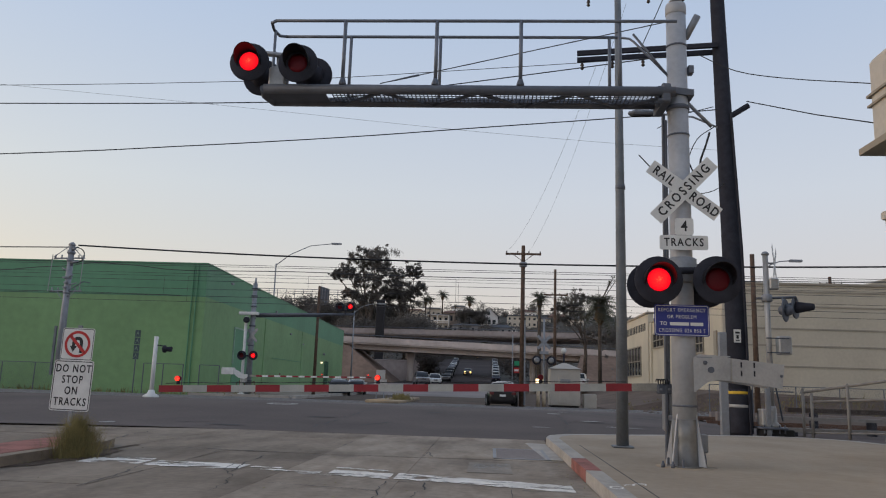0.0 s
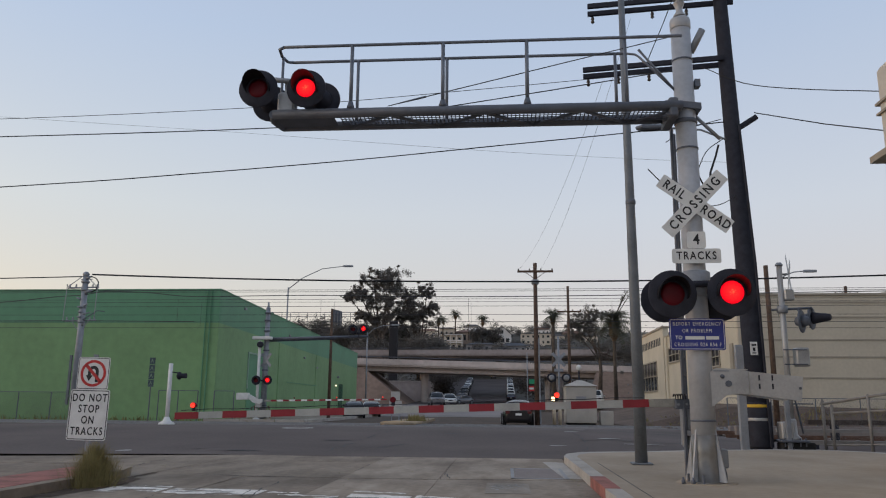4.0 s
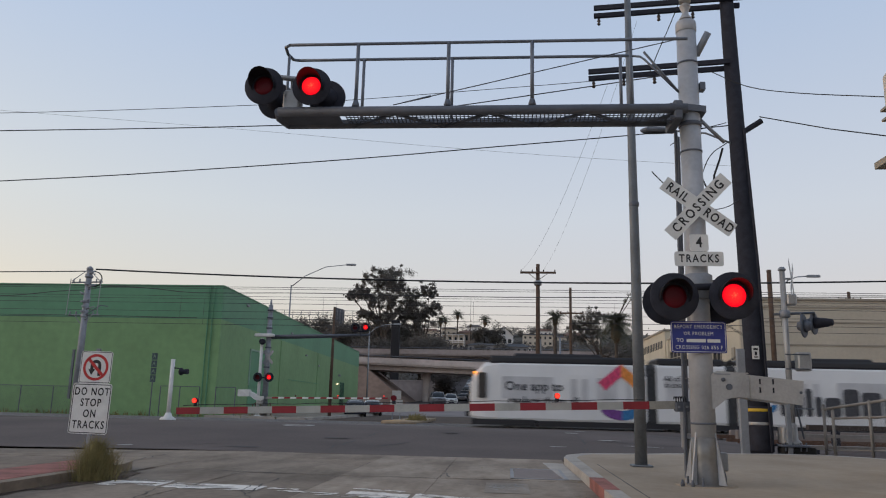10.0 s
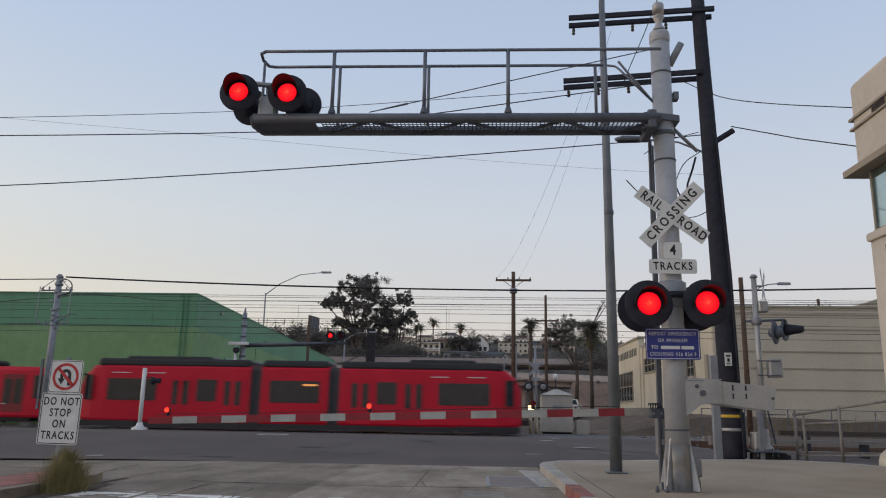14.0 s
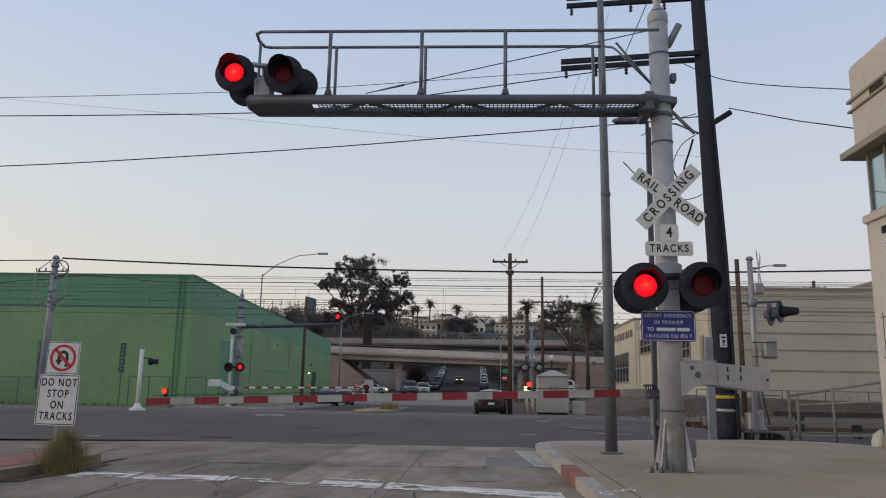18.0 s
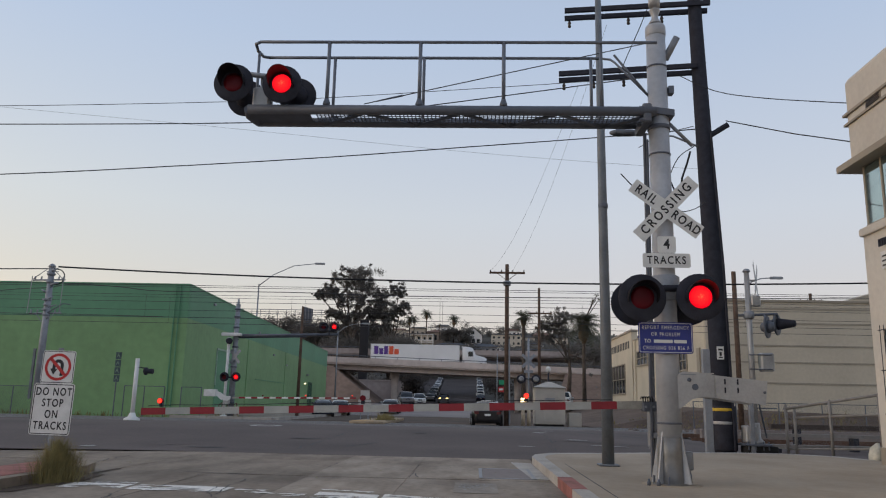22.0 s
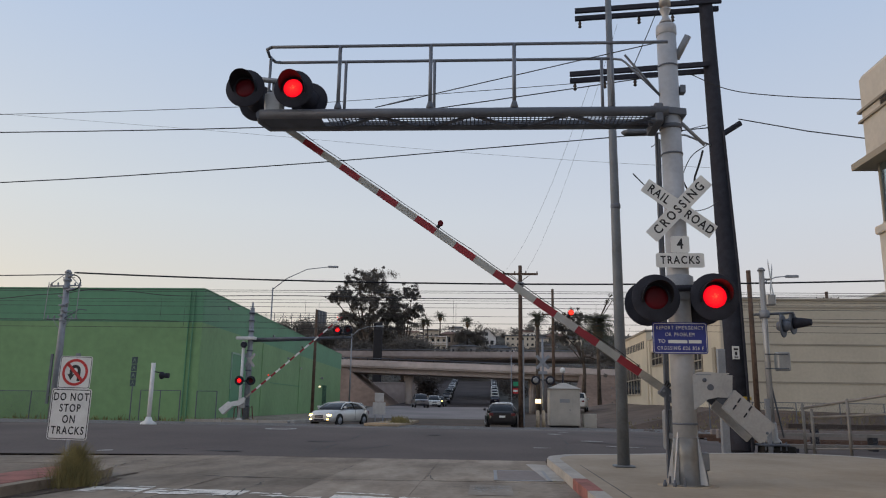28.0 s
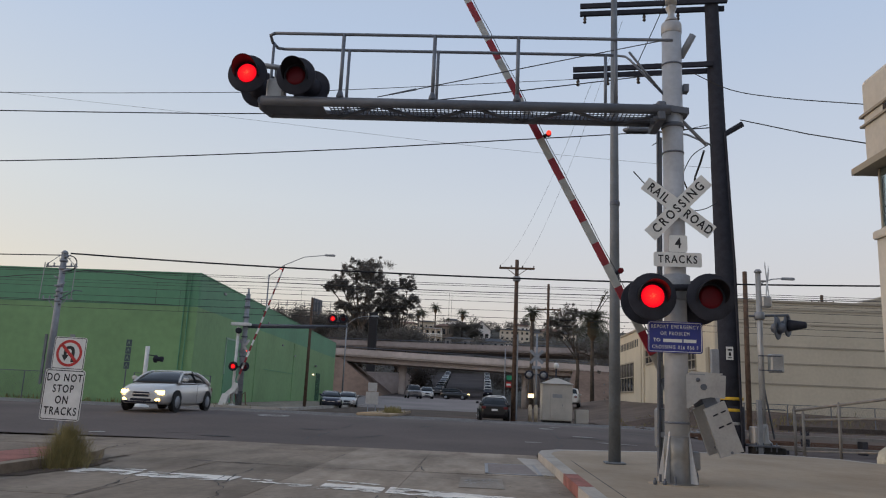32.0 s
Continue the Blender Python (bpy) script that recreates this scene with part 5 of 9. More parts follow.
# counterweight brackets on the far side of the pivot turn with the arm
CPX, CPY, CPZ = 3.17, 11.25, 1.52
weight = thing("gate_counterweight", "grey steel counterweight plates of the crossing gate", "counterweight", pose(CPX, CPY, CPZ))
hub = [(-0.26, -0.34), (-0.04, -0.17), (0.10, -0.14), (0.30, -0.15), (0.32, 0.17), (0.05, 0.21), (-0.16, 0.22), (-0.26, 0.16)]
blade = [(0.28, -0.15), (0.97, -0.235), (1.01, 0.10), (0.28, 0.17)]
for y in (0.0, 0.56):
    bl = part("weight_plate", S().prism(blade, -0.03, 0.03, Matrix.Translation((0, y - 0.03, 0)) @ FACING), SILVER, weight)
    part("weight_arm", S().prism([(-0.08, -0.08), (0.34, -0.09), (0.34, 0.10), (-0.08, 0.08)], -0.012, 0.012, Matrix.Translation((0, y + 0.06, 0)) @ FACING), GALV_DARK, weight, "dark arm of the counterweight")
    if y == 0:
        for x in (0.40, 0.58):
            for z in (-0.03, 0.09):
                part("slot", S().box(x, -0.068, z - 0.045, x + 0.02, -0.058, z + 0.03), BLACK_PAINT, bl)
        part("bolt", S().lathe([(0.02, 0), (0.02, 0.012), (0.008, 0.016)], Matrix.Translation((0.96, -0.06, -0.06)) @ FACING, 8), GALV_DARK, bl)
part("tie_rod", S().tube([(0.9, 0, -0.1), (0.9, 0.56, -0.1)], 0.02, 8), GALV_DARK, weight)
part("tie_rod", S().tube([(0.45, 0, 0.0), (0.45, 0.56, 0.0)], 0.02, 8), GALV_DARK, weight)
part("shaft", S().tube([(0, -0.03, 0), (0, 0.72, 0)], 0.045, 12), GALV_DARK, weight)
mech = thing("gate_mechanism", "grey gate machine clamped to the back of the mast", "gate machine", pose(MX, 11.9, 0.15))
part("machine_case", S().box(-0.14, 0.02, 0.45, 0.15, 0.32, 1.05, bevel=0.03), STEEL_GREY, mech)
part("case_door", S().box(-0.10, 0.0, 0.5, 0.11, 0.018, 1.0, bevel=0.01), STEEL_GREY, mech)
part("shaft", S().tube([(0.18, -0.4, 1.12), (0.18, 0.45, 1.12)], 0.05, 12), GALV_DARK, mech)
part("case_clamp", S().box(-0.12, -0.38, 0.62, 0.12, 0.05, 0.70, bevel=0.01), GALV_DARK, mech)
hub_at = Matrix.Translation((CPX - MX, CPY - 11.9, CPZ - 0.15))
pl = part("support_plate", S().prism(hub, -0.012, 0.012, hub_at @ FACING), SILVER, mech, "flat grey steel plate with a slanted foot")
part("support_plate", S().prism(hub, -0.012, 0.012, hub_at @ Matrix.Translation((0, 0.5, 0)) @ FACING), SILVER, mech)
part("top_flange", S().box(-0.2, 0.0, 0.19, 0.28, 0.5, 0.205, hub_at), SILVER, mech)
part("pivot_bolt", S().lathe([(0.03, 0), (0.03, 0.012), (0.018, 0.014), (0.018, 0.03), (0.008, 0.034)], hub_at @ Matrix.Translation((-0.08, -0.012, 0.10)) @ FACING, 12), GALV_DARK, pl)
part("plate_fold", S().box(-0.2, -0.02, 0.17, 0.02, 0.012, 0.185, hub_at), GALV, pl)
for x, y in ((-0.36, -0.72), (-0.24, -0.78)):
    part("anchor_bolt", S().lathe([(0.028, 0.0), (0.028, 0.05), (0.016, 0.06), (0.014, 0.09)], Matrix.Translation((x, y, 0)), 8), GALV_DARK, mech)
# ---- street lamp pole beside the mast ----
lampost = thing("street_lamp", "tall tapered grey steel street lamp with a long arm", "street lamp", pose(2.49, 14.65, 0.15))
part("base_plate", S().box(-0.19, -0.19, 0, 0.19, 0.19, 0.035, bevel=0.02), POLE_STEEL, lampost)
part("pole", S().tube([(0, 0, 0.03), (0.0, 0, 3), (-0.01, 0, 6), (-0.02, 0, 9.85)], [0.115, 0.098, 0.082, 0.06], 14), POLE_STEEL, lampost)
part("pole_cap", S().lathe([(0.065, 9.84), (0.07, 9.86), (0.05, 9.93)], Matrix.Translation((-0.02, 0, 0)), 12), POLE_STEEL, lampost)
part("arm", S().tube([(-0.02, 0, 9.62), (-0.5, 0, 9.85), (-1.1, 0, 10.1), (-2.0, 0, 10.35), (-2.7, 0, 10.42)], [0.05, 0.045, 0.04, 0.035, 0.03], 10), POLE_STEEL, lampost)
head = part("luminaire", S().hull([(-2.6, -0.1, 10.4), (-2.6, 0.1, 10.4), (-3.3, 0.16, 10.38), (-3.3, -0.16, 10.38), (-2.6, -0.06, 10.5), (-2.6, 0.06, 10.5), (-3.2, 0.1, 10.52), (-3.2, -0.1, 10.52)], [(0, 1, 2, 3), (7, 6, 5, 4), (0, 4, 5, 1), (1, 5, 6, 2), (2, 6, 7, 3), (3, 7, 4, 0)]), POLE_STEEL, lampost)
part("collar", S().lathe([(0.09, 4.9), (0.098, 4.92), (0.098, 4.98), (0.09, 5.0)], None, 12), GALV_DARK, lampost)

# ---- black utility pole ----
PX0, PY0 = 6.77, 21.36
up_pole = thing("utility_pole", "tall dark creosoted utility pole with double wooden crossarms", "utility pole", pose(PX0, PY0, 0.05))
part("pole", S().tube([(0, 0, -0.1), (-0.05, 0, 3.2), (-0.26, 0, 12.7), (-0.30, 0, 15)], [0.285, 0.27, 0.2, 0.18], 14), WOOD_BLACK, up_pole)
for z, xr, tilt in ((11.1, -0.12, -1.0), (13.1, 0.15, 0.0)):
    ASKEW = pose(0, 0, 0, 0, tilt, -6.5)
    for y in (-0.24, 0.24):
        part("crossarm", S().box(-4.15, y - 0.05, z - 0.07, xr, y + 0.05, z + 0.07), WOOD_BLACK, up_pole, at=ASKEW)
    for x in (-4.0, -3.1, -2.2, -1.2):
        part("insulator", S().lathe([(0.03, -0.3), (0.06, -0.27), (0.03, -0.2), (0.06, -0.17), (0.03, -0.08)], ASKEW @ Matrix.Translation((x, 0.24, z - 0.02)), 8), PORCELAIN, up_pole)
part("side_arm", S().tube([(-0.15, 0, 8.9), (0.5, -0.1, 9.3)], 0.085, 6), WOOD_BLACK, up_pole)
part("notice", S().box(-0.2, -0.32, 2.5, -0.02, -0.285, 2.85), SIGN_WHITE, up_pole, "small white pole tag")
for x0, z0, x1, z1 in ((-0.17, 2.74, -0.05, 2.79), (-0.14, 2.60, -0.08, 2.70), (-0.16, 2.54, -0.06, 2.57)):
    part("notice_bar", S().box(x0, -0.325, z0, x1, -0.321, z1), SIGN_BLACK, up_pole)
part("pole_wrap", S().lathe([(0.31, 0.1), (0.315, 0.12), (0.315, 1.25), (0.31, 1.27)], None, 16), BLACK_PAINT, up_pole, "black protective wrap")
for z, mt in ((0.78, SILVER), (1.13, YELLOW), (1.43, YELLOW)):
    part("marker_band", S().lathe([(0.316, z), (0.319, z + 0.01), (0.319, z + 0.07), (0.316, z + 0.08)], Matrix.Translation((-0.01, 0, 0)), 16), mt, up_pole)
part("riser_pipe", S().tube([(0.16, -0.32, 0.1), (0.1, -0.3, 5), (-0.05, -0.25, 9)], 0.035, 6), BLACK_PAINT, up_pole)
guard = thing("guard_post", "tall grey galvanised channel post by the pole", "post", pose(6.0, 20.2, 0.0))
part("post", S().box(-0.1, -0.07, 0, 0.1, 0.07, 2.75, bevel=0.015), GALV, guard)
part("foot", S().box(-0.14, -0.12, 0, 0.14, 0.12, 0.04), GALV_DARK, guard)
guard2 = copy_thing(guard, pose(7.3, 20.8, 0.0) @ pose(0, 0, 0))
for o in (guard2,):
    o.scale = (0.6, 0.7, 0.55)

# ---- no-U-turn and do-not-stop signs on their post ----
sp = thing("sign_post", "no U-turn sign above a do not stop on tracks sign", "road sign", pose(-6.66, 12.05, 0.0, 0, 0, 0))
part("post", S().box(-0.03, 0.0, 0.0, 0.03, 0.05, 1.95), GALV, sp)
LEAN = -0.8
plate = panel("no_u_turn_sign", 0.54, 0.52, SIGN_WHITE, sp, turned(0.0, -0.01, 1.645, LEAN), 0.04, 0.004, "white square sign with red prohibition ring")
part("sign_border", border(0.52, 0.5, 0.035, 0.01), SIGN_BLACK, plate)
sh = S()
n = 36
R0, R1 = 0.215, 0.172
ring = [(r * math.cos(k * 2 * math.pi / n), r * math.sin(k * 2 * math.pi / n), 0.004) for r in (R0, R1) for k in range(n)]
sh.hull(ring, [(k, (k + 1) % n, n + (k + 1) % n, n + k) for k in range(n)])
sh.sheet([(-0.15, 0.115, 0.004), (-0.115, 0.15, 0.004), (0.15, -0.115, 0.004), (0.115, -0.15, 0.004)])
part("red_ring", sh, SIGN_RED, plate)
sh = S()
prev = None
pts = [(0.065, -0.14), (0.065, 0.03)] + [(0.0 + 0.065 * math.cos(radians(a)), 0.03 + 0.065 * math.sin(radians(a))) for a in range(20, 181, 20)] + [(-0.065, -0.03)]
for k, p in enumerate(pts):
    d = Vector(pts[min(k + 1, len(pts) - 1)]) - Vector(pts[max(k - 1, 0)])
    nrm = Vector((-d.y, d.x)).normalized() * 0.026
    cur = ((p[0] + nrm.x, p[1] + nrm.y, 0.002), (p[0] - nrm.x, p[1] - nrm.y, 0.002))
    if prev:
        sh.sheet([prev[0], prev[1], cur[1], cur[0]])
    prev = cur
sh.sheet([(-0.125, -0.03, 0.002), (-0.005, -0.03, 0.002), (-0.065, -0.125, 0.002)])
part("arrow", sh, SIGN_BLACK, plate)
plate = panel("do_not_stop_sign", 0.66, 0.80, SIGN_WHITE, sp, turned(-0.02, -0.012, 0.985, LEAN), 0.04, 0.004, "white do not stop on tracks sign")
part("sign_border", border(0.635, 0.775, 0.035, 0.013), SIGN_BLACK, plate)
for k, words in enumerate(("DO NOT", "STOP", "ON", "TRACKS")):
    lettering(words, 0.172, SIGN_BLACK, plate, pose(0, 0.265 - k * 0.175, 0.0015), wide=0.74, spread=1.22, bold=0.003)
# dry grass at its foot
rnd = random.Random(3)
sh = S()
for k in range(3600):
    a, r = rnd.uniform(0, 6.3), abs(rnd.gauss(0, 0.15))
    x, y = r * math.cos(a) * 1.1, r * math.sin(a) * 1.5
    h = rnd.uniform(0.18, 0.70) * max(0.3, 1 - r * 1.1)
    spread = rnd.gauss(0, 0.085)
    bx, by = x + spread + x * 0.35, y + rnd.uniform(-0.12, 0.12) + y * 0.2
    w = rnd.uniform(0.0014, 0.0034)
    ca, sa = math.cos(a + 1.5), math.sin(a + 1.5)
    mx, my = (x + bx) / 2 - (bx - x) * 0.2, (y + by) / 2 - (by - y) * 0.2
    sh.hull([(x - w * ca, y - w * sa, 0), (x + w * ca, y + w * sa, 0), (mx + w * ca, my + w * sa, h * 0.6), (mx - w * ca, my - w * sa, h * 0.6), (bx, by, h)], [(0, 1, 2, 3), (3, 2, 4)])
whole("grass_tuft", sh, TUFT_GRASS, "dry yellow-green grass tuft at the sign's foot", "grass", pose(-5.93, 11.0, 0.0), kind="stuff")

# ---- the trolley: three cars ----
FACE = 41.5  # the near side of the train
TW = 2.66


def section(x, inset, z0, z1, shoulder=0.22):
    """Cross section of a car body at x, drawn in by inset."""
    y0, y1 = inset, TW - inset
    pts = [(y0 + 0.06, z0), (y0, z0 + 0.12), (y0, 1.2), (y0 + 0.02, 2.4), (y0 + 0.07, z1 - shoulder), (y0 + 0.22, z1 - 0.04), (y0 + 0.5, z1)]
    return [(x, y, z) for y, z in pts] + [(x, TW - y, z) for y, z in reversed(pts)]


def loft(rings):
    sh = S()
    vs = [[sh.bm.verts.new(p) for p in r] for r in rings]
    n = len(rings[0])
    for a, b in zip(vs, vs[1:]):
        for i in range(n):
            f = sh.bm.faces.new((a[i], a[(i + 1) % n], b[(i + 1) % n], b[i]))
            f.smooth = False
    sh.bm.faces.new(vs[0])
    sh.bm.faces.new(vs[-1][::-1])
    return sh


def side_panel(name, x0, x1, z0, z1, mat, parent, y=-0.012, t=0.03, label="", r=0.07):
    """A flush rounded panel on the near side; its twin shows on the far side."""
    prof = []
    r = min(r, (x1 - x0) / 2.2, (z1 - z0) / 2.2)
    for cx, cz, a0 in ((x1 - r, z1 - r, 0), (x0 + r, z1 - r, 90), (x0 + r, z0 + r, 180), (x1 - r, z0 + r, 270)):
        prof += [(cx + r * math.cos(radians(a0 + k * 45)), cz + r * math.sin(radians(a0 + k * 45))) for k in range(3)]
    ob = part(name, S().prism(prof, -t, 0, Matrix.Translation((0, y, 0)) @ FACING), mat, parent, label)
    return ob


def bogie(parent, x):
    b = part("bogie", S().box(x - 1.3, 0.25, 0.3, x + 1.3, TW - 0.25, 0.62, bevel=0.05), TRAIN_BLACK, parent)
    for dx in (-0.9, 0.9):
        part("wheel", S().lathe([(0.33, -0.06), (0.35, -0.02), (0.33, 0.06)], Matrix.Translation((x + dx, 0.55, 0.35)) @ FACING, 16), STEEL_GREY, b)


def pantograph(parent, x, up=True):
    pg = part("pantograph", S().box(x - 0.7, 0.8, 3.72, x + 0.7, TW - 0.8, 3.8), TRAIN_BLACK, parent)
    part("lower_arm", S().tube([(x - 0.6, TW / 2, 3.8), (x + 1.1, TW / 2, 4.7)], 0.04, 6), TRAIN_BLACK, pg)
    part("upper_arm", S().tube([(x + 1.1, TW / 2, 4.7), (x - 0.4, TW / 2, 5.7)], 0.03, 6), TRAIN_BLACK, pg)
    part("collector", S().tube([(x - 0.4, 0.5, 5.66), (x - 0.4, 0.8, 5.72), (x - 0.4, TW - 0.8, 5.72), (x - 0.4, TW - 0.5, 5.66)], 0.03, 6), TRAIN_BLACK, pg)
    for y in (0.75, TW - 0.75):
        part("insulator", S().lathe([(0.07, 3.42), (0.09, 3.5), (0.05, 3.56), (0.09, 3.62), (0.06, 3.7)], Matrix.Translation((x, y, 0)), 8), PORCELAIN, pg)


def coupler(parent, x0, x1):
    part("coupler", S().box(min(x0, x1), TW / 2 - 0.15, 0.55, max(x0, x1), TW / 2 + 0.15, 0.85), TRAIN_BLACK, parent)


def new_car(length, paint, label, wrap):
    """A low-floor car in three sections with sloping ends and a black roof line."""
    car = thing("trolley_car", label, "trolley car", group="train cars")
    z0, z1 = 0.42, 3.56
    a, b, c, d = length * 0.395, length * 0.42, length * 0.572, length * 0.597
    part("front_body", loft([section(0.0, 0.42, 0.6, 2.1, 0.2), section(0.12, 0.3, 0.5, 2.85), section(0.75, 0.1, 0.44, 3.45), section(1.5, 0.0, z0, z1), section(a, 0.0, z0, z1)]), paint, car)
    part("middle_body", loft([section(b, 0.0, z0, z1), section(c, 0.0, z0, z1)]), paint, car)
    part("rear_body", loft([section(d, 0.0, z0, z1), section(length - 1.5, 0.0, z0, z1), section(length - 0.75, 0.1, 0.44, 3.45), section(length - 0.12, 0.3, 0.5, 2.85), section(length, 0.42, 0.6, 2.1, 0.2)]), paint, car)
    for x0, x1 in ((a, b), (c, d)):
        part("bellows", loft([section(x0, 0.1, 0.4, z1 - 0.05), section((x0 + x1) / 2, 0.16, 0.4, z1 - 0.08), section(x1, 0.1, 0.4, z1 - 0.05)]), BELLOWS, car)
    for x0, x1 in ((1.0, a), (b, c), (d, length - 1.0)):
        part("roof_fairing", S().box(x0, 0.12, z1 - 0.14, x1, TW - 0.12, z1 + 0.26, bevel=0.1), TRAIN_BLACK, car)
    # cab side windows lean with the ends
    for s in (0, 1):
        f = (lambda x: length - x) if s else (lambda x: x)
        xs = sorted((f(0.42), f(0.86)))
        side_panel("cab_window", xs[0], xs[1], 1.55, 2.9, GLASS, car, 0.055 - 0.07)
        part("windscreen", S().hull([(f(0.02), 0.5, 1.45), (f(0.02), TW - 0.5, 1.45), (f(0.24), TW - 0.45, 2.75), (f(0.24), 0.45, 2.75), (f(-0.02), 0.5, 1.45), (f(-0.02), TW - 0.5, 1.45), (f(0.1), TW - 0.45, 2.75), (f(0.1), 0.45, 2.75)], [(0, 1, 2, 3), (7, 6, 5, 4), (0, 4, 5, 1), (1, 5, 6, 2), (2, 6, 7, 3), (3, 7, 4, 0)]), GLASS, car)
        part("marker_lamp", S().box(*(sorted((f(0.16), f(0.3)))[0], 0.2, 2.85), *(sorted((f(0.16), f(0.3)))[1], 0.5, 2.97)), glow("amber marker", (1.0, 0.35, 0.05), 2.0) if wrap else GLASS, car)
        part("head_lamp", S().box(*(sorted((f(0.0), f(0.1)))[0], 0.5, 0.85), *(sorted((f(0.0), f(0.1)))[1], 0.75, 1.0)), LENS_TAIL if s else LENS_WHITE, car)
        part("skirt", S().box(*(sorted((f(0.1), f(3.5)))[0], 0.03, 0.16), *(sorted((f(0.1), f(3.5)))[1], TW - 0.03, 0.46)), TRAIN_BLACK, car)
    # windows and doors, mirrored about the middle
    for x0, x1, kind in ((1.7, 4.45, "w"), (5.2, 6.4, "d"), (6.7, 7.8, "w"), (8.1, 9.3, "d")):
        for s in (0, 1):
            u0, u1 = (x0, x1) if not s else (length - x1, length - x0)
            if kind == "w":
                side_panel("window", u0, u1, 1.55, 2.72, MATS["wrapped glass"] if wrap else GLASS, car)
            else:
                dr = side_panel("door", u0, u1, 0.5, 2.85, paint, car, -0.018)
                for q in (0.14, 0.72):
                    side_panel("door_glass", u0 + q, u0 + q + 0.34, 1.35, 2.65, MATS["wrapped glass"] if wrap else GLASS, dr, -0.022)
    side_panel("window", length * 0.44, length * 0.552, 1.55, 2.72, MATS["wrapped glass"] if wrap else GLASS, car)
    part("skirt", S().box(3.6, 0.08, 0.14, length - 3.6, TW - 0.08, 0.5), TRAIN_BLACK, car)
    for x in (2.4, 4.4, length - 4.4, length - 2.4):
        side_panel("side_mark", x - 0.5, x + 0.5, 3.02, 3.06, SIGN_WHITE, car, -0.006) if not wrap else None
    for x in (3.0, length / 2, length - 3.0):
        bogie(car, x)
    pantograph(car, length * 0.62)
    part("roof_box", S().box(length * 0.1, 0.4, z1 + 0.2, length * 0.3, TW - 0.4, z1 + 0.42, bevel=0.08), TRAIN_BLACK, car)
    part("roof_box", S().box(length * 0.75, 0.4, z1 + 0.2, length * 0.9, TW - 0.4, z1 + 0.42, bevel=0.08), TRAIN_BLACK, car)
    coupler(car, -0.3, 0.5)
    coupler(car, length - 0.5, length + 0.5)
    return car


def old_car(length):
    """A boxy high-floor car in two halves, with rows of square windows."""
    car = thing("trolley_car", "red boxy trolley car with square windows and dark roof boxes", "trolley car", group="train cars")
    z0, z1 = 0.52, 3.3
    h = length / 2
    for s in (0, 1):
        f = (lambda x: length - x) if s else (lambda x: x)
        rings = [section(f(0.0), 0.25, 0.65, 3.1), section(f(0.1), 0.12, 0.55, 3.22), section(f(1.1), 0.0, z0, z1), section(f(h - 0.35), 0.0, z0, z1)]
        part("body", loft(rings), TRAIN_RED, car)
        for x0, x1, z_a, z_b, kind in ((0.45, 1.2, 1.55, 2.75, "cab_window"), (3.35, 4.75, 1.7, 2.75, "window"), (4.95, 6.3, 1.7, 2.75, "window"), (6.5, 7.85, 1.7, 2.75, "window"), (9.9, 11.15, 1.7, 2.75, "window")):
            u0, u1 = sorted((f(x0), f(x1)))
            w = side_panel(kind, u0, u1, z_a, z_b + 0.06, GLASS, car, -0.010, 0.06)
            if kind == "window":
                part("window_bar", S().box(u0 + 0.04, -0.02, z_b - 0.22, u1 - 0.04, -0.009, z_b - 0.18), SILVER, w)
        for x0, x1 in ((1.7, 2.95), (8.3, 9.55)):
            u0, u1 = sorted((f(x0), f(x1)))
            dr = side_panel("door", u0, u1, 0.8, 2.85, material("dark red door", (0.20, 0.012, 0.016), 0.5), car, -0.004, 0.05)
            for q in (0.1, 0.68):
                side_panel("door_glass", u0 + q, u0 + q + 0.45, 1.25, 2.6, GLASS, dr, -0.010)
            part("step_light", S().box(u0 - 0.02, -0.03, 1.22, u0 + 0.28, 0.0, 1.27), SIGN_WHITE, dr)
        part("stripe", S().box(min(f(4.3), f(5.6)), -0.02, 1.3, max(f(4.3), f(5.6)), 0.0, 1.38), SIGN_WHITE, car, "pale side marking bar")
        part("roof_box", S().box(min(f(4.0), f(7.8)), 0.4, z1 - 0.02, max(f(4.0), f(7.8)), TW - 0.4, z1 + 0.36, bevel=0.15), TRAIN_BLACK, car)
        part("skirt_box", S().box(min(f(4.0), f(8.6)), 0.2, 0.22, max(f(4.0), f(8.6)), TW - 0.2, 0.66), TRAIN_BLACK, car)
        part("head_sign", S().box(min(f(0.1), f(0.5)), 0.25, 2.95, max(f(0.1), f(0.5)), 0.9, 3.15), GLASS, car)
        part("windscreen", S().hull([(f(-0.02), 0.45, 1.7), (f(-0.02), TW - 0.45, 1.7), (f(0.0), TW - 0.45, 2.9), (f(0.0), 0.45, 2.9), (f(0.06), 0.45, 1.7), (f(0.06), TW - 0.45, 1.7), (f(0.06), TW - 0.45, 2.9), (f(0.06), 0.45, 2.9)], [(0, 1, 2, 3), (7, 6, 5, 4), (0, 4, 5, 1), (1, 5, 6, 2), (2, 6, 7, 3), (3, 7, 4, 0)]), GLASS, car)
        bogie(car, f(2.6))
    part("bellows", loft([section(h - 0.36, 0.06, 0.65, z1 - 0.03), section(h, 0.12, 0.65, z1 - 0.05), section(h + 0.36, 0.06, 0.65, z1 - 0.03)]), TRAIN_RED, car)
    bogie(car, h)
    side_panel("route_sign", 12.42, 13.2, 2.52, 2.7, glow("amber sign", (1.0, 0.33, 0.03), 2.2), car, -0.018)
    pantograph(car, h - 1.6)
    coupler(car, -0.6, 0.4)
    coupler(car, length - 0.4, length + 0.6)
    return car


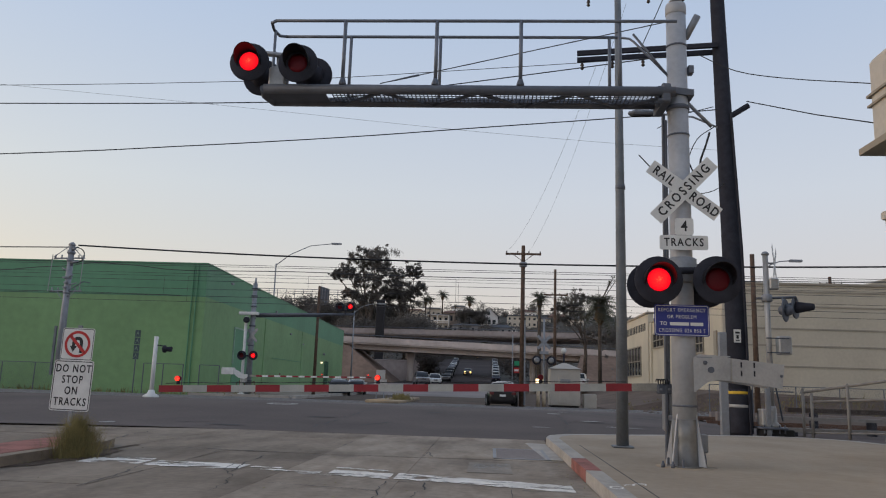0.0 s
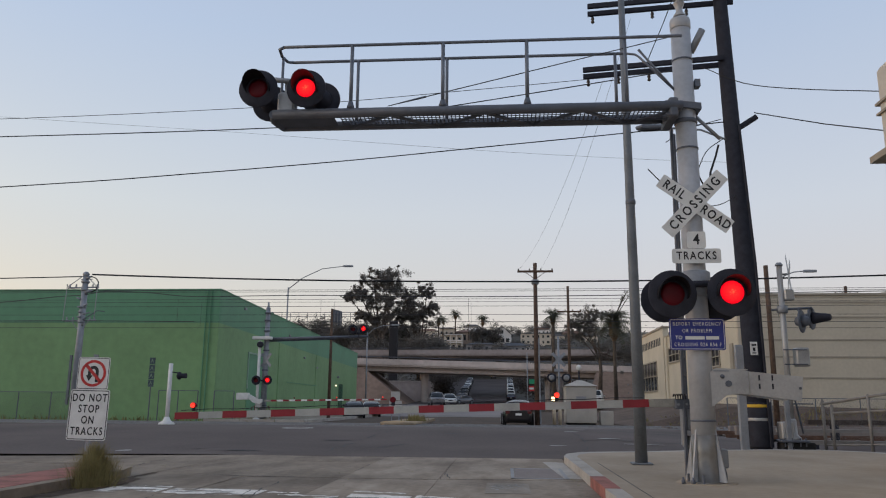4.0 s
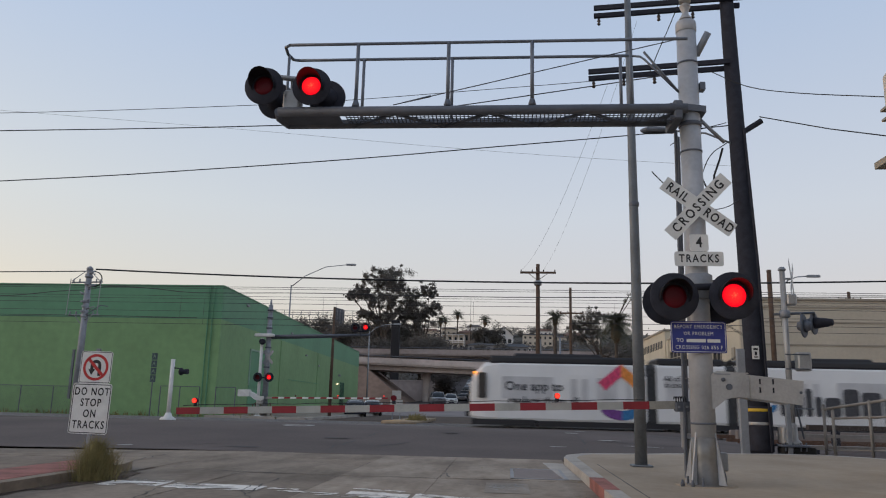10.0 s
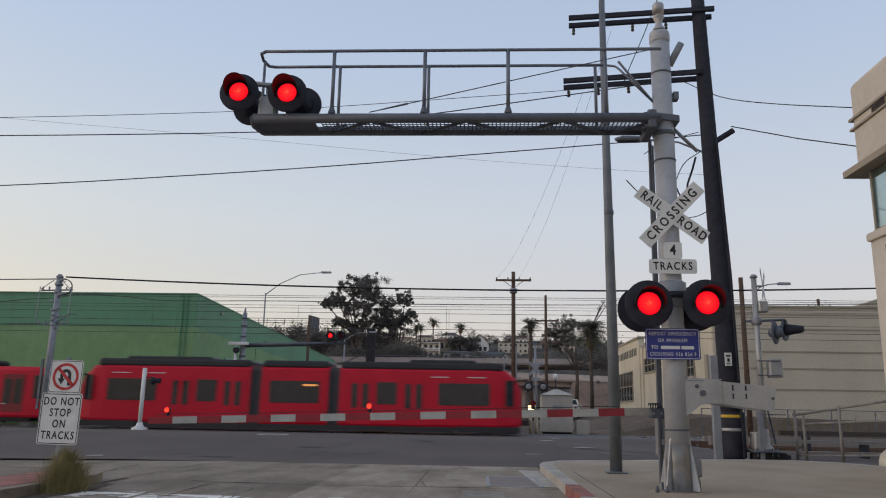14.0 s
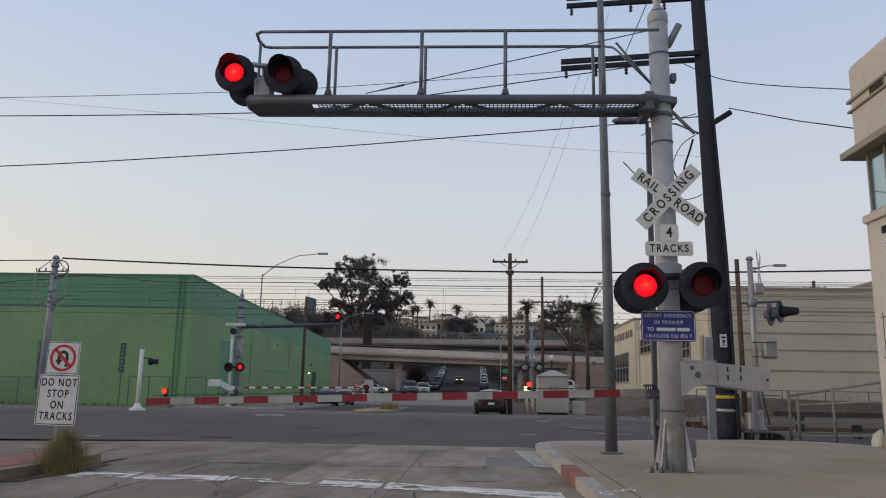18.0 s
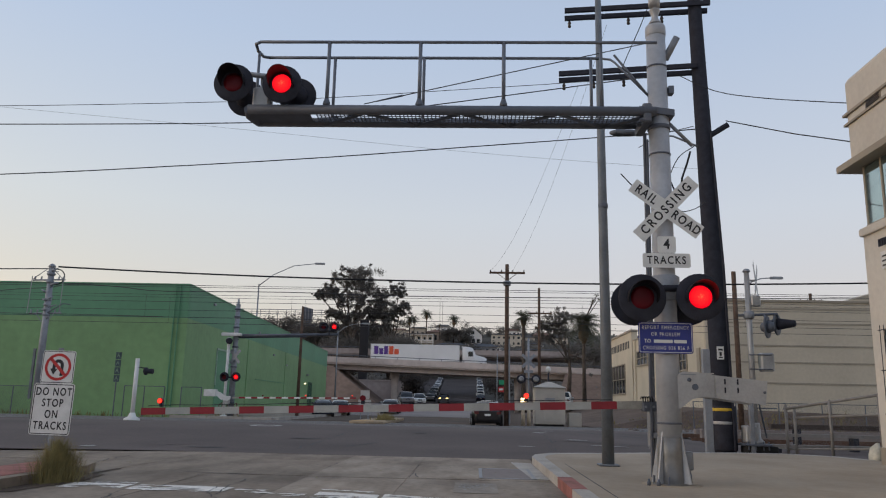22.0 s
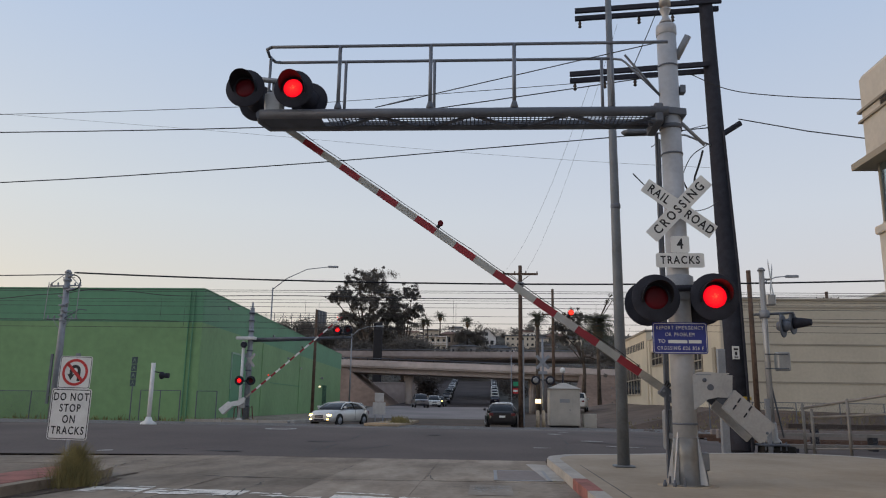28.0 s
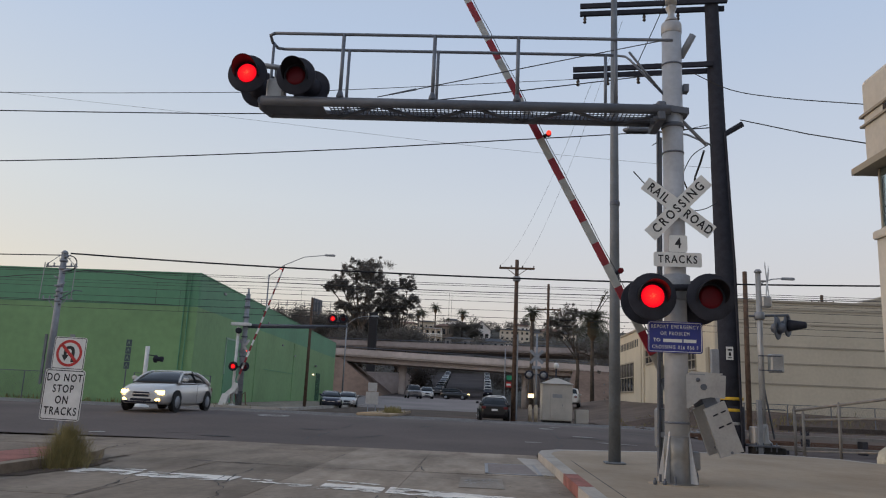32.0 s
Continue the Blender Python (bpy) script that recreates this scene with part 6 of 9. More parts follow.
material("wrapped glass", (0.54, 0.54, 0.55), 0.4, 0, 1.2, 0.12, 0.0)
L1, L2, L3, GAP = 23.45, 23.6, 24.4, 1.3
white_car = new_car(L1, TRAIN_WHITE, "white trolley car wrapped in advertising with black roof", True)
# the advertisement on its side: a round mark in pink, orange, purple and blue, grey words and the name as plain bars
PINK, ORANGE, PURPLE, BLUE, SLATE = (material(n, c, 0.4) for n, c in (("pink print", (0.65, 0.06, 0.16)), ("orange print", (0.75, 0.26, 0.05)), ("purple print", (0.16, 0.05, 0.24)), ("blue print", (0.03, 0.16, 0.36)), ("slate print", (0.045, 0.048, 0.058))))


def ring_mark(x, z, s, parent):
    """A round mark: a chevron roof above, a bowl below, each half in its own colour."""
    def patch(mat, pts):
        part("printed_mark", S().prism([(x + px * s, z + pz * s) for px, pz in pts], 0, 0.004, Matrix.Translation((0, -0.026, 0)) @ FACING), mat, parent)
    patch(PINK, [(-1.05, 0.42), (-0.72, 0.05), (0.0, 0.70), (0.0, 1.28)])
    patch(ORANGE, [(0.0, 0.70), (0.72, 0.05), (1.05, 0.42), (0.0, 1.28)])
    for mat, k in ((PURPLE, -1), (BLUE, 1)):
        outer = [(k * 1.05 * math.sin(radians(a)), -0.55 - 0.72 * math.cos(radians(a))) for a in range(0, 91, 15)]
        inner = [(k * 0.62 * math.sin(radians(a)), -0.55 - 0.28 * math.cos(radians(a))) for a in range(90, -1, -15)]
        patch(mat, outer + inner)


ring_mark(8.0, 2.0, 1.15, white_car)
ring_mark(15.2, 1.92, 0.72, white_car)
for words, x, z in (("One app to", 3.4, 2.2), ("replace them all", 3.9, 1.45)):
    lettering(words, 0.66 if "One" in words else 0.58, SLATE, white_car, Matrix.Translation((x, -0.026, z)) @ FACING, bold=0.015)
for words, x, z in (("All of your work,", 11.6, 2.75), ("in one place.", 11.25, 2.42)):
    lettering(words, 0.4, SLATE, white_car, Matrix.Translation((x, -0.026, z)) @ FACING, bold=0.006)
for x0, x1, za, zb in ((16.1, 17.25, 0.95, 2.25), (17.38, 17.72, 0.95, 2.4), (17.85, 18.2, 0.95, 2.0), (18.32, 19.15, 0.95, 1.95), (19.27, 20.05, 0.95, 2.4), (20.17, 21.15, 0.95, 2.25), (21.27, 22.15, 0.6, 1.95)):
    side_panel("name_bar", x0, x1, za, zb, SLATE, white_car, -0.027, 0.006, r=0.18)
red_car = old_car(L2)
tail_car = new_car(L3, TRAIN_RED, "red low-floor trolley car with black roof", False)

side_panel("route_sign", 12.55, 13.35, 2.45, 2.56, glow("dim amber sign", (1.0, 0.40, 0.12), 0.7), tail_car, -0.018)

# ---- vehicles ----
def car_body(rows):
    """Lower body from rows of x, half width, low z, high z."""
    rings = []
    for x, w, lo, hi in rows:
        k = min(0.12, (hi - lo) * 0.35)
        half = [(x, w - 0.09, lo), (x, w, lo + k), (x, w + 0.02, (lo + hi) / 2), (x, w - 0.03, hi - k * 0.6), (x, w - 0.16, hi)]
        rings.append([(px, -py, pz) for px, py, pz in half] + [(px, py, pz) for px, py, pz in reversed(half)])
    sh = loft(rings)
    for f in sh.bm.faces:
        f.smooth = len(f.verts) == 4
    return sh


def vehicle(kind, paint, label, m, head=False, tail=False, detail=True, name="car"):
    """A passenger car: +x is its front."""
    v = thing(name, label, "car", m)
    if kind == "sedan":
        rows = [(-2.38, 0.62, 0.45, 0.82), (-2.28, 0.78, 0.30, 0.98), (-1.6, 0.88, 0.24, 1.05), (-0.6, 0.90, 0.2, 1.02), (0.5, 0.90, 0.2, 1.0), (1.05, 0.89, 0.22, 0.99), (1.75, 0.86, 0.23, 0.92), (2.15, 0.79, 0.25, 0.83), (2.33, 0.68, 0.28, 0.74), (2.42, 0.5, 0.34, 0.66)]
        base, roof, hw, zr = (-1.78, 1.24), (-0.80, 0.16), (0.82, 0.60), 1.46
    elif kind == "hatch":
        rows = [(-2.1, 0.60, 0.45, 0.92), (-2.0, 0.76, 0.30, 1.02), (-1.3, 0.85, 0.24, 1.03), (-0.4, 0.87, 0.2, 1.0), (0.6, 0.87, 0.2, 0.98), (1.2, 0.86, 0.22, 0.93), (1.8, 0.80, 0.24, 0.80), (2.1, 0.62, 0.32, 0.66)]
        base, roof, hw, zr = (-2.0, 1.25), (-1.35, 0.15), (0.78, 0.56), 1.48
    elif kind == "suv":
        rows = [(-2.2, 0.66, 0.5, 1.0), (-2.1, 0.82, 0.34, 1.08), (-1.4, 0.91, 0.28, 1.1), (-0.4, 0.93, 0.26, 1.08), (0.7, 0.93, 0.26, 1.06), (1.3, 0.91, 0.28, 1.02), (1.9, 0.87, 0.3, 0.92), (2.2, 0.72, 0.36, 0.8)]
        base, roof, hw, zr = (-2.08, 1.25), (-1.7, 0.2), (0.84, 0.64), 1.66
    else:  # pickup or van
        rows = [(-2.5, 0.8, 0.5, 1.12), (-2.4, 0.92, 0.4, 1.16), (-0.6, 0.95, 0.34, 1.16), (0.8, 0.95, 0.34, 1.14), (1.5, 0.93, 0.36, 1.12), (2.3, 0.9, 0.38, 1.02), (2.55, 0.76, 0.44, 0.92)]
        base, roof, hw, zr = ((-2.3, 1.35), (-2.15, 0.6), (0.86, 0.72), 1.95) if kind == "van" else ((-0.9, 1.3), (-0.75, 0.4), (0.86, 0.66), 1.82)
    body = part("body", car_body(rows), paint, v)
    zb = max(r[3] for r in rows) - 0.05
    (b0, b1), (r0, r1), (w0, w1) = base, roof, hw
    # greenhouse: dark glass shell with a bowed roof, painted roof skin and pillars over it
    def top(x):
        if x > r1:
            k = (b1 - x) / (b1 - r1)
        elif x < r0:
            k = (x - b0) / (r0 - b0)
        else:
            k = 1.0
        k = max(0.0, min(1.0, k))
        bow = 0.05 * math.sin(math.pi * max(0.0, min(1.0, (x - r0) / (r1 - r0))))
        return zb + (zr - 0.05 - zb) * math.sin(k * math.pi / 2) ** 0.85 + bow
    xs = [b0 + (b1 - b0) * i / 18 for i in range(19)]
    def ring(x, grow=0.0, low=None):
        z = max(top(x), zb + 0.01) + grow
        w = w0 - (w0 - w1) * (z - zb) / (zr - zb) + grow
        base = zb - 0.04 if low is None else max(zb - 0.04, z - low)
        wb = w0 - (w0 - w1) * (base - zb) / (zr - zb) + grow
        h = z - base
        half = [(-wb, base), (-(w + (wb - w) * 0.35), base + h * 0.62), (-w * 0.97, base + h * 0.9), (-w * 0.72, z), (0, z + 0.012)]
        return [(x, y, q) for y, q in half] + [(x, -y, q) for y, q in reversed(half[:-1])]
    shell = loft([ring(x) for x in xs])
    for f in shell.bm.faces:
        f.smooth = len(f.verts) == 4
    part("glasshouse", shell, GLASS, v)
    skin = loft([ring(x, 0.012, 0.10) for x in [r0 - 0.14 + (r1 - r0 + 0.22) * i / 8 for i in range(9)]])
    for f in skin.bm.faces:
        f.smooth = len(f.verts) == 4
    part("roof", skin, paint, v)
    def on_side(x, s, k):  # k: 0 at the belt, 1 at the roof edge
        z = zb + (top(x) - zb) * k
        return Vector((x, s * (w0 - (w0 - w1) * (z - zb) / (zr - zb) + 0.004), z))
    for s in (-1, 1):
        part("front_pillar", S().tube([on_side(b1 - (b1 - r1 + 0.05) * i / 6, s, 0.97) for i in range(7)], 0.035, 6), paint, v)
        part("rear_pillar", S().tube([on_side(b0 + (r0 + 0.05 - b0) * i / 6, s, 0.95) + Vector((0.05, 0, -0.02)) for i in range(7)], [0.10, 0.10, 0.09, 0.08, 0.07, 0.06, 0.05], 8), paint, v)
        mid = r0 + (r1 - r0) * 0.42
        part("door_pillar", S().tube([on_side(mid - 0.06, s, 0.0), on_side(mid, s, 0.55), on_side(mid + 0.02, s, 0.95)], 0.035, 6), RUBBER, v)
        part("belt_trim", S().tube([on_side(b0 + 0.25, s, 0.0), on_side(b1 - 0.1, s, 0.0)], 0.016, 6), CHROME, v)
        wheel_x = (rows[0][0] + 0.88, rows[-1][0] - 0.93)
        for x in wheel_x:
            w = part("wheel", S().lathe([(0.30, -0.11), (0.33, -0.08), (0.33, 0.08), (0.30, 0.11)], Matrix.Translation((x, s * 0.82, 0.33)) @ FACING, 18), RUBBER, v)
            if detail:
                part("rim", S().lathe([(0.22, -0.02), (0.215, 0.0), (0.08, 0.012), (0.03, 0.03)], Matrix.Translation((x, s * 0.935, 0.33)) @ pose(0, 0, 0, 90 * s * -1 + (0 if s < 0 else 0), 0, 0), 14), GALV, w)
            part("wheel_arch", S().lathe([(0.39, -0.03), (0.39, 0.03)], Matrix.Translation((x, s * 0.9, 0.36)) @ FACING, 18), RUBBER, v)
        xf, xb = rows[-1][0], rows[0][0]
        hz = rows[-2][3] - 0.06
        part("headlight", S().box(xf - 0.28, min(s * 0.44, s * 0.74), hz - 0.11, xf - 0.04, max(s * 0.44, s * 0.74), hz + 0.03, bevel=0.03), LENS_YELLOW if head else CHROME, v)
        part("taillight", S().box(xb - 0.01, min(s * 0.52, s * 0.78), rows[1][3] - 0.26, xb + 0.16, max(s * 0.52, s * 0.78), rows[1][3] - 0.1, bevel=0.02), LENS_TAIL if tail else TAIL_OFF, v)
        if detail:
            part("mirror", S().box(b1 - 0.35, min(s * 0.86, s * 1.03), zb + 0.06, b1 - 0.2, max(s * 0.86, s * 1.03), zb + 0.2, bevel=0.03), paint, v)
            if head:
                part("fog_lamp", S().box(xf - 0.16, min(s * 0.5, s * 0.64), 0.36, xf - 0.02, max(s * 0.5, s * 0.64), 0.44), LENS_YELLOW, v)
            part("door_line", S().box(-0.35, s * 0.925 - 0.004, 0.34, -0.335, s * 0.925 + 0.004, zb), RUBBER, v)
    if detail:
        gr = part("grille", S().box(xf - 0.12, -0.30, rows[-1][3] - 0.17, xf + 0.012, 0.30, rows[-1][3] - 0.01, bevel=0.02), BLACK_PAINT, v)
        part("grille_bar", S().box(xf - 0.02, -0.31, rows[-1][3] - 0.10, xf + 0.022, 0.31, rows[-1][3] - 0.07, bevel=0.008), CHROME, gr)
        part("lower_intake", S().box(xf - 0.14, -0.38, rows[-1][2] - 0.0, xf + 0.004, 0.38, rows[-1][2] + 0.09, bevel=0.02), BLACK_PAINT, v)
        part("wiper_cowl", S().box(b1 - 0.08, -0.6, zb - 0.06, b1 + 0.06, 0.6, zb - 0.02, bevel=0.01), RUBBER, v)
        part("bumper", S().box(xf - 0.3, -0.6, 0.27, xf - 0.02, 0.6, 0.36, bevel=0.03), BLACK_PAINT, v)
    part("number_plate", S().box(xb - 0.02, -0.18, 0.66, xb + 0.02, 0.18, 0.78), SIGN_WHITE, v)
    if kind == "pickup":
        part("bed", S().box(-2.35, -0.78, 1.05, -0.95, 0.78, 1.18), RUBBER, v)
    return v


def paintwork(name, c, rough=0.28):
    return material(name, c, rough, 0.25, 1.0, 0.06, 0.0, coat=0.6)


P_SILVER, P_BLACK, P_NAVY = paintwork("silver car paint", (0.60, 0.59, 0.57)), paintwork("black car paint", (0.012, 0.012, 0.014)), paintwork("navy car paint", (0.015, 0.018, 0.04))
P_WHITE, P_GREY = paintwork("white car paint", (0.62, 0.62, 0.6)), paintwork("grey car paint", (0.13, 0.13, 0.14))
TAIL_OFF = material("unlit tail lamp", (0.10, 0.008, 0.010), 0.3)
silver_car = vehicle("sedan", P_SILVER, "silver sedan with lit headlights driving over the crossing", pose(-24, 90, 0.5), head=True)
waiting_car = vehicle("suv", P_BLACK, "black car with lit headlights coming down the hill street", pose(-5, 200, 4), head=True)
hill_car = vehicle("sedan", P_GREY, "grey sedan with lit headlights leaving the hill street", pose(-5, 178, 3.4), head=True)
vehicle("hatch", P_BLACK, "black hatchback stopped beyond the tracks, seen from behind", pose(0.74, 48.0, -0.09, 0, 0, 92))
vehicle("sedan", P_NAVY, "dark blue sedan parked beside the green warehouse", pose(-13.2, 67.5, -0.1, 0, 0, -78))
vehicle("sedan", P_WHITE, "white sedan parked behind a dark blue one", pose(-12.9, 74.5, -0.1, 0, 0, -82))
vehicle("sedan", P_SILVER, "silver car parked along the kerb behind the hatchback", pose(0.98, 56, -0.1, 0, 0, 91))
vehicle("suv", P_WHITE, "pale car parked along the kerb", pose(1.2, 66, -0.1, 0, 0, 91))
vehicle("pickup", P_WHITE, "white pickup truck parked behind the equipment hut", pose(8.9, 78, 0.85, 0, 0, 80))
vehicle("pickup", P_GREY, "grey pickup truck parked by the freeway column", pose(-9.2, 104, 0.92, 0, 0, -78))
vehicle("suv", P_WHITE, "pale parked car behind the pickup", pose(-7.9, 111, 0.98, 0, 0, -82))
# a line of parked cars climbs both sides of the hill street
rnd = random.Random(11)
for k in range(9):
    y = 150 + k * 13
    z = 1.7 + 8.7 * (y - 152) / 133
    p = rnd.choice((P_BLACK, P_GREY, P_SILVER, P_NAVY, P_WHITE))
    tagged(vehicle(rnd.choice(("sedan", "suv")), p, "parked car on the hill street", pose(-8.4 - 0.026 * (y - 150), y, z, 0, -3.7, -90), detail=False), group="parked cars on the hill")
    p = rnd.choice((P_BLACK, P_GREY, P_SILVER, P_NAVY, P_WHITE))
    tagged(vehicle(rnd.choice(("sedan", "suv")), p, "parked car on the hill street", pose(1.3 + 0.004 * (y - 150), y + 5, z + 0.3, 0, -3.7, 90), detail=False), group="parked cars on the hill")
# cars that pass on the upper deck
deck_car = vehicle("sedan", P_SILVER, "pale car passing on the freeway", pose(-200, 169, 11.5), detail=False)
deck_car2 = vehicle("sedan", P_WHITE, "white car passing on the freeway", pose(-200, 169, 11.5), detail=False)
deck_car3 = vehicle("sedan", P_SILVER, "silver car passing on the freeway ramp", pose(-200, 169, 11.5), detail=False)

# freight truck on the lower viaduct
truck = thing("freight_truck", "white semi-trailer truck driving on the freeway ramp", "truck", pose(-120, 142, 8.6))
part("trailer_box", S().box(-16.4, -1.28, 1.15, 0, 1.28, 4.1, bevel=0.03), TRAIN_WHITE, truck)
part("trailer_skirt", S().box(-13.5, -1.2, 0.5, -4.5, 1.2, 1.15), TRAIN_WHITE, truck)
sh = S()
for x0, x1, za, zb in ((-15.8, -15.0, 2.2, 3.7), (-14.85, -14.1, 2.2, 3.3), (-13.95, -13.2, 2.2, 3.7)):
    part("logo_block", S().box(x0, -1.30, za, x1, -1.281, zb), material("violet print", (0.09, 0.03, 0.24), 0.5), truck)
for x0, x1, za, zb in ((-13.05, -12.2, 2.2, 3.7), (-12.05, -11.2, 2.2, 3.2)):
    part("logo_block", S().box(x0, -1.30, za, x1, -1.281, zb), material("orange-red print", (0.70, 0.10, 0.04), 0.5), truck)
part("cab", car_body([(0.5, 1.0, 0.6, 3.9), (1.2, 1.2, 0.5, 3.9), (2.4, 1.2, 0.5, 3.7), (3.0, 1.15, 0.5, 2.4), (4.6, 1.05, 0.5, 2.0), (5.0, 0.9, 0.5, 1.7)]), TRAIN_WHITE, truck)
part("cab_window", S().box(1.6, -1.24, 2.1, 2.5, -1.19, 3.0, bevel=0.02), GLASS, truck)
part("windscreen", S().hull([(3.05, -1.0, 2.35), (3.05, 1.0, 2.35), (2.5, 1.0, 3.3), (2.5, -1.0, 3.3), (3.0, -1.0, 2.3), (3.0, 1.0, 2.3), (2.4, 1.0, 3.3), (2.4, -1.0, 3.3)], [(0, 1, 2, 3), (7, 6, 5, 4), (0, 4, 5, 1), (1, 5, 6, 2), (2, 6, 7, 3), (3, 7, 4, 0)]), GLASS, truck)
for x in (-15, -13.8, -0.5, 0.8, 4.0):
    for y in (-1.05, 1.05):
        part("wheel", S().lathe([(0.46, -0.15), (0.5, -0.1), (0.5, 0.1), (0.46, 0.15)], Matrix.Translation((x, y, 0.5)) @ FACING, 16), RUBBER, truck)

# ---- the far side of the crossing ----
FX, FY = -16.2, 50.0
far = thing("crossing_signal", "far railroad crossing signal with cantilever, flashers and white post", "crossing signal", pose(FX, FY, 0.0))
part("mast", S().tube([(0.35, 0, 0.0), (0.35, 0, 7.4)], [0.2, 0.15], 14), GALV, far)
part("mast_top", S().lathe([(0.15, 7.38), (0.17, 7.42), (0.08, 7.5), (0.06, 7.8), (0.03, 7.85)], Matrix.Translation((0.35, 0, 0)), 10), GALV, far)
for z in (1.0, 3.3, 4.6, 5.9, 6.6, 7.1):
    part("band", S().lathe([(0.19, z - 0.05), (0.225, z - 0.04), (0.225, z + 0.04), (0.19, z + 0.05)], Matrix.Translation((0.35, 0, 0)), 14), GALV_DARK, far)
part("white_post", S().tube([(0.0, -0.3, 0.1), (0.0, -0.3, 5.2)], 0.10, 12), SIGN_WHITE, far, "white painted post")
part("post_foot", S().lathe([(0.32, 0.0), (0.32, 0.08), (0.14, 0.2)], Matrix.Translation((0, -0.3, 0)), 14), SIGN_WHITE, far)
part("post_head", S().box(-0.5, -0.5, 5.3, 0.8, -0.1, 5.5, bevel=0.04), SIGN_WHITE, far)
part("head_lamp", S().lathe([(0.14, -0.3), (0.2, -0.1), (0.2, 0.1), (0.14, 0.18)], Matrix.Translation((0.1, -0.55, 4.95)) @ FACING, 14), BLACK_PAINT, far)
part("cantilever", S().tube([(0.35, 0, 5.35), (7.2, 0, 5.55)], [0.11, 0.08], 10), GALV_DARK, far)
part("cantilever_rail", S().tube([(0.35, 0.3, 5.25), (5.0, 0.3, 5.4)], [0.06, 0.05], 8), GALV_DARK, far)
for k in range(5):
    part("climbing_step", S().tube([(0.1, -0.1, 1.5 + k * 0.9), (0.6, -0.1, 1.5 + k * 0.9)], 0.03, 6), GALV, far)
flasher(far, -0.05, -0.55, 2.62, 1, 1, 0.30)
flasher(far, 0.72, -0.55, 2.63, 0, 1, 0.30)
flasher(far, 6.25, -0.35, 6.0, 1, 1, 0.30)
flasher(far, 6.95, -0.35, 6.02, 0, 1, 0.30)
part("lamp_bar", S().tube([(0.0, -0.4, 2.6), (0.72, -0.4, 2.6)], 0.05, 8), BLACK_PAINT, far)
part("lamp_bar", S().tube([(6.2, -0.2, 5.75), (7.0, -0.2, 5.75)], 0.04, 8), BLACK_PAINT, far)
part("lamp_stub", S().tube([(6.6, -0.1, 5.5), (6.6, -0.2, 6.0)], 0.04, 8), GALV_DARK, far)
for lean in (-45, 45):
    panel("crossbuck_blade", 1.2, 0.2, GALV, far, turned(0.5, -0.36 + (0.01 if lean > 0 else 0), 3.95, lean, -28), 0.01, label="faded grey crossbuck blade")
part("gate_machine", S().box(0.05, -0.62, 0.85, 0.38, -0.3, 1.35, bevel=0.04), SILVER, far)
part("foundation", S().box(-0.7, -1.0, 0.0, 2.6, 0.8, 0.12, bevel=0.05), CONCRETE_EDGE, far)
far_arm = gate_arm(8.45, 0.12, 0.09, 0.40, 1, 0.6, lamps=((8.2, None), (5.2, 0), (2.4, 1)), clock=1, white=ARM_BRIGHT)
part("weight_block", S().box(-1.42, -0.2, 0.08, -0.62, 0.2, 0.52, bevel=0.03), SIGN_WHITE, far_arm, "white counterweight block")
part("weight_link", S().prism([(-0.66, 0.16), (-0.3, -0.12), (0.1, -0.2), (0.28, -0.08), (0.28, 0.1), (-0.05, 0.12), (-0.35, 0.3), (-0.66, 0.44)], -0.1, 0.1, FACING), SIGN_WHITE, far_arm)
FPX, FPY, FPZ = -16.0, 49.35, 1.3

# white post with a walking signal, before the tracks
wp = thing("signal_post", "white post with a small black signal head on a pale foot", "signal post", pose(-17.75, 39.75, 0))
part("post", S().tube([(0, 0, 0), (0, 0, 3.2)], 0.11, 12), SIGN_WHITE, wp)
part("foot", S().lathe([(0.42, 0), (0.4, 0.1), (0.2, 0.22), (0.14, 0.4)], None, 14), SIGN_WHITE, wp)
part("signal_head", S().lathe([(0.10, -0.12), (0.2, -0.05), (0.2, 0.05), (0.12, 0.1), (0.14, 0.38)], Matrix.Translation((0.5, 0, 2.55)) @ pose(0, 0, 0, 0, 90, 0), 12), BLACK_PAINT, wp)
part("bracket", S().tube([(0.0, 0, 2.75), (0.5, 0, 2.7)], 0.035, 6), BLACK_PAINT, wp)

# wire-span pole behind the road sign
cp = thing("overhead_wire_pole", "grey steel overhead line pole with insulators and fittings", "utility pole", pose(-22.85, 39.5, 0))
part("pole", S().tube([(0, 0, 0), (0, 0, 8.0)], [0.2, 0.15], 12), GALV, cp)
for z in (7.25, 5.45):
    part("crossarm", S().tube([(-0.95, 0, z), (0.8, 0, z + 0.05)], 0.045, 6), GALV, cp)
    for x in (-0.85, -0.5, 0.45, 0.7):
        part("insulator", S().lathe([(0.025, 0), (0.055, 0.04), (0.03, 0.1), (0.055, 0.14), (0.02, 0.2)], Matrix.Translation((x, 0, z + 0.02)), 8), GALV, cp)
part("head_frame", S().lathe([(0.17, 7.5), (0.22, 7.55), (0.22, 7.62), (0.15, 7.7), (0.15, 7.95), (0.2, 8.0), (0.12, 8.12), (0.05, 8.16)], None, 10), GALV, cp)
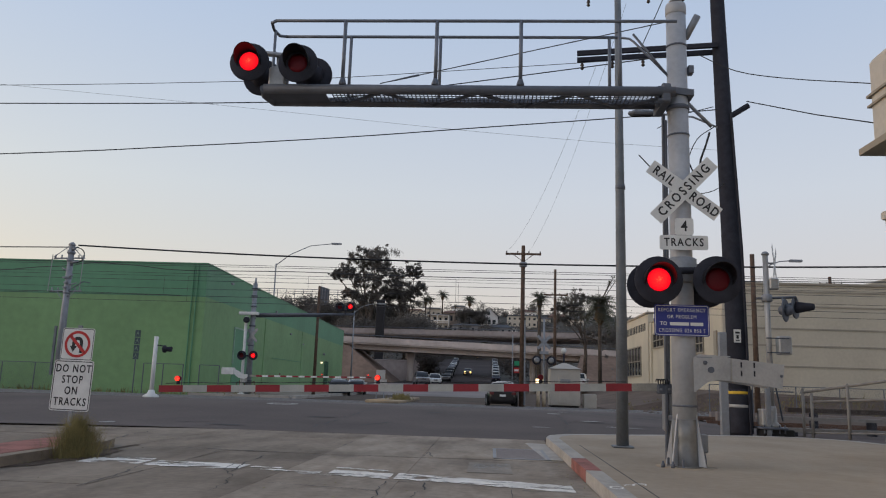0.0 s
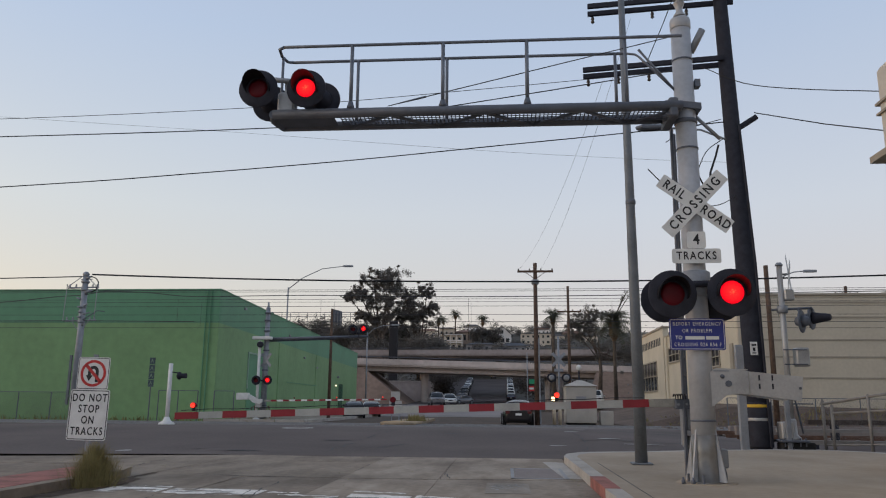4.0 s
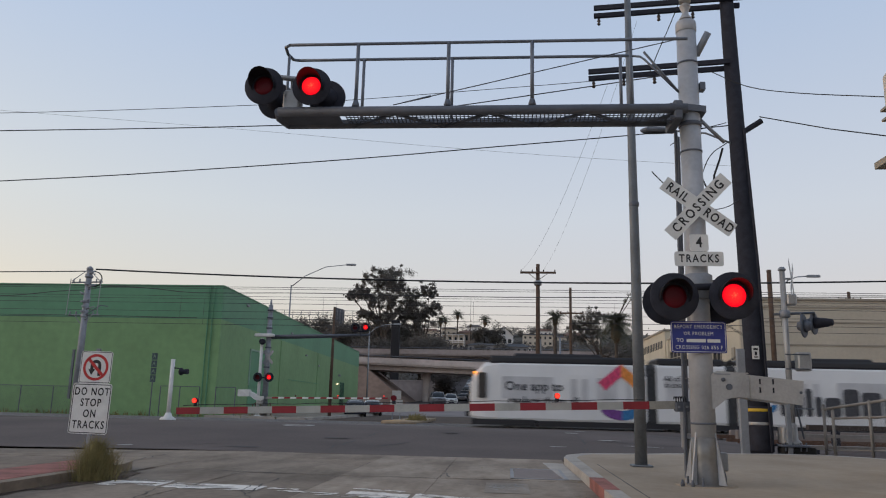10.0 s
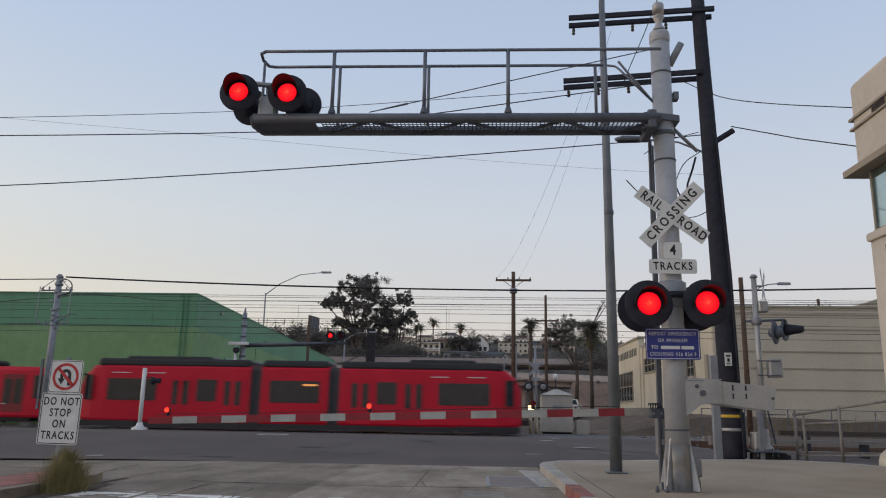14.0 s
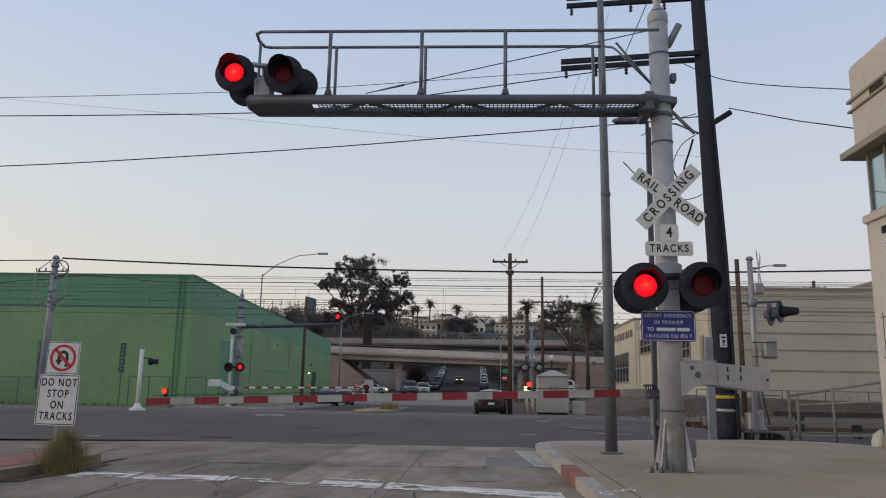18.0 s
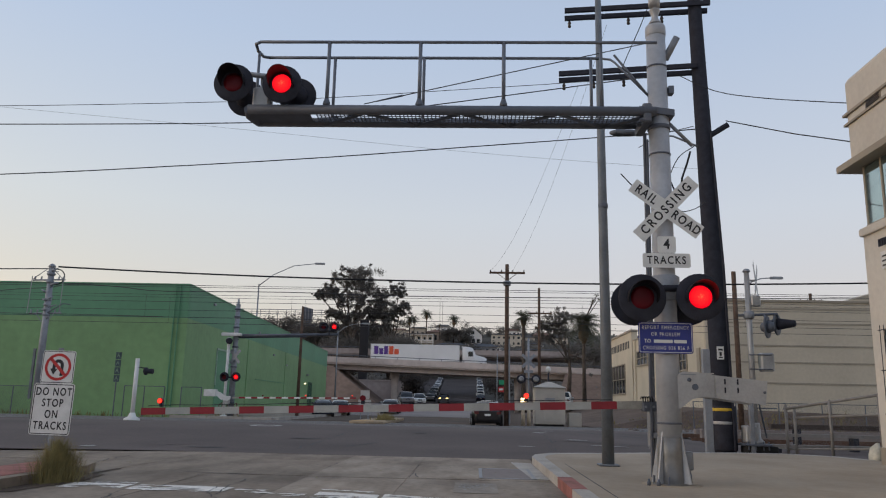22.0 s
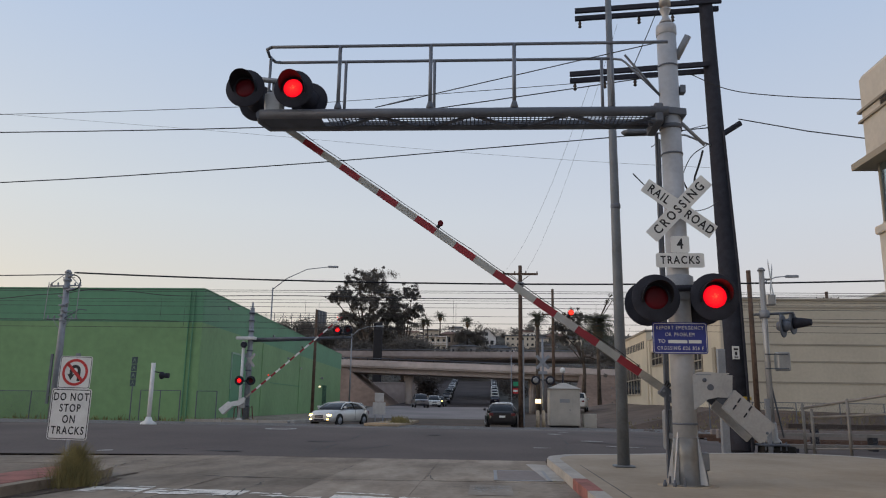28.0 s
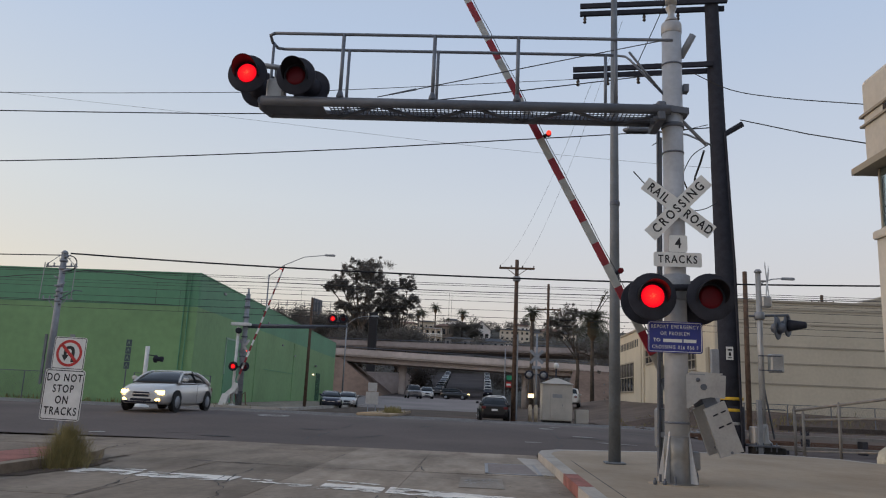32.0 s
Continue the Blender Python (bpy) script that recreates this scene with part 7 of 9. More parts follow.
for x0, z0, x1, z1 in ((-0.95, 7.25, -1.0, 5.45), (0.78, 7.3, 0.75, 5.5), (-0.9, 7.3, -0.1, 7.9), (0.75, 7.3, 0.1, 7.9), (-0.2, 7.7, 0.45, 7.72), (-0.95, 7.12, -0.95, 7.45), (0.8, 7.15, 0.8, 7.5), (-0.5, 5.45, -0.15, 5.0), (0.5, 5.5, 0.15, 5.0)):
    part("strut", S().tube([(x0, -0.12, z0), (x1, -0.12, z1)], 0.022, 5), GALV, cp)
loop = [(0.3 + 0.45 * math.cos(radians(a)), 0, 7.45 + 0.42 * math.sin(radians(a))) for a in range(-120, 170, 20)]
part("cable_loop", S().tube(loop, 0.03, 6), WIRE, cp)
part("side_plate", S().box(-0.42, -0.05, 1.0, -0.30, 0.05, 3.6), POLE_STEEL, cp)
part("plate_strap", S().box(-0.42, -0.06, 1.4, 0.0, 0.06, 1.5), POLE_STEEL, cp)
for z, w in ((7.15, 0.2), (6.2, 0.19), (5.4, 0.2)):
    part("collar", S().lathe([(w - 0.03, z - 0.07), (w, z - 0.05), (w, z + 0.05), (w - 0.03, z + 0.07)], None, 10), GALV, cp)
for k in range(3):
    part("guy_clamp", S().box(-0.09 + 0.05 * math.sin(k * 2.3) - 0.06, -0.27, 5.6 + k * 0.27, 0.05 * math.sin(k * 2.3) + 0.06, -0.12, 5.7 + k * 0.27, bevel=0.02), GALV, cp)

# narrow vertical sign with stacked marks
vs = thing("vertical_sign", "narrow dark vertical sign with stacked pale marks", "sign", pose(-22.5, 47.6, 0))
part("post", S().tube([(0, 0, 0), (0.0, 0, 2.2)], 0.04, 6), GALV_DARK, vs)
for k in range(4):
    p = part("plate", S().box(-0.17, -0.03, 2.12 + k * 0.47, 0.17, 0.03, 2.12 + k * 0.47 + 0.43), material("slate blue sign", (0.05, 0.08, 0.09), 0.6), vs)
    part("mark", S().sheet([(-0.14, -0.034, 2.16 + k * 0.47), (0, -0.034, 2.5 + k * 0.47), (0.14, -0.034, 2.16 + k * 0.47), (0.0, -0.034, 2.34 + k * 0.47)]), material("pale sign mark", (0.16, 0.24, 0.18), 0.6), p)

# wire fences at the warehouse
def chain_fence(name, a, b, h, label, n=6, mesh=True, mat=GALV_DARK):
    f = thing(name, label, "fence", group="fences")
    a, b = Vector(a), Vector(b)
    for k in range(n + 1):
        p = a.lerp(b, k / n)
        part("post", S().tube([p, p + Vector((0, 0, h))], 0.035, 6), mat, f)
    part("top_rail", S().tube([a + Vector((0, 0, h)), b + Vector((0, 0, h))], 0.025, 6), mat, f)
    if mesh:
        sh = S()
        d = b - a
        count = int(d.length / 0.16)
        for k in range(count):
            for s in (1, -1):
                p = a + d * (k / count)
                q = p + d.normalized() * s * h * 0.55
                lo, hi = 0.05, h
                w = Vector((0, 0, 0))
                u = d.normalized() * 0.004
                sh.sheet([p + Vector((0, 0, lo)) - u, p + Vector((0, 0, lo)) + u, q + Vector((0, 0, hi)) + u, q + Vector((0, 0, hi)) - u])
        tagged(part("wire_mesh", sh, mat, f), kind="stuff")
    return f


chain_fence("fence", (-45, 48.2, 0), (-27.2, 48.2, 0), 1.75, "low chain-link fence along the green wall", 8)
chain_fence("fence", (-22.2, 48.2, 0), (-19.6, 48.2, 0), 1.9, "short chain-link fence panel by the tracks", 2, False)
chain_fence("fence", (-18.6, 48.4, 0), (-17.3, 48.4, 0), 1.9, "short chain-link fence panel by the tracks", 1, False)
sh = S()
rnd = random.Random(21)
for k in range(420):
    x, y, h = rnd.uniform(-44, -14), rnd.uniform(48.2, 48.95), rnd.uniform(0.08, 0.4)
    a = rnd.uniform(0, 3)
    sh.sheet([(x, y, 0), (x + 0.08 * math.cos(a), y + 0.08 * math.sin(a), 0), (x + rnd.uniform(-0.2, 0.2), y, h)])
whole("weeds", sh, DRY_GRASS, "dry weeds along the wall's foot", "weeds", kind="stuff")
whole("far_kerb", S().box(-19.2, 48.3, -0.1, -12.6, 49.0, 0.14, bevel=0.04).box(-12.7, 49.0, -0.1, -12.4, 90, 0.13), CONCRETE_EDGE, "concrete kerb by the far sidewalk", "kerb", kind="structure")
whole("far_pavement", S().prism([(-18.6, 49.0), (-12.7, 49.0), (-12.7, 90), (-21, 90)], -0.1, 0.12), CONCRETE, "concrete sidewalk along the warehouse", "sidewalk", kind="structure")

# median tip with dry grass and the back of a double sign
isl = thing("traffic_island", "low kerbed median tip with dry grass", "traffic island")
part("kerb_ring", S().prism([(-7.3, 45.4), (-7.0, 44.9), (-6.2, 44.8), (-5.3, 45.2), (-5.0, 46.4), (-5.2, 58), (-6.4, 58), (-7.0, 52)], -0.05, 0.14, None, 0.06), material("tan kerb concrete", (0.34, 0.26, 0.17), 0.9, 0, 1.0, 0.3, 0.2, fine=10), isl)
part("paint", S().prism([(-7.2, 45.4), (-6.95, 45.05), (-6.2, 44.95), (-5.8, 45.3), (-6.0, 46.2), (-7.1, 46.2)], 0.141, 0.146), material("faded yellow kerb", (0.50, 0.30, 0.12), 0.9), isl)
sh = S()
for k in range(260):
    x, y, h = rnd.gauss(-5.6, 0.25), rnd.uniform(47.4, 50), rnd.uniform(0.1, 0.5)
    sh.sheet([(x, y, 0.13), (x + 0.06, y, 0.13), (x + rnd.uniform(-0.2, 0.2), y + rnd.uniform(-0.1, 0.1), 0.13 + h)])
tagged(part("grass", sh, TUFT_GRASS, isl), kind="stuff")
bs = thing("median_sign", "back of two pale sign plates on posts", "road sign", pose(-7.15, 50.5, 0.12))
for x in (-0.25, 0.25):
    part("post", S().tube([(x, 0.03, 0), (x, 0.03, 1.2)], 0.03, 6), GALV, bs)
part("lower_plate", S().box(-0.42, -0.02, 0.45, 0.42, 0.0, 1.25), SIGN_BACK, bs)
part("upper_plate", S().box(-0.3, -0.02, 1.28, 0.3, 0.0, 1.85), SIGN_BACK, bs)

# wooden pole at the far corner
def wood_pole(x, y, h, label, arms=(), mat=WOOD_BROWN, r=(0.17, 0.12), z0=0.0):
    p = thing("utility_pole", label, "utility pole", pose(x, y, z0), group="wooden poles")
    part("pole", S().tube([(0, 0, 0), (0, 0, h)], list(r), 12), mat, p)
    for z, x0, x1 in arms:
        part("crossarm", S().box(x0, -0.16, z - 0.06, x1, -0.05, z + 0.06), mat, p)
        part("brace", S().tube([(x0 * 0.55, -0.14, z - 0.05), (0, -0.14, z - 0.5)], 0.02, 5), mat, p)
        part("brace", S().tube([(x1 * 0.55, -0.14, z - 0.05), (0, -0.14, z - 0.5)], 0.02, 5), mat, p)
        for k in range(4):
            xx = x0 + 0.06 + (x1 - x0 - 0.12) * (k / 3 if k < 2 else (k / 3))
            part("insulator", S().lathe([(0.02, 0.05), (0.045, 0.1), (0.03, 0.14), (0.045, 0.18)], Matrix.Translation((xx, -0.1, z)), 7), PORCELAIN, p)
    return p


wp1 = wood_pole(1.95, 46.9, 9.85, "brown wooden utility pole with one crossarm", ((9.3, -1.1, 1.1),), r=(0.155, 0.115))
part("transformer_clamp", S().lathe([(0.2, 8.5), (0.24, 8.55), (0.24, 8.75), (0.2, 8.8)], None, 10), GALV, wp1)
part("conduit", S().tube([(0.18, -0.12, 0.1), (0.15, -0.1, 5.2)], 0.05, 6), GALV, wp1)
wood_pole(5.2, 62, 10.7, "brown wooden utility pole with a low crossarm", ((8.6, -0.9, 1.0),), r=(0.14, 0.10))
wood_pole(-12.85, 56, 8.1, "weathered brown wooden pole at the street corner", r=(0.13, 0.09))
wood_pole(15.3, 45.2, 9.3, "brown wooden pole behind the signal", r=(0.16, 0.13))
wood_pole(27, 62, 10.6, "distant wooden pole with small crossarm", ((10.0, -0.9, 0.9),), r=(0.14, 0.12))

# curved street lamps
def arm_lamp(x, y, h, reach, rise, label, s=1, z0=0.0, b=1.0):
    p = thing("street_lamp", label, "street lamp", pose(x, y, z0), group="far street lamps")
    part("pole", S().tube([(0, 0, 0), (0, 0, h)], [0.11 * b, 0.07 * b], 10), GALV, p)
    part("arm", S().tube([(0, 0, h - 0.3), (s * reach * 0.25, 0, h + rise * 0.45), (s * reach * 0.6, 0, h + rise * 0.88), (s * reach, 0, h + rise)], [0.06 * b, 0.05 * b, 0.045 * b, 0.04 * b], 8), GALV, p)
    part("luminaire", S().prism([(s * reach * 0.97, -0.14 * b), (s * (reach + 0.85 * b), -0.16 * b), (s * (reach + 0.95 * b), 0), (s * (reach + 0.85 * b), 0.16 * b), (s * reach * 0.97, 0.14 * b)], h + rise - 0.1 * b, h + rise + 0.09 * b, None, 0.04 * b), GALV, p)
    return p


arm_lamp(-40.3, 138.4, 13.6, 10.6, 4.0, "tall grey freeway lamp with a long curved arm", z0=8.75, b=1.7)
arm_lamp(-18.1, 100, 10.4, 3.3, 1.0, "slim pale street lamp in front of the freeway")
arm_lamp(21.2, 60, 10.9, 2.0, 0.6, "distant street lamp behind the shop roof")

# dark slab of a billboard post in front of the tree
whole("billboard_post", S().box(-0.9, -0.5, 0, 0.9, 0.5, 18.6, bevel=0.1), material("dark column paint", (0.020, 0.019, 0.022), 0.9), "dark upright sign column behind the freeway ramp", "column", pose(-23.8, 163, 0))

# signal cabinet, small boxes and yellow posts
hut = thing("signal_hut", "beige signal equipment hut with a low hipped roof", "equipment hut", pose(4.68, 48.9, 0))
part("wall", S().box(-0.93, -0.9, 0.12, 0.93, 0.9, 2.35, bevel=0.03), CABINET, hut)
part("roof", S().hull([(-1.02, -1.0, 2.35), (1.02, -1.0, 2.35), (1.02, 1.0, 2.35), (-1.02, 1.0, 2.35), (-0.15, -0.1, 2.72), (0.15, -0.1, 2.72), (0.15, 0.1, 2.72), (-0.15, 0.1, 2.72)], [(3, 2, 1, 0), (4, 5, 6, 7), (0, 1, 5, 4), (1, 2, 6, 5), (2, 3, 7, 6), (3, 0, 4, 7)]), CABINET, hut)
part("door", S().box(-0.42, -0.94, 0.25, 0.42, -0.902, 1.95, bevel=0.01), CABINET, hut)
part("door_vent", S().box(-0.3, -0.95, 1.5, 0.3, -0.94, 1.72), STEEL_GREY, hut)
part("door_handle", S().box(0.28, -0.97, 1.0, 0.34, -0.94, 1.12), STEEL_GREY, hut)
part("skid", S().box(-0.85, -0.8, 0.0, 0.85, 0.8, 0.12), RUBBER, hut)
for x, w, h in ((6.25, 0.8, 0.85),):
    bx = thing("relay_box", "beige relay box beside the hut", "equipment box", pose(x, 48.7, 0))
    part("case", S().box(-w / 2, -0.35, 0, w / 2, 0.35, h, bevel=0.03), CABINET, bx)
    part("lid", S().box(-w / 2 - 0.03, -0.38, h * 0.62, w / 2 + 0.03, 0.38, h * 0.68), CABINET, bx)
for x in (3.0, 3.35):
    bo = thing("bollard", "faded tan steel bollard", "bollard", pose(x, 47.6, 0), group="bollards")
    part("post", S().tube([(0, 0, 0), (0, 0, 0.95)], 0.11, 12), material("tan bollard paint", (0.46, 0.37, 0.26), 0.7), bo)
    part("cap", S().lathe([(0.11, 0.94), (0.09, 1.0), (0.03, 1.03)], None, 12), material("tan bollard paint", (0.46, 0.37, 0.26), 0.7), bo)
bl = thing("ball_lamp", "round lamp on a dark post behind the hut", "lamp", pose(5.35, 56, 0))
part("post", S().tube([(0, 0, 0), (0, 0, 3.6)], 0.06, 8), BLACK_PAINT, bl)
part("globe", S().lathe([(0.05, 3.6), (0.16, 3.7), (0.2, 3.85), (0.14, 4.0), (0.03, 4.05)], None, 12), SIGN_WHITE, bl)
# signal of the far lane, seen from behind
fs = thing("crossing_signal", "slim crossing signal seen from behind with dark lamp discs", "crossing signal", pose(3.6, 51.5, 0))
part("mast", S().tube([(0, 0, 0), (0, 0, 5.7)], 0.07, 10), GALV, fs)
for x in (-0.48, 0.48):
    part("lamp_back", S().lathe([(0.3, -0.02), (0.31, 0.0), (0.3, 0.02)], Matrix.Translation((x, -0.1, 2.95)) @ FACING, 18), BLACK_PAINT, fs)
    part("housing", S().lathe([(0.19, 0.02), (0.19, 0.1), (0.12, 0.2)], Matrix.Translation((x, -0.1, 2.95)) @ FACING, 14), STEEL_GREY, fs)
part("lamp_bar", S().tube([(-0.48, 0, 3.0), (0.48, 0, 3.0)], 0.04, 6), GALV_DARK, fs)
for lean in (-45, 45):
    panel("crossbuck_blade", 1.2, 0.2, GALV, fs, turned(0, -0.08 - (0.01 if lean > 0 else 0), 4.15, lean), 0.01)
part("count_plate", S().box(-0.3, -0.09, 3.35, 0.3, -0.08, 3.55), GALV, fs)
part("lit_box", S().box(-0.52, -0.25, 1.45, -0.15, -0.05, 1.72), glow("warm lamp", (1.0, 0.75, 0.4), 2.5), fs, "small lit warm lamp box")
# street signs on the far verge
gs = thing("street_sign", "small green street sign above a red and white sign", "road sign", pose(2.6, 80, 0.1))
part("post", S().tube([(-0.25, 0, 0), (-0.25, 0, 6.4)], 0.05, 8), GALV, gs)
part("green_plate", S().box(-0.05, -0.05, 3.2, 0.5, 0.0, 3.65), SIGN_GREEN, gs)
part("red_plate", S().box(-0.1, -0.05, 2.45, 0.45, 0.0, 2.98), SIGN_RED, gs)
part("white_mark", S().box(-0.04, -0.06, 2.62, 0.39, -0.05, 2.82), SIGN_WHITE, gs)
# red frame barrels by the wall
rk = thing("bike_rack", "small rusty metal rack near the warehouse wall", "rack", pose(-17.2, 53.5, 0.12))
for k in range(4):
    part("hoop", S().tube([(-0.6 + k * 0.35, 0, 0), (-0.6 + k * 0.35, 0, 0.7), (-0.4 + k * 0.35, 0, 0.85), (-0.3 + k * 0.35, 0, 0)], 0.04, 6), material("rusty red", (0.16, 0.07, 0.05), 0.8), rk)

# ---- right of the street: a signal seen from the side, railing and low walls ----
rs = thing("crossing_signal", "crossing signal of the cross street seen from the side", "crossing signal", pose(7.46, 21, 0))
part("mast", S().tube([(0, 0, 0.36), (0.0, 0, 4.97)], [0.08, 0.072], 14), SILVER, rs)
part("mast_cap", S().lathe([(0.10, 4.95), (0.105, 4.98), (0.06, 5.04)], None, 12), GALV, rs)
part("base_box", S().box(-0.32, -0.2, 0.38, -0.02, 0.2, 0.82, bevel=0.03), SILVER, rs)
part("base_casting", S().lathe([(0.22, 0.36), (0.21, 0.42), (0.13, 0.5), (0.12, 0.85), (0.1, 0.9)], None, 14), SILVER, rs)
part("base_plate", S().box(-0.38, -0.3, 0.3, 0.32, 0.3, 0.36, bevel=0.02), GALV_DARK, rs)
for x in (-0.28, -0.1, 0.1, 0.24):
    part("anchor_bolt", S().tube([(x, -0.24, 0.2), (x, -0.24, 0.42)], 0.02, 6), GALV_DARK, rs)
part("foundation", S().box(-0.32, -0.22, 0.0, 0.5, 0.3, 0.3, bevel=0.03), RUBBER, rs)
for lean in (-45, 45):
    panel("crossbuck_blade", 1.22, 0.22, SIGN_WHITE, rs, turned(0.24 + (0.012 if lean > 0 else 0), 0, 4.72, lean, 64), 0.01)
part("blade_bracket", S().tube([(0, 0, 4.72), (0.25, 0, 4.72)], 0.03, 6), GALV, rs)
part("lamp_bar", S().tube([(-0.28, 0.0, 3.75), (0.75, -0.05, 3.80)], 0.035, 8), GALV_DARK, rs)
part("bar_clamp", S().lathe([(0.11, 3.66), (0.14, 3.68), (0.14, 3.84), (0.11, 3.86)], None, 12), GALV, rs)
for x, y, z, face in ((0.38, -0.25, 3.42, -126), (0.78, 0.1, 3.54, 52)):
    m = pose(x, y, z, 0, 0, face) @ FACING
    lm = part("lamp", S().lathe([(0.3, -0.02), (0.31, 0.0), (0.3, 0.02)], m, 20), GALV_DARK, rs)
    part("housing", S().lathe([(0.05, -0.2), (0.12, -0.16), (0.17, -0.02)], m, 14), GALV_DARK, lm)
    part("hood", S().lathe([(0.16, 0.02), (0.15, 0.1), (0.09, 0.46), (0.07, 0.48)] if face > 0 else [(0.15, 0.02), (0.14, 0.08), (0.10, 0.15), (0.05, 0.17)], m, 14), BLACK_PAINT if face > 0 else GALV_DARK, lm)
    part("drop_pipe", S().tube([(x, y, z), (x, y * 0.2, 3.79)], 0.025, 6), GALV_DARK, lm)
part("relay_case", S().box(0.22, -0.15, 2.25, 0.56, 0.15, 2.74, bevel=0.03), SILVER, rs)
for z in (2.3, 2.68):
    part("strap", S().tube([(-0.1, -0.12, z), (0.48, -0.16, z)], 0.018, 6), GALV_DARK, rs)
part("stay", S().tube([(0.05, 0.1, 2.1), (0.5, 0.6, 0.5)], 0.025, 6), GALV_DARK, rs)
part("cross_bar", S().tube([(-0.2, -0.1, 1.28), (0.62, 0.1, 1.28)], 0.018, 6), GALV_DARK, rs)
part("clip_box", S().box(0.05, -0.14, 4.0, 0.3, 0.06, 4.3, bevel=0.03), SILVER, rs)

rail = thing("pipe_railing", "weathered grey pipe railing with wire mesh along a ramp", "railing")
PIPE = material("weathered pipe", (0.25, 0.235, 0.22), 0.7, 0.2, 4, 0.25, 0.1)
RA, RB = Vector((8.28, 21.0, 0)), Vector((9.6, 18.8, 0))
def rp(k, z):
    p = RA.lerp(RB, k)
    return (p.x, p.y, z + 0.3 * k)


for k, z in ((0.0, 1.36), (0.1, 1.2), (0.5, 1.33), (1.0, 1.34)):
    part("post", S().tube([rp(k, 0.0), rp(k, z)], 0.042, 8), PIPE, rail)
    part("post_cap", S().lathe([(0.034, z + 0.3 * k - 0.02), (0.036, z + 0.3 * k + 0.02), (0.015, z + 0.3 * k + 0.05)], Matrix.Translation((rp(k, 0)[0], rp(k, 0)[1], 0)), 8), PIPE, rail)
part("top_rail", S().tube([rp(-0.02, 1.28), rp(1.0, 1.34), rp(1.6, 1.38)], 0.036, 8), PIPE, rail)
part("mid_rail", S().tube([rp(0.1, 1.02), rp(1.0, 0.88), rp(1.6, 0.85)], 0.03, 8), PIPE, rail)
part("low_rail", S().tube([rp(0.0, 0.24), rp(1.6, 0.0)], 0.02, 8), PIPE, rail)
sh = S()
for k in range(90):
    a, b = k / 90 * 1.5, k / 90 * 1.5 + 0.14
    for u, v in ((a, b), (b, a)):
        p, q = Vector(rp(u, 0.2)), Vector(rp(v, 1.26))
        w = Vector((0.0016, 0.0012, 0))
        sh.sheet([p - w, p + w, q + w, q - w])
tagged(part("wire_mesh", sh, PIPE, rail), kind="stuff")
# old rails and a long beam lie stacked beyond the railing
for x0, y0, z0, x1, y1, h, mat, what in ((10.2, 27.2, 0.62, 40, 26.0, 0.16, material("rusty beam", (0.062, 0.048, 0.042), 0.9), "rusty brown steel beam lying by the tracks"), (8.6, 25.4, 0.42, 40, 24.2, 0.1, PIPE, "old grey rail lying by the tracks"), (8.4, 23.8, 0.12, 40, 22.6, 0.12, PIPE, "old grey rail lying by the tracks")):
    b = thing("old_rail", what, "rail", group="stacked rails")
    part("bar", S().hull([(x0, y0, z0), (x1, y1, z0), (x1, y1 + 0.25, z0), (x0, y0 + 0.25, z0), (x0, y0, z0 + h), (x1, y1, z0 + h), (x1, y1 + 0.25, z0 + h), (x0, y0 + 0.25, z0 + h)], [(3, 2, 1, 0), (4, 5, 6, 7), (0, 1, 5, 4), (1, 2, 6, 5), (2, 3, 7, 6), (3, 0, 4, 7)]), mat, b)
    for x in range(int(x0) + 1, 40, 3):
        y = y0 + (y1 - y0) * (x - x0) / (x1 - x0)
        part("timber", S().box(x, y - 0.05, -0.02, x + 0.16, y + 0.3, z0), WOOD_BLACK, b)
chain_fence("fence", (13.5, 48.4, 0), (60, 48.0, 0), 1.7, "chain-link fence before the cream wall", 18, True)
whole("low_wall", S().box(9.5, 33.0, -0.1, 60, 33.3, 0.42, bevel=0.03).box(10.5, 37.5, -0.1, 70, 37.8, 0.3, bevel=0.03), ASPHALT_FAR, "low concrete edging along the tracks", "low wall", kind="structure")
for k, y in enumerate((30.6, 35.2)):
    tr = thing("railway_track", "freight track on ballast beside the street", "railway track", group="tracks", kind="structure")
    for dy in (-0.72, 0.72):
        part("rail", S().box(8.6, y + dy - 0.035, -0.05, 160, y + dy + 0.035, 0.12), material("rusty rail", (0.14, 0.08, 0.055), 0.7, 0.4), tr)
        part("rail", S().box(-160, y + dy - 0.035, -0.05, 8.6, y + dy + 0.035, 0.012), STEEL_GREY, tr)
sh = S()
sh.prism([(9.2, 28.2), (160, 27.0), (160, 40.5), (8.3, 40.5)], -0.2, 0.0)
whole("trackside", sh, BANK, "brown dirt and gravel strip by the freight tracks", "dirt", kind="structure")
tb = S()
rnd = random.Random(8)
tb.lathe([(0.12, 0.0), (0.2, 0.08), (0.19, 0.28), (0.1, 0.42), (0.04, 0.5)], None, 14)
for v in tb.bm.verts:
    v.co += noise.noise_vector(v.co * 9) * 0.09
whole("rubbish_bag", tb, material("pale plastic bag", (0.55, 0.52, 0.42), 0.4), "pale crumpled rubbish bag by the railing", "bag", pose(9.35, 18.6, 0.0))

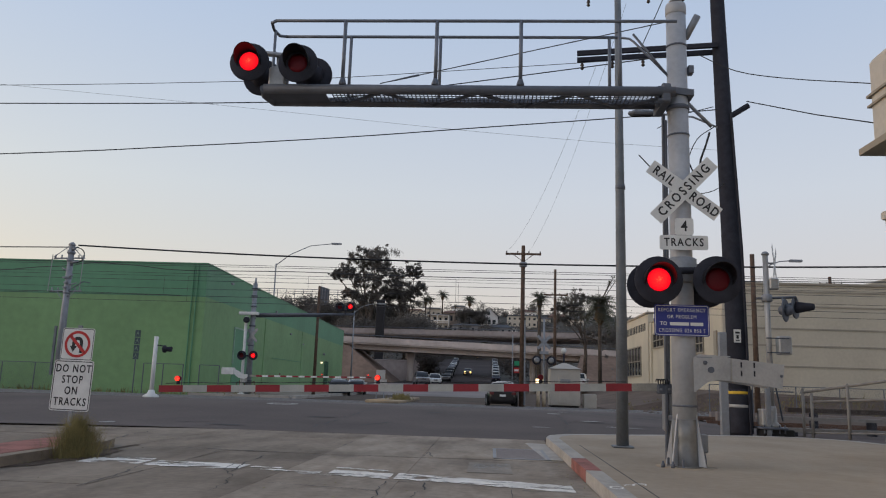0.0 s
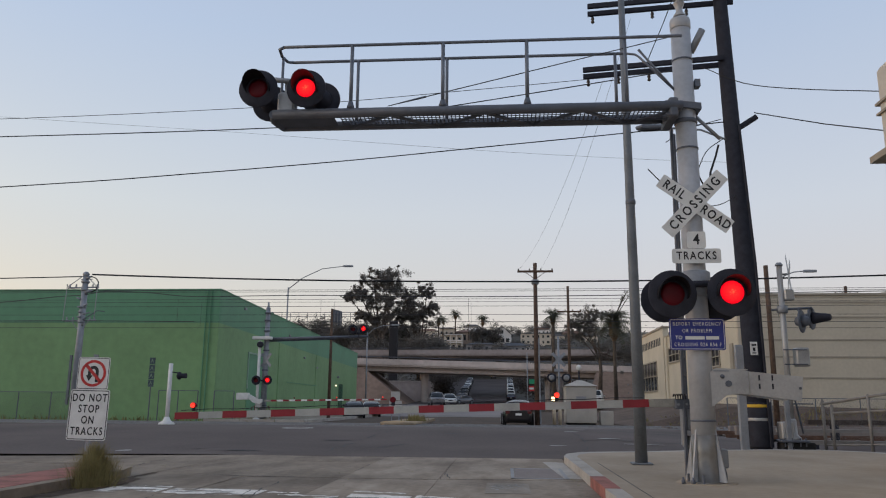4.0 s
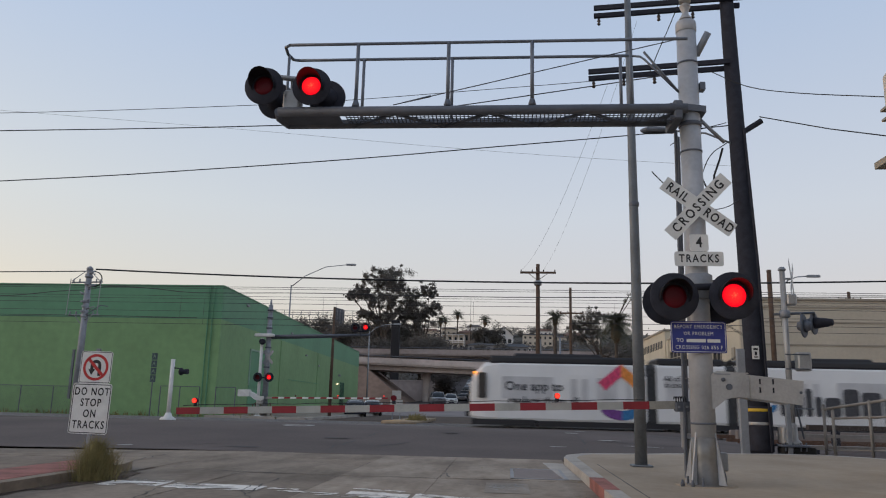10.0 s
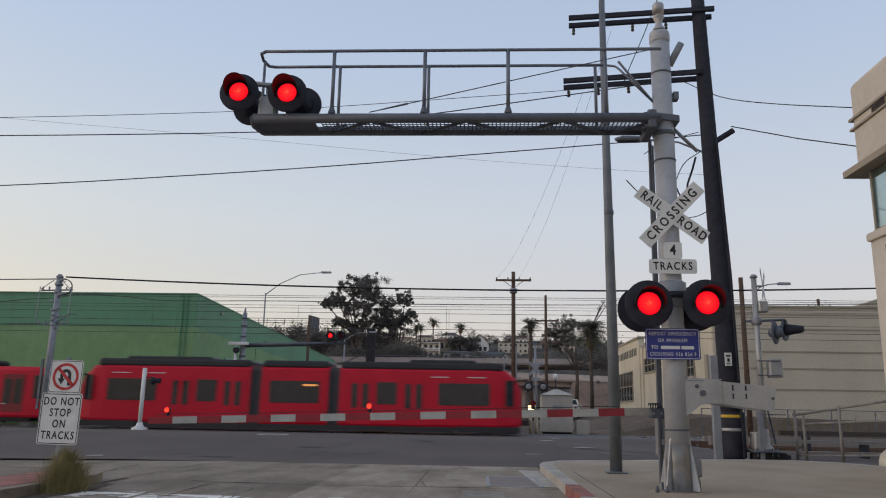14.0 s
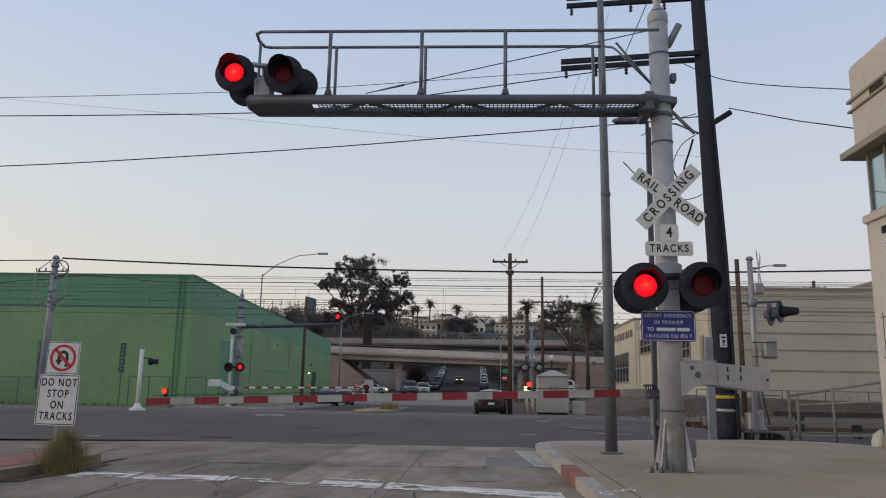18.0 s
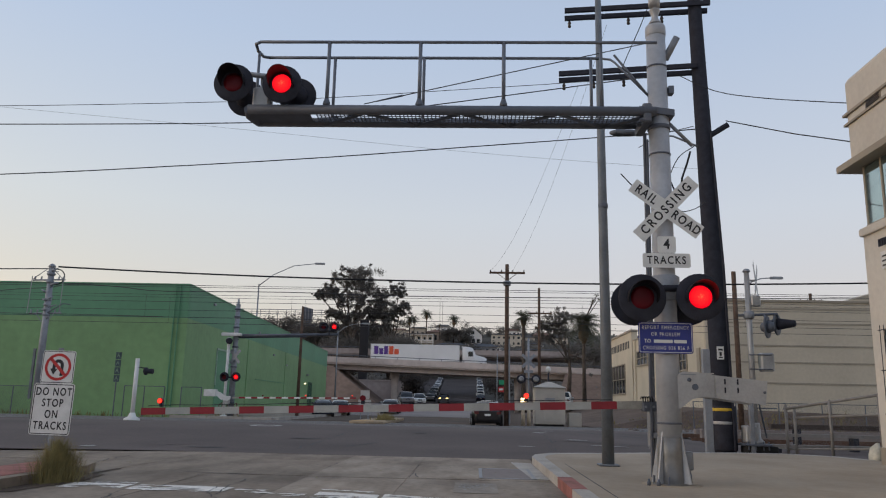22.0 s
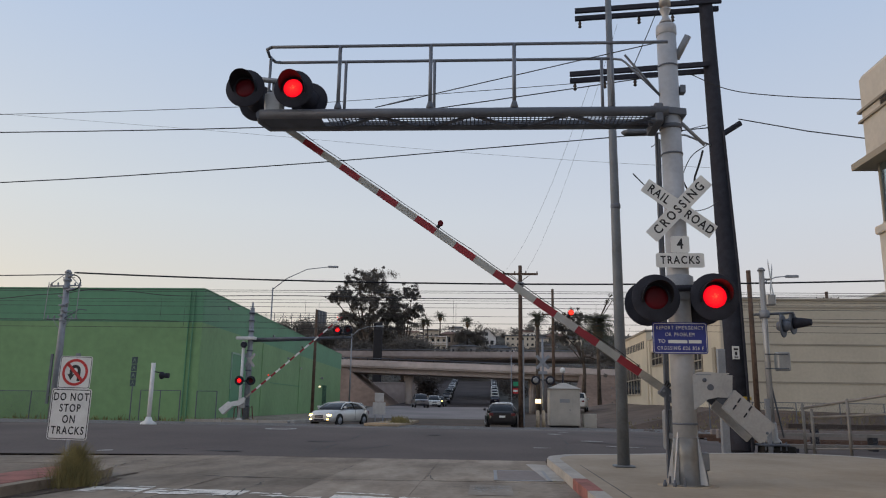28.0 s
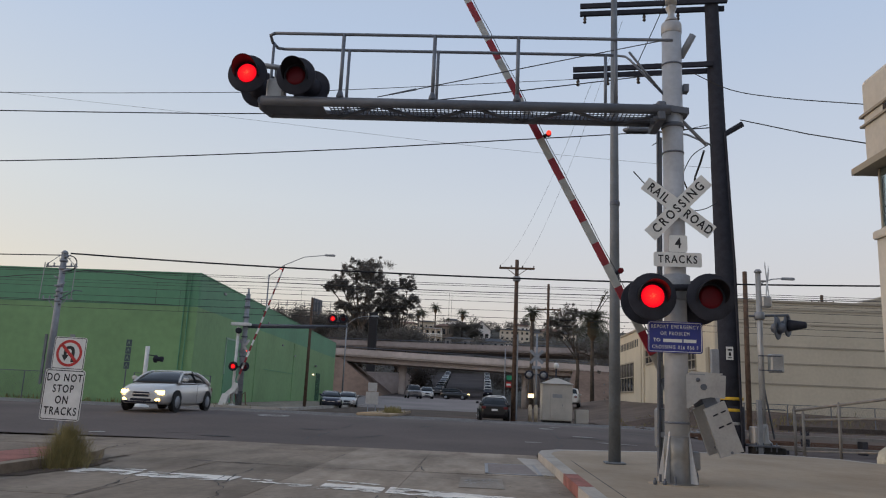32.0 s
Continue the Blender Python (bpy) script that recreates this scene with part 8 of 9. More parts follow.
# ---- cables ----
def cable(label, pts, r, mat=WIRE):
    if 3 < len(pts) < 13:  # ease the bends between the given points
        p = [Vector(q) for q in pts]
        p = [p[0] * 2 - p[1]] + p + [p[-1] * 2 - p[-2]]
        pts = []
        for i in range(1, len(p) - 2):
            a, b, c, d = p[i - 1:i + 3]
            for k in range(4):
                u = k / 4
                pts.append(0.5 * (2 * b + (c - a) * u + (2 * a - 5 * b + 4 * c - d) * u ** 2 + (3 * b - a - 3 * c + d) * u ** 3))
        pts.append(p[-2])
    return whole("cable", S().tube(pts, r, 5), mat, label, "cable", group="cables")


cable("thick black cable across the street", sagging((-22.5, 39.5, 8.0), (22.5, 39.5, 7.85), 0.42, 24), 0.045)
cable("thick black cable across the street", sagging((-22.5, 39.5, 7.9), (-70, 39.5, 8.2), 0.3, 10), 0.03)
cable("thick black cable across the street", sagging((22.5, 39.5, 7.85), (70, 39.5, 8.2), 0.3, 10), 0.03)
for y, z, r in ((42.85, 7.6, 0.014), (42.85, 7.05, 0.011), (46.3, 8.0, 0.014), (46.3, 7.35, 0.011), (44.5, 6.85, 0.014), (44.5, 6.35, 0.012), (42.85, 5.75, 0.014), (46.3, 5.75, 0.014)):
    cable("thin overhead trolley wire along the tracks", [(-150, y, z + 0.05), (-60, y, z), (-16, y, z), (1, y, z + 0.01), (40, y, z + 0.02), (150, y, z + 0.05)], r, WIRE_THIN)
sh = S()
for x in (-19, -10.5, -2, 6.5, 15):
    for y, z0, z1 in ((42.85, 5.75, 7.05), (46.3, 5.75, 7.35)):
        sh.tube([(x, y, z0), (x, y, z1)], 0.008, 4)
whole("dropper_wires", sh, WIRE_THIN, "short dropper wires between the trolley wires", "wire", kind="stuff")
cable("long overhead cable to the utility pole", [(-60, 21.3, 11.0), (-35, 21.3, 9.95), (-24, 21.3, 9.78), (-15, 21.3, 9.82), (-8.7, 21.3, 9.96), (-5, 21.3, 10.11), (-1.1, 21.3, 10.38), (2.25, 21.3, 10.62), (5.0, 21.3, 10.84)], 0.010, WIRE_THIN)
cable("long overhead cable to the utility pole", [(-60, 21.3, 9.8), (-30, 21.3, 9.2), (-15, 21.3, 9.23), (-6.9, 21.3, 9.33), (-4.5, 21.3, 9.5), (-1.3, 21.3, 9.93), (1.6, 21.3, 10.35), (4.5, 21.3, 10.78)], 0.017)
cable("long overhead cable to the utility pole", [(-60, 21.3, 6.4), (-30, 21.3, 7.0), (-14.7, 21.3, 7.63), (-9.5, 21.3, 7.92), (-4.4, 21.3, 8.27), (-0.3, 21.3, 8.62), (3.6, 21.3, 8.95), (6.6, 21.3, 9.25)], 0.017)
cable("thin wire sagging to the utility pole", [(-60, 21.3, 14.5), (-30, 21.3, 11.2), (-15, 21.3, 9.83), (-7.9, 21.3, 9.2), (-1.1, 21.3, 8.54), (3.5, 21.3, 8.18), (6.6, 21.3, 8.0)], 0.004, WIRE_THIN)
cable("service cable to the corner building", [(5.83, 21.3, 10.95), (6.64, 20.3, 9.98), (7.52, 19.0, 9.22), (8.64, 17.15, 8.33)], 0.013)
cable("service cable to the corner building", [(7.13, 21.0, 9.37), (8.16, 19.0, 8.25), (8.64, 17.15, 7.38)], 0.015)
for x0, z0, x1 in ((3.0, 10.7, 0.95), (3.9, 12.7, 2.3)):
    cable("thin wire between two utility poles", sagging((x0, 21.6, z0), (x1, 46.8, 9.45), 0.8, 20), 0.0045, WIRE_THIN)
cable("cable hanging from the crossarm", [(5.55, 21.1, 14.6), (5.3, 21.1, 13.7), (4.85, 21.2, 12.5), (4.42, 21.3, 11.5), (4.2, 21.4, 10.95)], 0.014)
cable("drop cable to the mast", sagging((2.85, 14.6, 5.75), (6.5, 21.2, 7.0), 0.5, 12), 0.012)
cable("looped cable at the utility pole", [(6.2, 21.0, 8.6), (5.7, 20.9, 8.2), (5.4, 20.9, 7.5), (5.3, 20.9, 6.8)], 0.014)
cable("looped cable at the utility pole", [(6.2, 21.0, 9.2), (5.2, 20.9, 8.9), (4.6, 20.9, 8.5)], 0.012)

# a lamp head on a short arm of the black pole
ul = thing("street_lamp", "grey cobra-head lamp on a short arm of the utility pole", "street lamp", pose(6.6, 21.3, 0))
part("arm", S().tube([(0.0, 0, 8.6), (-0.9, 0, 9.0), (-1.9, 0, 9.08)], 0.03, 8), GALV, ul)
part("luminaire", S().prism([(-1.85, -0.1), (-2.1, -0.16), (-2.6, -0.17), (-2.75, 0), (-2.6, 0.17), (-2.1, 0.16), (-1.85, 0.1)], 9.03, 9.15, None, 0.04), GALV_DARK, ul)

# fittings and slack cables at the overhead line pole
for z, x, r in ((7.0, 0.5, 0.09), (6.6, -0.35, 0.06), (6.25, 0.3, 0.07), (5.8, 0.55, 0.05), (5.2, 0.25, 0.06), (7.75, 0.35, 0.08)):
    part("fitting", S().tube([(0.1 if x > 0 else -0.1, -0.1, z), (x, -0.12, z + 0.12)], [r, r * 0.6], 7), GALV, cp)
part("strut", S().tube([(0.12, -0.1, 5.5), (0.9, -0.1, 6.0), (1.3, -0.1, 5.95)], 0.03, 6), GALV_DARK, cp)
cable("slack cable along the overhead line poles", [(-60, 39.4, 7.4), (-34, 39.4, 6.55), (-28, 39.4, 6.45), (-24.5, 39.4, 6.75), (-22.85, 39.4, 6.85), (-21.5, 39.4, 7.05), (-19, 39.4, 6.95), (-16.5, 39.4, 6.75), (-10, 39.4, 6.8), (0, 39.4, 6.7), (24, 39.4, 7.0)], 0.022, WIRE_THIN)
cable("slack cable along the overhead line poles", [(-60, 39.4, 5.6), (-34, 39.4, 5.45), (-22.85, 39.4, 5.45), (-16.5, 39.4, 5.4)], 0.016, WIRE_THIN)
copy_thing(cp, pose(70.0, 39.5, 0))
copy_thing(cp, pose(-60, 39.5, 0))
for x in (70.0, -60):
    wa = thing("wire_bracket", "steel bracket arms that hold the trolley wires", "bracket", pose(x, 39.5, 0), group="wire brackets")
    for z in (7.6, 7.05, 6.85, 6.35, 5.75, 8.0, 7.35):
        part("arm", S().tube([(0, 0.1, z + 0.02), (0, 7.0, z + 0.02)], 0.03, 6), GALV_DARK, wa)
# railing and sign frame on the hill behind the warehouse roof
hr = thing("hill_railing", "long dark railing on the hillside above the warehouse roof", "railing", pose(0, 205, 0))
for k in range(14):
    part("post", S().box(-66 + k * 2.4, -0.06, 14, -65.88 + k * 2.4, 0.06, 25.6), GALV_DARK, hr)
for z in (24.3, 25.5):
    part("rail", S().box(-66, -0.08, z, -34.5, 0.08, z + 0.14), GALV_DARK, hr)
bb = thing("billboard", "pale tilted back of a billboard on the hillside", "billboard", pose(-45.5, 203, 0))
part("panel", S().hull([(-1.6, 0, 21.5), (1.4, 0, 21.0), (1.6, 0, 25.6), (-1.4, 0, 26.4), (-1.6, 0.3, 21.5), (1.4, 0.3, 21.0), (1.6, 0.3, 25.6), (-1.4, 0.3, 26.4)], [(0, 1, 2, 3), (7, 6, 5, 4), (0, 4, 5, 1), (1, 5, 6, 2), (2, 6, 7, 3), (3, 7, 4, 0)]), GALV_DARK, bb)
for x in (-1.2, -0.4, 0.4, 1.2):
    part("rib", S().box(x, -0.14, 21.6, x + 0.14, 0.0, 25.6), STEEL_GREY, bb)
part("post", S().tube([(0, 0.4, 12), (0, 0.4, 25)], 0.25, 8), GALV_DARK, bb)

# ---- trees ----
def leaf_cloud(rnd, centres, per, size, hang=0.0):
    """Small leaf blades strewn round clump centres: one mesh."""
    vs, fs = [], []
    for cx, cy, cz, r in centres:
        for k in range(per):
            d = Vector((rnd.gauss(0, r * 0.68), rnd.gauss(0, r * 0.68), rnd.gauss(0, r * 0.58)))
            p = Vector((cx, cy, cz)) + d
            a, b = rnd.uniform(0, 6.28), rnd.uniform(-1, 1)
            u = Vector((math.cos(a), math.sin(a), b - hang)).normalized() * size * rnd.uniform(0.6, 1.3)
            v = u.cross(Vector((rnd.uniform(-1, 1), rnd.uniform(-1, 1), rnd.uniform(-1, 1)))).normalized() * size * (0.34 if hang else 0.5)
            i = len(vs)
            vs += [p - u, p + v, p + u, p - v]
            fs.append((i, i + 1, i + 2, i + 3))
    me = bpy.data.meshes.new("leaves")
    me.from_pydata([tuple(v) for v in vs], [], fs)
    return me


def broad_tree(x, y, z, label, h, clumps, seed, per=260, size=0.42, mat=FOLIAGE):
    """clumps: x, y, z, r from the foot."""
    rnd = random.Random(seed)
    t = thing("tree", label, "tree", pose(x, y, z), group="trees")
    part("trunk", S().tube([(0, 0, -0.5), (0.2, 0, h * 0.2), (0.1, 0, h * 0.42), (0.0, 0, h * 0.6)], [h * 0.028, h * 0.022, h * 0.016, h * 0.009], 10), BARK, t)
    for cx, cy, cz, r in clumps:
        k = rnd.uniform(0.25, 0.5)
        a = Vector((0.1, 0, h * k))
        b = Vector((cx, cy, cz))
        m = a.lerp(b, 0.5) + Vector((rnd.uniform(-0.5, 0.5), rnd.uniform(-0.5, 0.5), rnd.uniform(-0.8, 0.3)))
        part("limb", S().tube([a, m, b], [h * 0.011, h * 0.007, h * 0.003], 6), BARK, t)
    fine = []
    for cx, cy, cz, r in [(a, b, c, d * 0.86) for a, b, c, d in clumps]:
        for k in range(40):
            fine.append((cx + rnd.gauss(0, r * 0.85), cy + rnd.gauss(0, r * 0.7), cz + rnd.gauss(0, r * 0.62), r * rnd.uniform(0.10, 0.36)))
    for cx, cy, cz, r in fine[::6]:  # twigs reach the outer tufts
        home = min(clumps, key=lambda c: (c[0] - cx) ** 2 + (c[2] - cz) ** 2)
        part("twig", S().tube([home[:3], (cx, cy, cz)], [h * 0.003, h * 0.0012], 4), BARK, t)
    part("crown", leaf_cloud(rnd, fine, per // 26, size, 0.9), mat, t)
    return t


# the tall eucalyptus pair behind the freeway
broad_tree(-30.5, 190, 6.8, "tall dark eucalyptus with open feathery crown", 26, [(-2.6, 0, 25.6, 2.5), (2.1, 1, 25.9, 2.7), (0.8, 0, 23.4, 3.0), (-6.6, 0, 22.2, 2.0), (-9.0, 1, 20.8, 1.0), (-3.2, 0, 19.9, 2.4), (0.6, 0, 19.6, 2.2), (-5.4, 0, 16.0, 1.6), (1.4, 0, 16.0, 1.8), (-1.8, 0, 14.2, 1.8)], 41, 2600, 0.23)
broad_tree(-21.5, 192, 6.8, "dark eucalyptus with a spreading ragged crown", 20, [(-3.4, 0, 21.2, 2.3), (-2.8, 0, 17.7, 2.9), (1.9, 0, 22.4, 1.8), (2.5, 0, 18.2, 1.8), (-1.7, 0, 14.7, 2.2), (0.2, 0, 16.3, 1.3), (-4.6, 0, 16.0, 1.8)], 43, 2600, 0.23)
rnd = random.Random(77)
dense = [(rnd.uniform(-44, -22.5), 197 + rnd.uniform(-3, 3), rnd.uniform(11.5, 19.8), rnd.uniform(1.8, 3.0)) for k in range(60)]
dense += [(rnd.uniform(-64, -40), 205 + rnd.uniform(-3, 3), rnd.uniform(15, 22), rnd.uniform(1.4, 2.2)) for k in range(16)]
dense += [(rnd.uniform(-37, -15.5), 184 + rnd.uniform(-2, 2), rnd.uniform(9.5, 16.0), rnd.uniform(1.3, 2.2)) for k in range(34)]
cl = part("dense_shrubs", leaf_cloud(rnd, dense, 1100, 0.26), FOLIAGE, None, "dense dark shrubs under the eucalyptus trees")
tagged(cl, category="shrubs", kind="stuff")
# right-hand trees near the shop
broad_tree(15.6, 128, 4.0, "dark broadleaf tree beside a palm", 13,
           [(-2.4, 0, 11.2, 1.5), (-0.4, 0, 12.0, 1.2), (-3.6, 0, 8.6, 1.0), (-1.6, 0, 9.4, 1.2), (-4.2, 0, 10.2, 0.8), (1.6, 0, 6.4, 1.6), (4.4, 0, 5.2, 1.8)], 45, 1500, 0.16)


def palm(x, y, z, h, r, label, seed, fronds=34, droop=0.9, skirt=True, lean=0.0, stalks=0):
    rnd = random.Random(seed)
    t = thing("palm_tree", label, "palm tree", pose(x, y, z), group="palms")
    part("trunk", S().tube([(0, 0, -0.5), (lean * 0.4, 0, h * 0.5), (lean, 0, h)], [0.035 * h ** 0.9, 0.026 * h ** 0.9, 0.024 * h ** 0.9], 8), BARK, t)
    for k in range(fronds):
        a, e = rnd.uniform(0, 6.28), rnd.uniform(-0.75, 1.35)
        sh = S()
        pts, w = [], []
        for i in range(6):
            u = i / 5
            rr = r * u * math.cos(e * (1 - 0.3 * u))
            pts.append(Vector((lean + rr * math.cos(a), rr * math.sin(a), h + r * u * math.sin(e) - droop * r * 0.6 * u * u)))
            w.append((0.05 + 0.30 * math.sin(math.pi * min(1, u * 0.9 + 0.08))) * r * 0.66)
        side = Vector((-math.sin(a), math.cos(a), 0))
        for i in range(5):  # split into slanting leaflets
            for s in (-1, 1):
                for q in range(3):
                    p0 = pts[i].lerp(pts[i + 1], q / 3)
                    p1 = pts[i].lerp(pts[i + 1], q / 3 + 0.16)
                    tip = p1 + side * s * w[i + 1] * 1.3 - Vector((0, 0, w[i + 1] * 0.7))
                    sh.sheet([p0, p1, tip])
        tagged(part("frond", sh, PALM_LEAF, t), kind="stuff")
    for k in range(stalks):  # bare stalks of dead fronds stand up from the heart
        a, e, q = rnd.choice((0, 3.14)) + rnd.uniform(-0.5, 0.5), rnd.uniform(0.9, 1.45), r * rnd.uniform(0.85, 1.3)
        tip = (lean + q * math.cos(e) * math.cos(a), q * math.cos(e) * math.sin(a), h + q * math.sin(e))
        part("stalk", S().tube([(lean, 0, h), tip], [0.07, 0.05], 5), BARK, t)
        part("stalk_tuft", leaf_cloud(rnd, [(*tip, 0.22)], 26, 0.12), PALM_LEAF, t)
    if skirt:
        sh = S()
        sh.lathe([(0.1, h - r * 0.9), (r * 0.22, h - r * 0.55), (r * 0.18, h - r * 0.1)], Matrix.Translation((lean, 0, 0)), 9, False)
        part("dead_skirt", sh, material("dry palm skirt", (0.14, 0.09, 0.05), 0.95), t)
    return t


palm(15.3, 108, 1.5, 11.4, 3.5, "shaggy fan palm with bare trunk near the shop", 5, 60, 1.0, stalks=4)
palm(8.4, 132, 0.3, 16.1, 2.2, "fan palm behind the utility poles", 6, 60, 0.7)
palm(-19.2, 300, 24, 12.4, 3.2, "slender palm on the hill", 7, 40, 0.7)
palm(-8.4, 300, 24, 10.2, 3.4, "slender palm on the hill", 8, 44, 0.6)
palm(-23.8, 296, 24, 10.0, 2.8, "slender palm on the hill", 9, 34, 0.7)
palm(-20.7, 240, 17, 10.6, 2.6, "dusky palm beside the eucalyptus trees", 14, 34, 0.9)
palm(-14.5, 310, 27, 6.0, 1.3, "small palm on the hill", 10, 20, 1.0)

# ---- hillside houses ----
def house(x, y, z, w, d, h, wall, roof, label, gable=0.35, rows=1, cols=3, balcony=False, trim=None):
    t = thing("house", label, "house", pose(x, y, z), group="hill houses")
    part("wall", S().box(-w / 2, 0, -5, w / 2, d, h), wall, t)
    if gable:
        part("roof", S().hull([(-w / 2 - 0.4, -0.5, h), (w / 2 + 0.4, -0.5, h), (w / 2 + 0.4, d + 0.5, h), (-w / 2 - 0.4, d + 0.5, h), (-w * 0.3, d / 2, h + w * gable * 0.5), (w * 0.3, d / 2, h + w * gable * 0.5)], [(3, 2, 1, 0), (0, 1, 5, 4), (2, 3, 4, 5), (1, 2, 5), (3, 0, 4)]), roof, t)
    else:
        part("roof", S().box(-w / 2 - 0.3, -0.4, h, w / 2 + 0.3, d + 0.3, h + 0.35), roof, t)
    for r in range(rows):
        for c in range(cols):
            cx = -w / 2 + w * (c + 0.5) / cols
            cz = h * (r + 0.5) / rows
            ww, wh = w / cols * (0.2 + 0.06 * math.sin(c * 3 + x)), h / rows * (0.2 + 0.05 * math.sin(c * 5 + x))
            win = part("window", S().box(cx - ww, -0.06, cz - wh, cx + ww, 0.02, cz + wh), GLASS, t)
    if balcony:
        for r in range(rows + 1):
            part("balcony", S().box(-w / 2 - 0.2, -1.4, h * r / rows - 0.16, w / 2 + 0.2, 0, h * r / rows), trim or wall, t)
        for r in range(rows):
            part("balcony_rail", S().box(-w / 2 - 0.2, -1.42, h * r / rows + 0.6, w / 2 + 0.2, -1.36, h * r / rows + 0.95), trim or wall, t)
        for c in range(cols + 1):
            cx = -w / 2 + w * c / cols
            part("pillar", S().box(cx - 0.12, -1.45, -2, cx + 0.12, -1.2, h), trim or wall, t)
    return t


def gabled_house(x, y, z, w, d, h, rise, wall, roof, label):
    """A house whose gable wall looks down the hill."""
    t = thing("house", label, "house", pose(x, y, z), group="hill houses")
    part("wall", S().prism([(-w / 2, -5), (w / 2, -5), (w / 2, h), (0, h + rise), (-w / 2, h)], -d, 0, FACING), wall, t)
    for k in (-1, 1):
        part("roof", S().prism([(0, h + rise + 0.3), (0, h + rise), (k * (w / 2 + 0.5), h - 0.5), (k * (w / 2 + 0.5), h - 0.2)], -d - 0.4, 0.5, FACING), roof, t)
    for cx, cz, ww, wh in ((0, h + rise * 0.35, 0.6, 0.7), (-2.0, h * 0.45, 0.7, 0.8), (0.3, h * 0.45, 0.6, 0.8), (2.2, h * 0.45, 0.6, 0.8)):
        win = part("window", S().box(cx - ww, -0.06, cz - wh, cx + ww, 0.02, cz + wh), GLASS, t)
        part("window_frame", S().box(cx - ww - 0.12, -0.09, cz - wh - 0.14, cx + ww + 0.12, -0.05, cz - wh), wall, win)
    return t


W1, W2, W3, W4 = (material(n, c, 0.85, 0, 0.1, 0.12, 0.05, fine=1) for n, c in (("white stucco", (0.86, 0.81, 0.76)), ("cream stucco house", (0.60, 0.52, 0.42)), ("tan stucco house", (0.32, 0.25, 0.20)), ("grey stucco house", (0.26, 0.25, 0.25))))
R1, R2, R3 = (material(n, c, 0.9, 0, 0.2, 0.2, 0.1, fine=2) for n, c in (("dark shingle roof", (0.07, 0.065, 0.065)), ("brown tile roof", (0.16, 0.09, 0.065)), ("slate roof", (0.09, 0.10, 0.115))))
house(-21.9, 298, 21.6, 11.0, 9, 6.2, W2, R1, "white two-storey house with balconies on the hill", 0, 2, 5, True, W1)
house(-23.3, 309, 26.6, 6, 7, 4.6, W2, R1, "pale house above the balconied one", 0.3, 1, 3)
house(-16.0, 310, 25.6, 7.5, 9, 4.2, W3, R2, "tan hillside house with a brown roof", 0.35, 1, 3)
house(-8.9, 290, 20.4, 11.3, 8, 3.0, W4, R3, "long low house with slate roof on the hill", 0.16, 1, 5)
gabled_house(-0.9, 300, 24.0, 7.4, 9, 3.9, 3.5, W1, R1, "white gabled house with its gable to the street")
house(3.6, 293, 20.5, 9.5, 7, 2.6, W4, R3, "grey-roofed low house on the hillside", 0.3, 1, 4)
house(12.3, 300, 24.0, 11.6, 8, 4.4, W2, R3, "pale long hillside house with a flat roof", 0, 2, 6)
house(20.0, 312, 25.0, 9, 8, 3.6, W2, R1, "cream low house on the hill", 0.25, 1, 4)
house(28.0, 316, 26.0, 8, 8, 4.0, W3, R2, "tan hillside house with a brown roof", 0.35, 1, 3)
house(-50, 300, 25.0, 10, 8, 4.6, W3, R2, "tan hillside house behind the trees", 0.3, 1, 3)
house(-60, 306, 25.5, 9, 8, 4.6, W1, R1, "pale hillside house behind the trees", 0.2, 1, 4)
house(-71, 300, 25.0, 11, 8, 4.2, W4, R3, "grey hillside house above the warehouse roof", 0.25, 1, 4)
house(40, 318, 27.0, 9, 8, 4.0, W4, R1, "grey house on the hillside", 0.3, 1, 3)
for x, y, z, w, h, wall, roof, g, what in ((-31, 305, 26, 7, 4, W2, R2, 0.3, "small cream house among the trees"), (-13.5, 322, 30, 6, 3.4, W1, R1, 0.4, "white cottage high on the hill"), 
                                     (16.5, 322, 29, 5, 3.2, W1, R2, 0.5, "white gabled cottage on the hill"), (24.0, 300, 22, 6, 3.0, W4, R3, 0.2, "grey low house on the hillside"), (33.5, 306, 24.5, 7, 3.6, W2, R1, 0.3, "cream hillside house with a dark roof"), (9.0, 294, 20.5, 6, 2.8, W1, R1, 0.25, "white low house by the hill street")):
    house(x, y, z, w, 7, h, wall, roof, what, g, 1, 3)
# scrub and garden trees between the houses
rnd = random.Random(55)
pts = []
for k in range(330):
    x, y = rnd.uniform(-95, 75), rnd.uniform(215, 330)
    if -20 < x < 4 and y < 285:
        continue
    t = (y - 175) / 160
    z = -0.5 + 31 * min(1, max(0, t)) ** 1.1
    pts.append((x, y, z + 0.8, rnd.uniform(0.9, 2.6)))
pts += [(rnd.uniform(-12.6, -1.2), rnd.uniform(295, 298), rnd.uniform(25.5, 29.4), rnd.uniform(0.8, 1.3)) for k in range(34)]
pts += [(rnd.uniform(-34, 42), rnd.uniform(283, 297), rnd.uniform(17, 22.5), rnd.uniform(0.7, 1.5)) for k in range(70)]
pts += [(rnd.uniform(-34, 42), rnd.uniform(320, 330), rnd.uniform(29, 34.5), rnd.uniform(0.8, 1.8)) for k in range(40)]
sc = part("hill_scrub", leaf_cloud(rnd, pts, 170, 0.34), FOLIAGE, None, "dark scrub and garden trees on the hillside")
tagged(sc, category="shrubs", kind="stuff")
pts = [(rnd.choice((-17.5, 6.0)) + rnd.uniform(-1.5, 1.5), rnd.uniform(163, 292), 0, rnd.uniform(1.2, 2.4)) for k in range(90)]
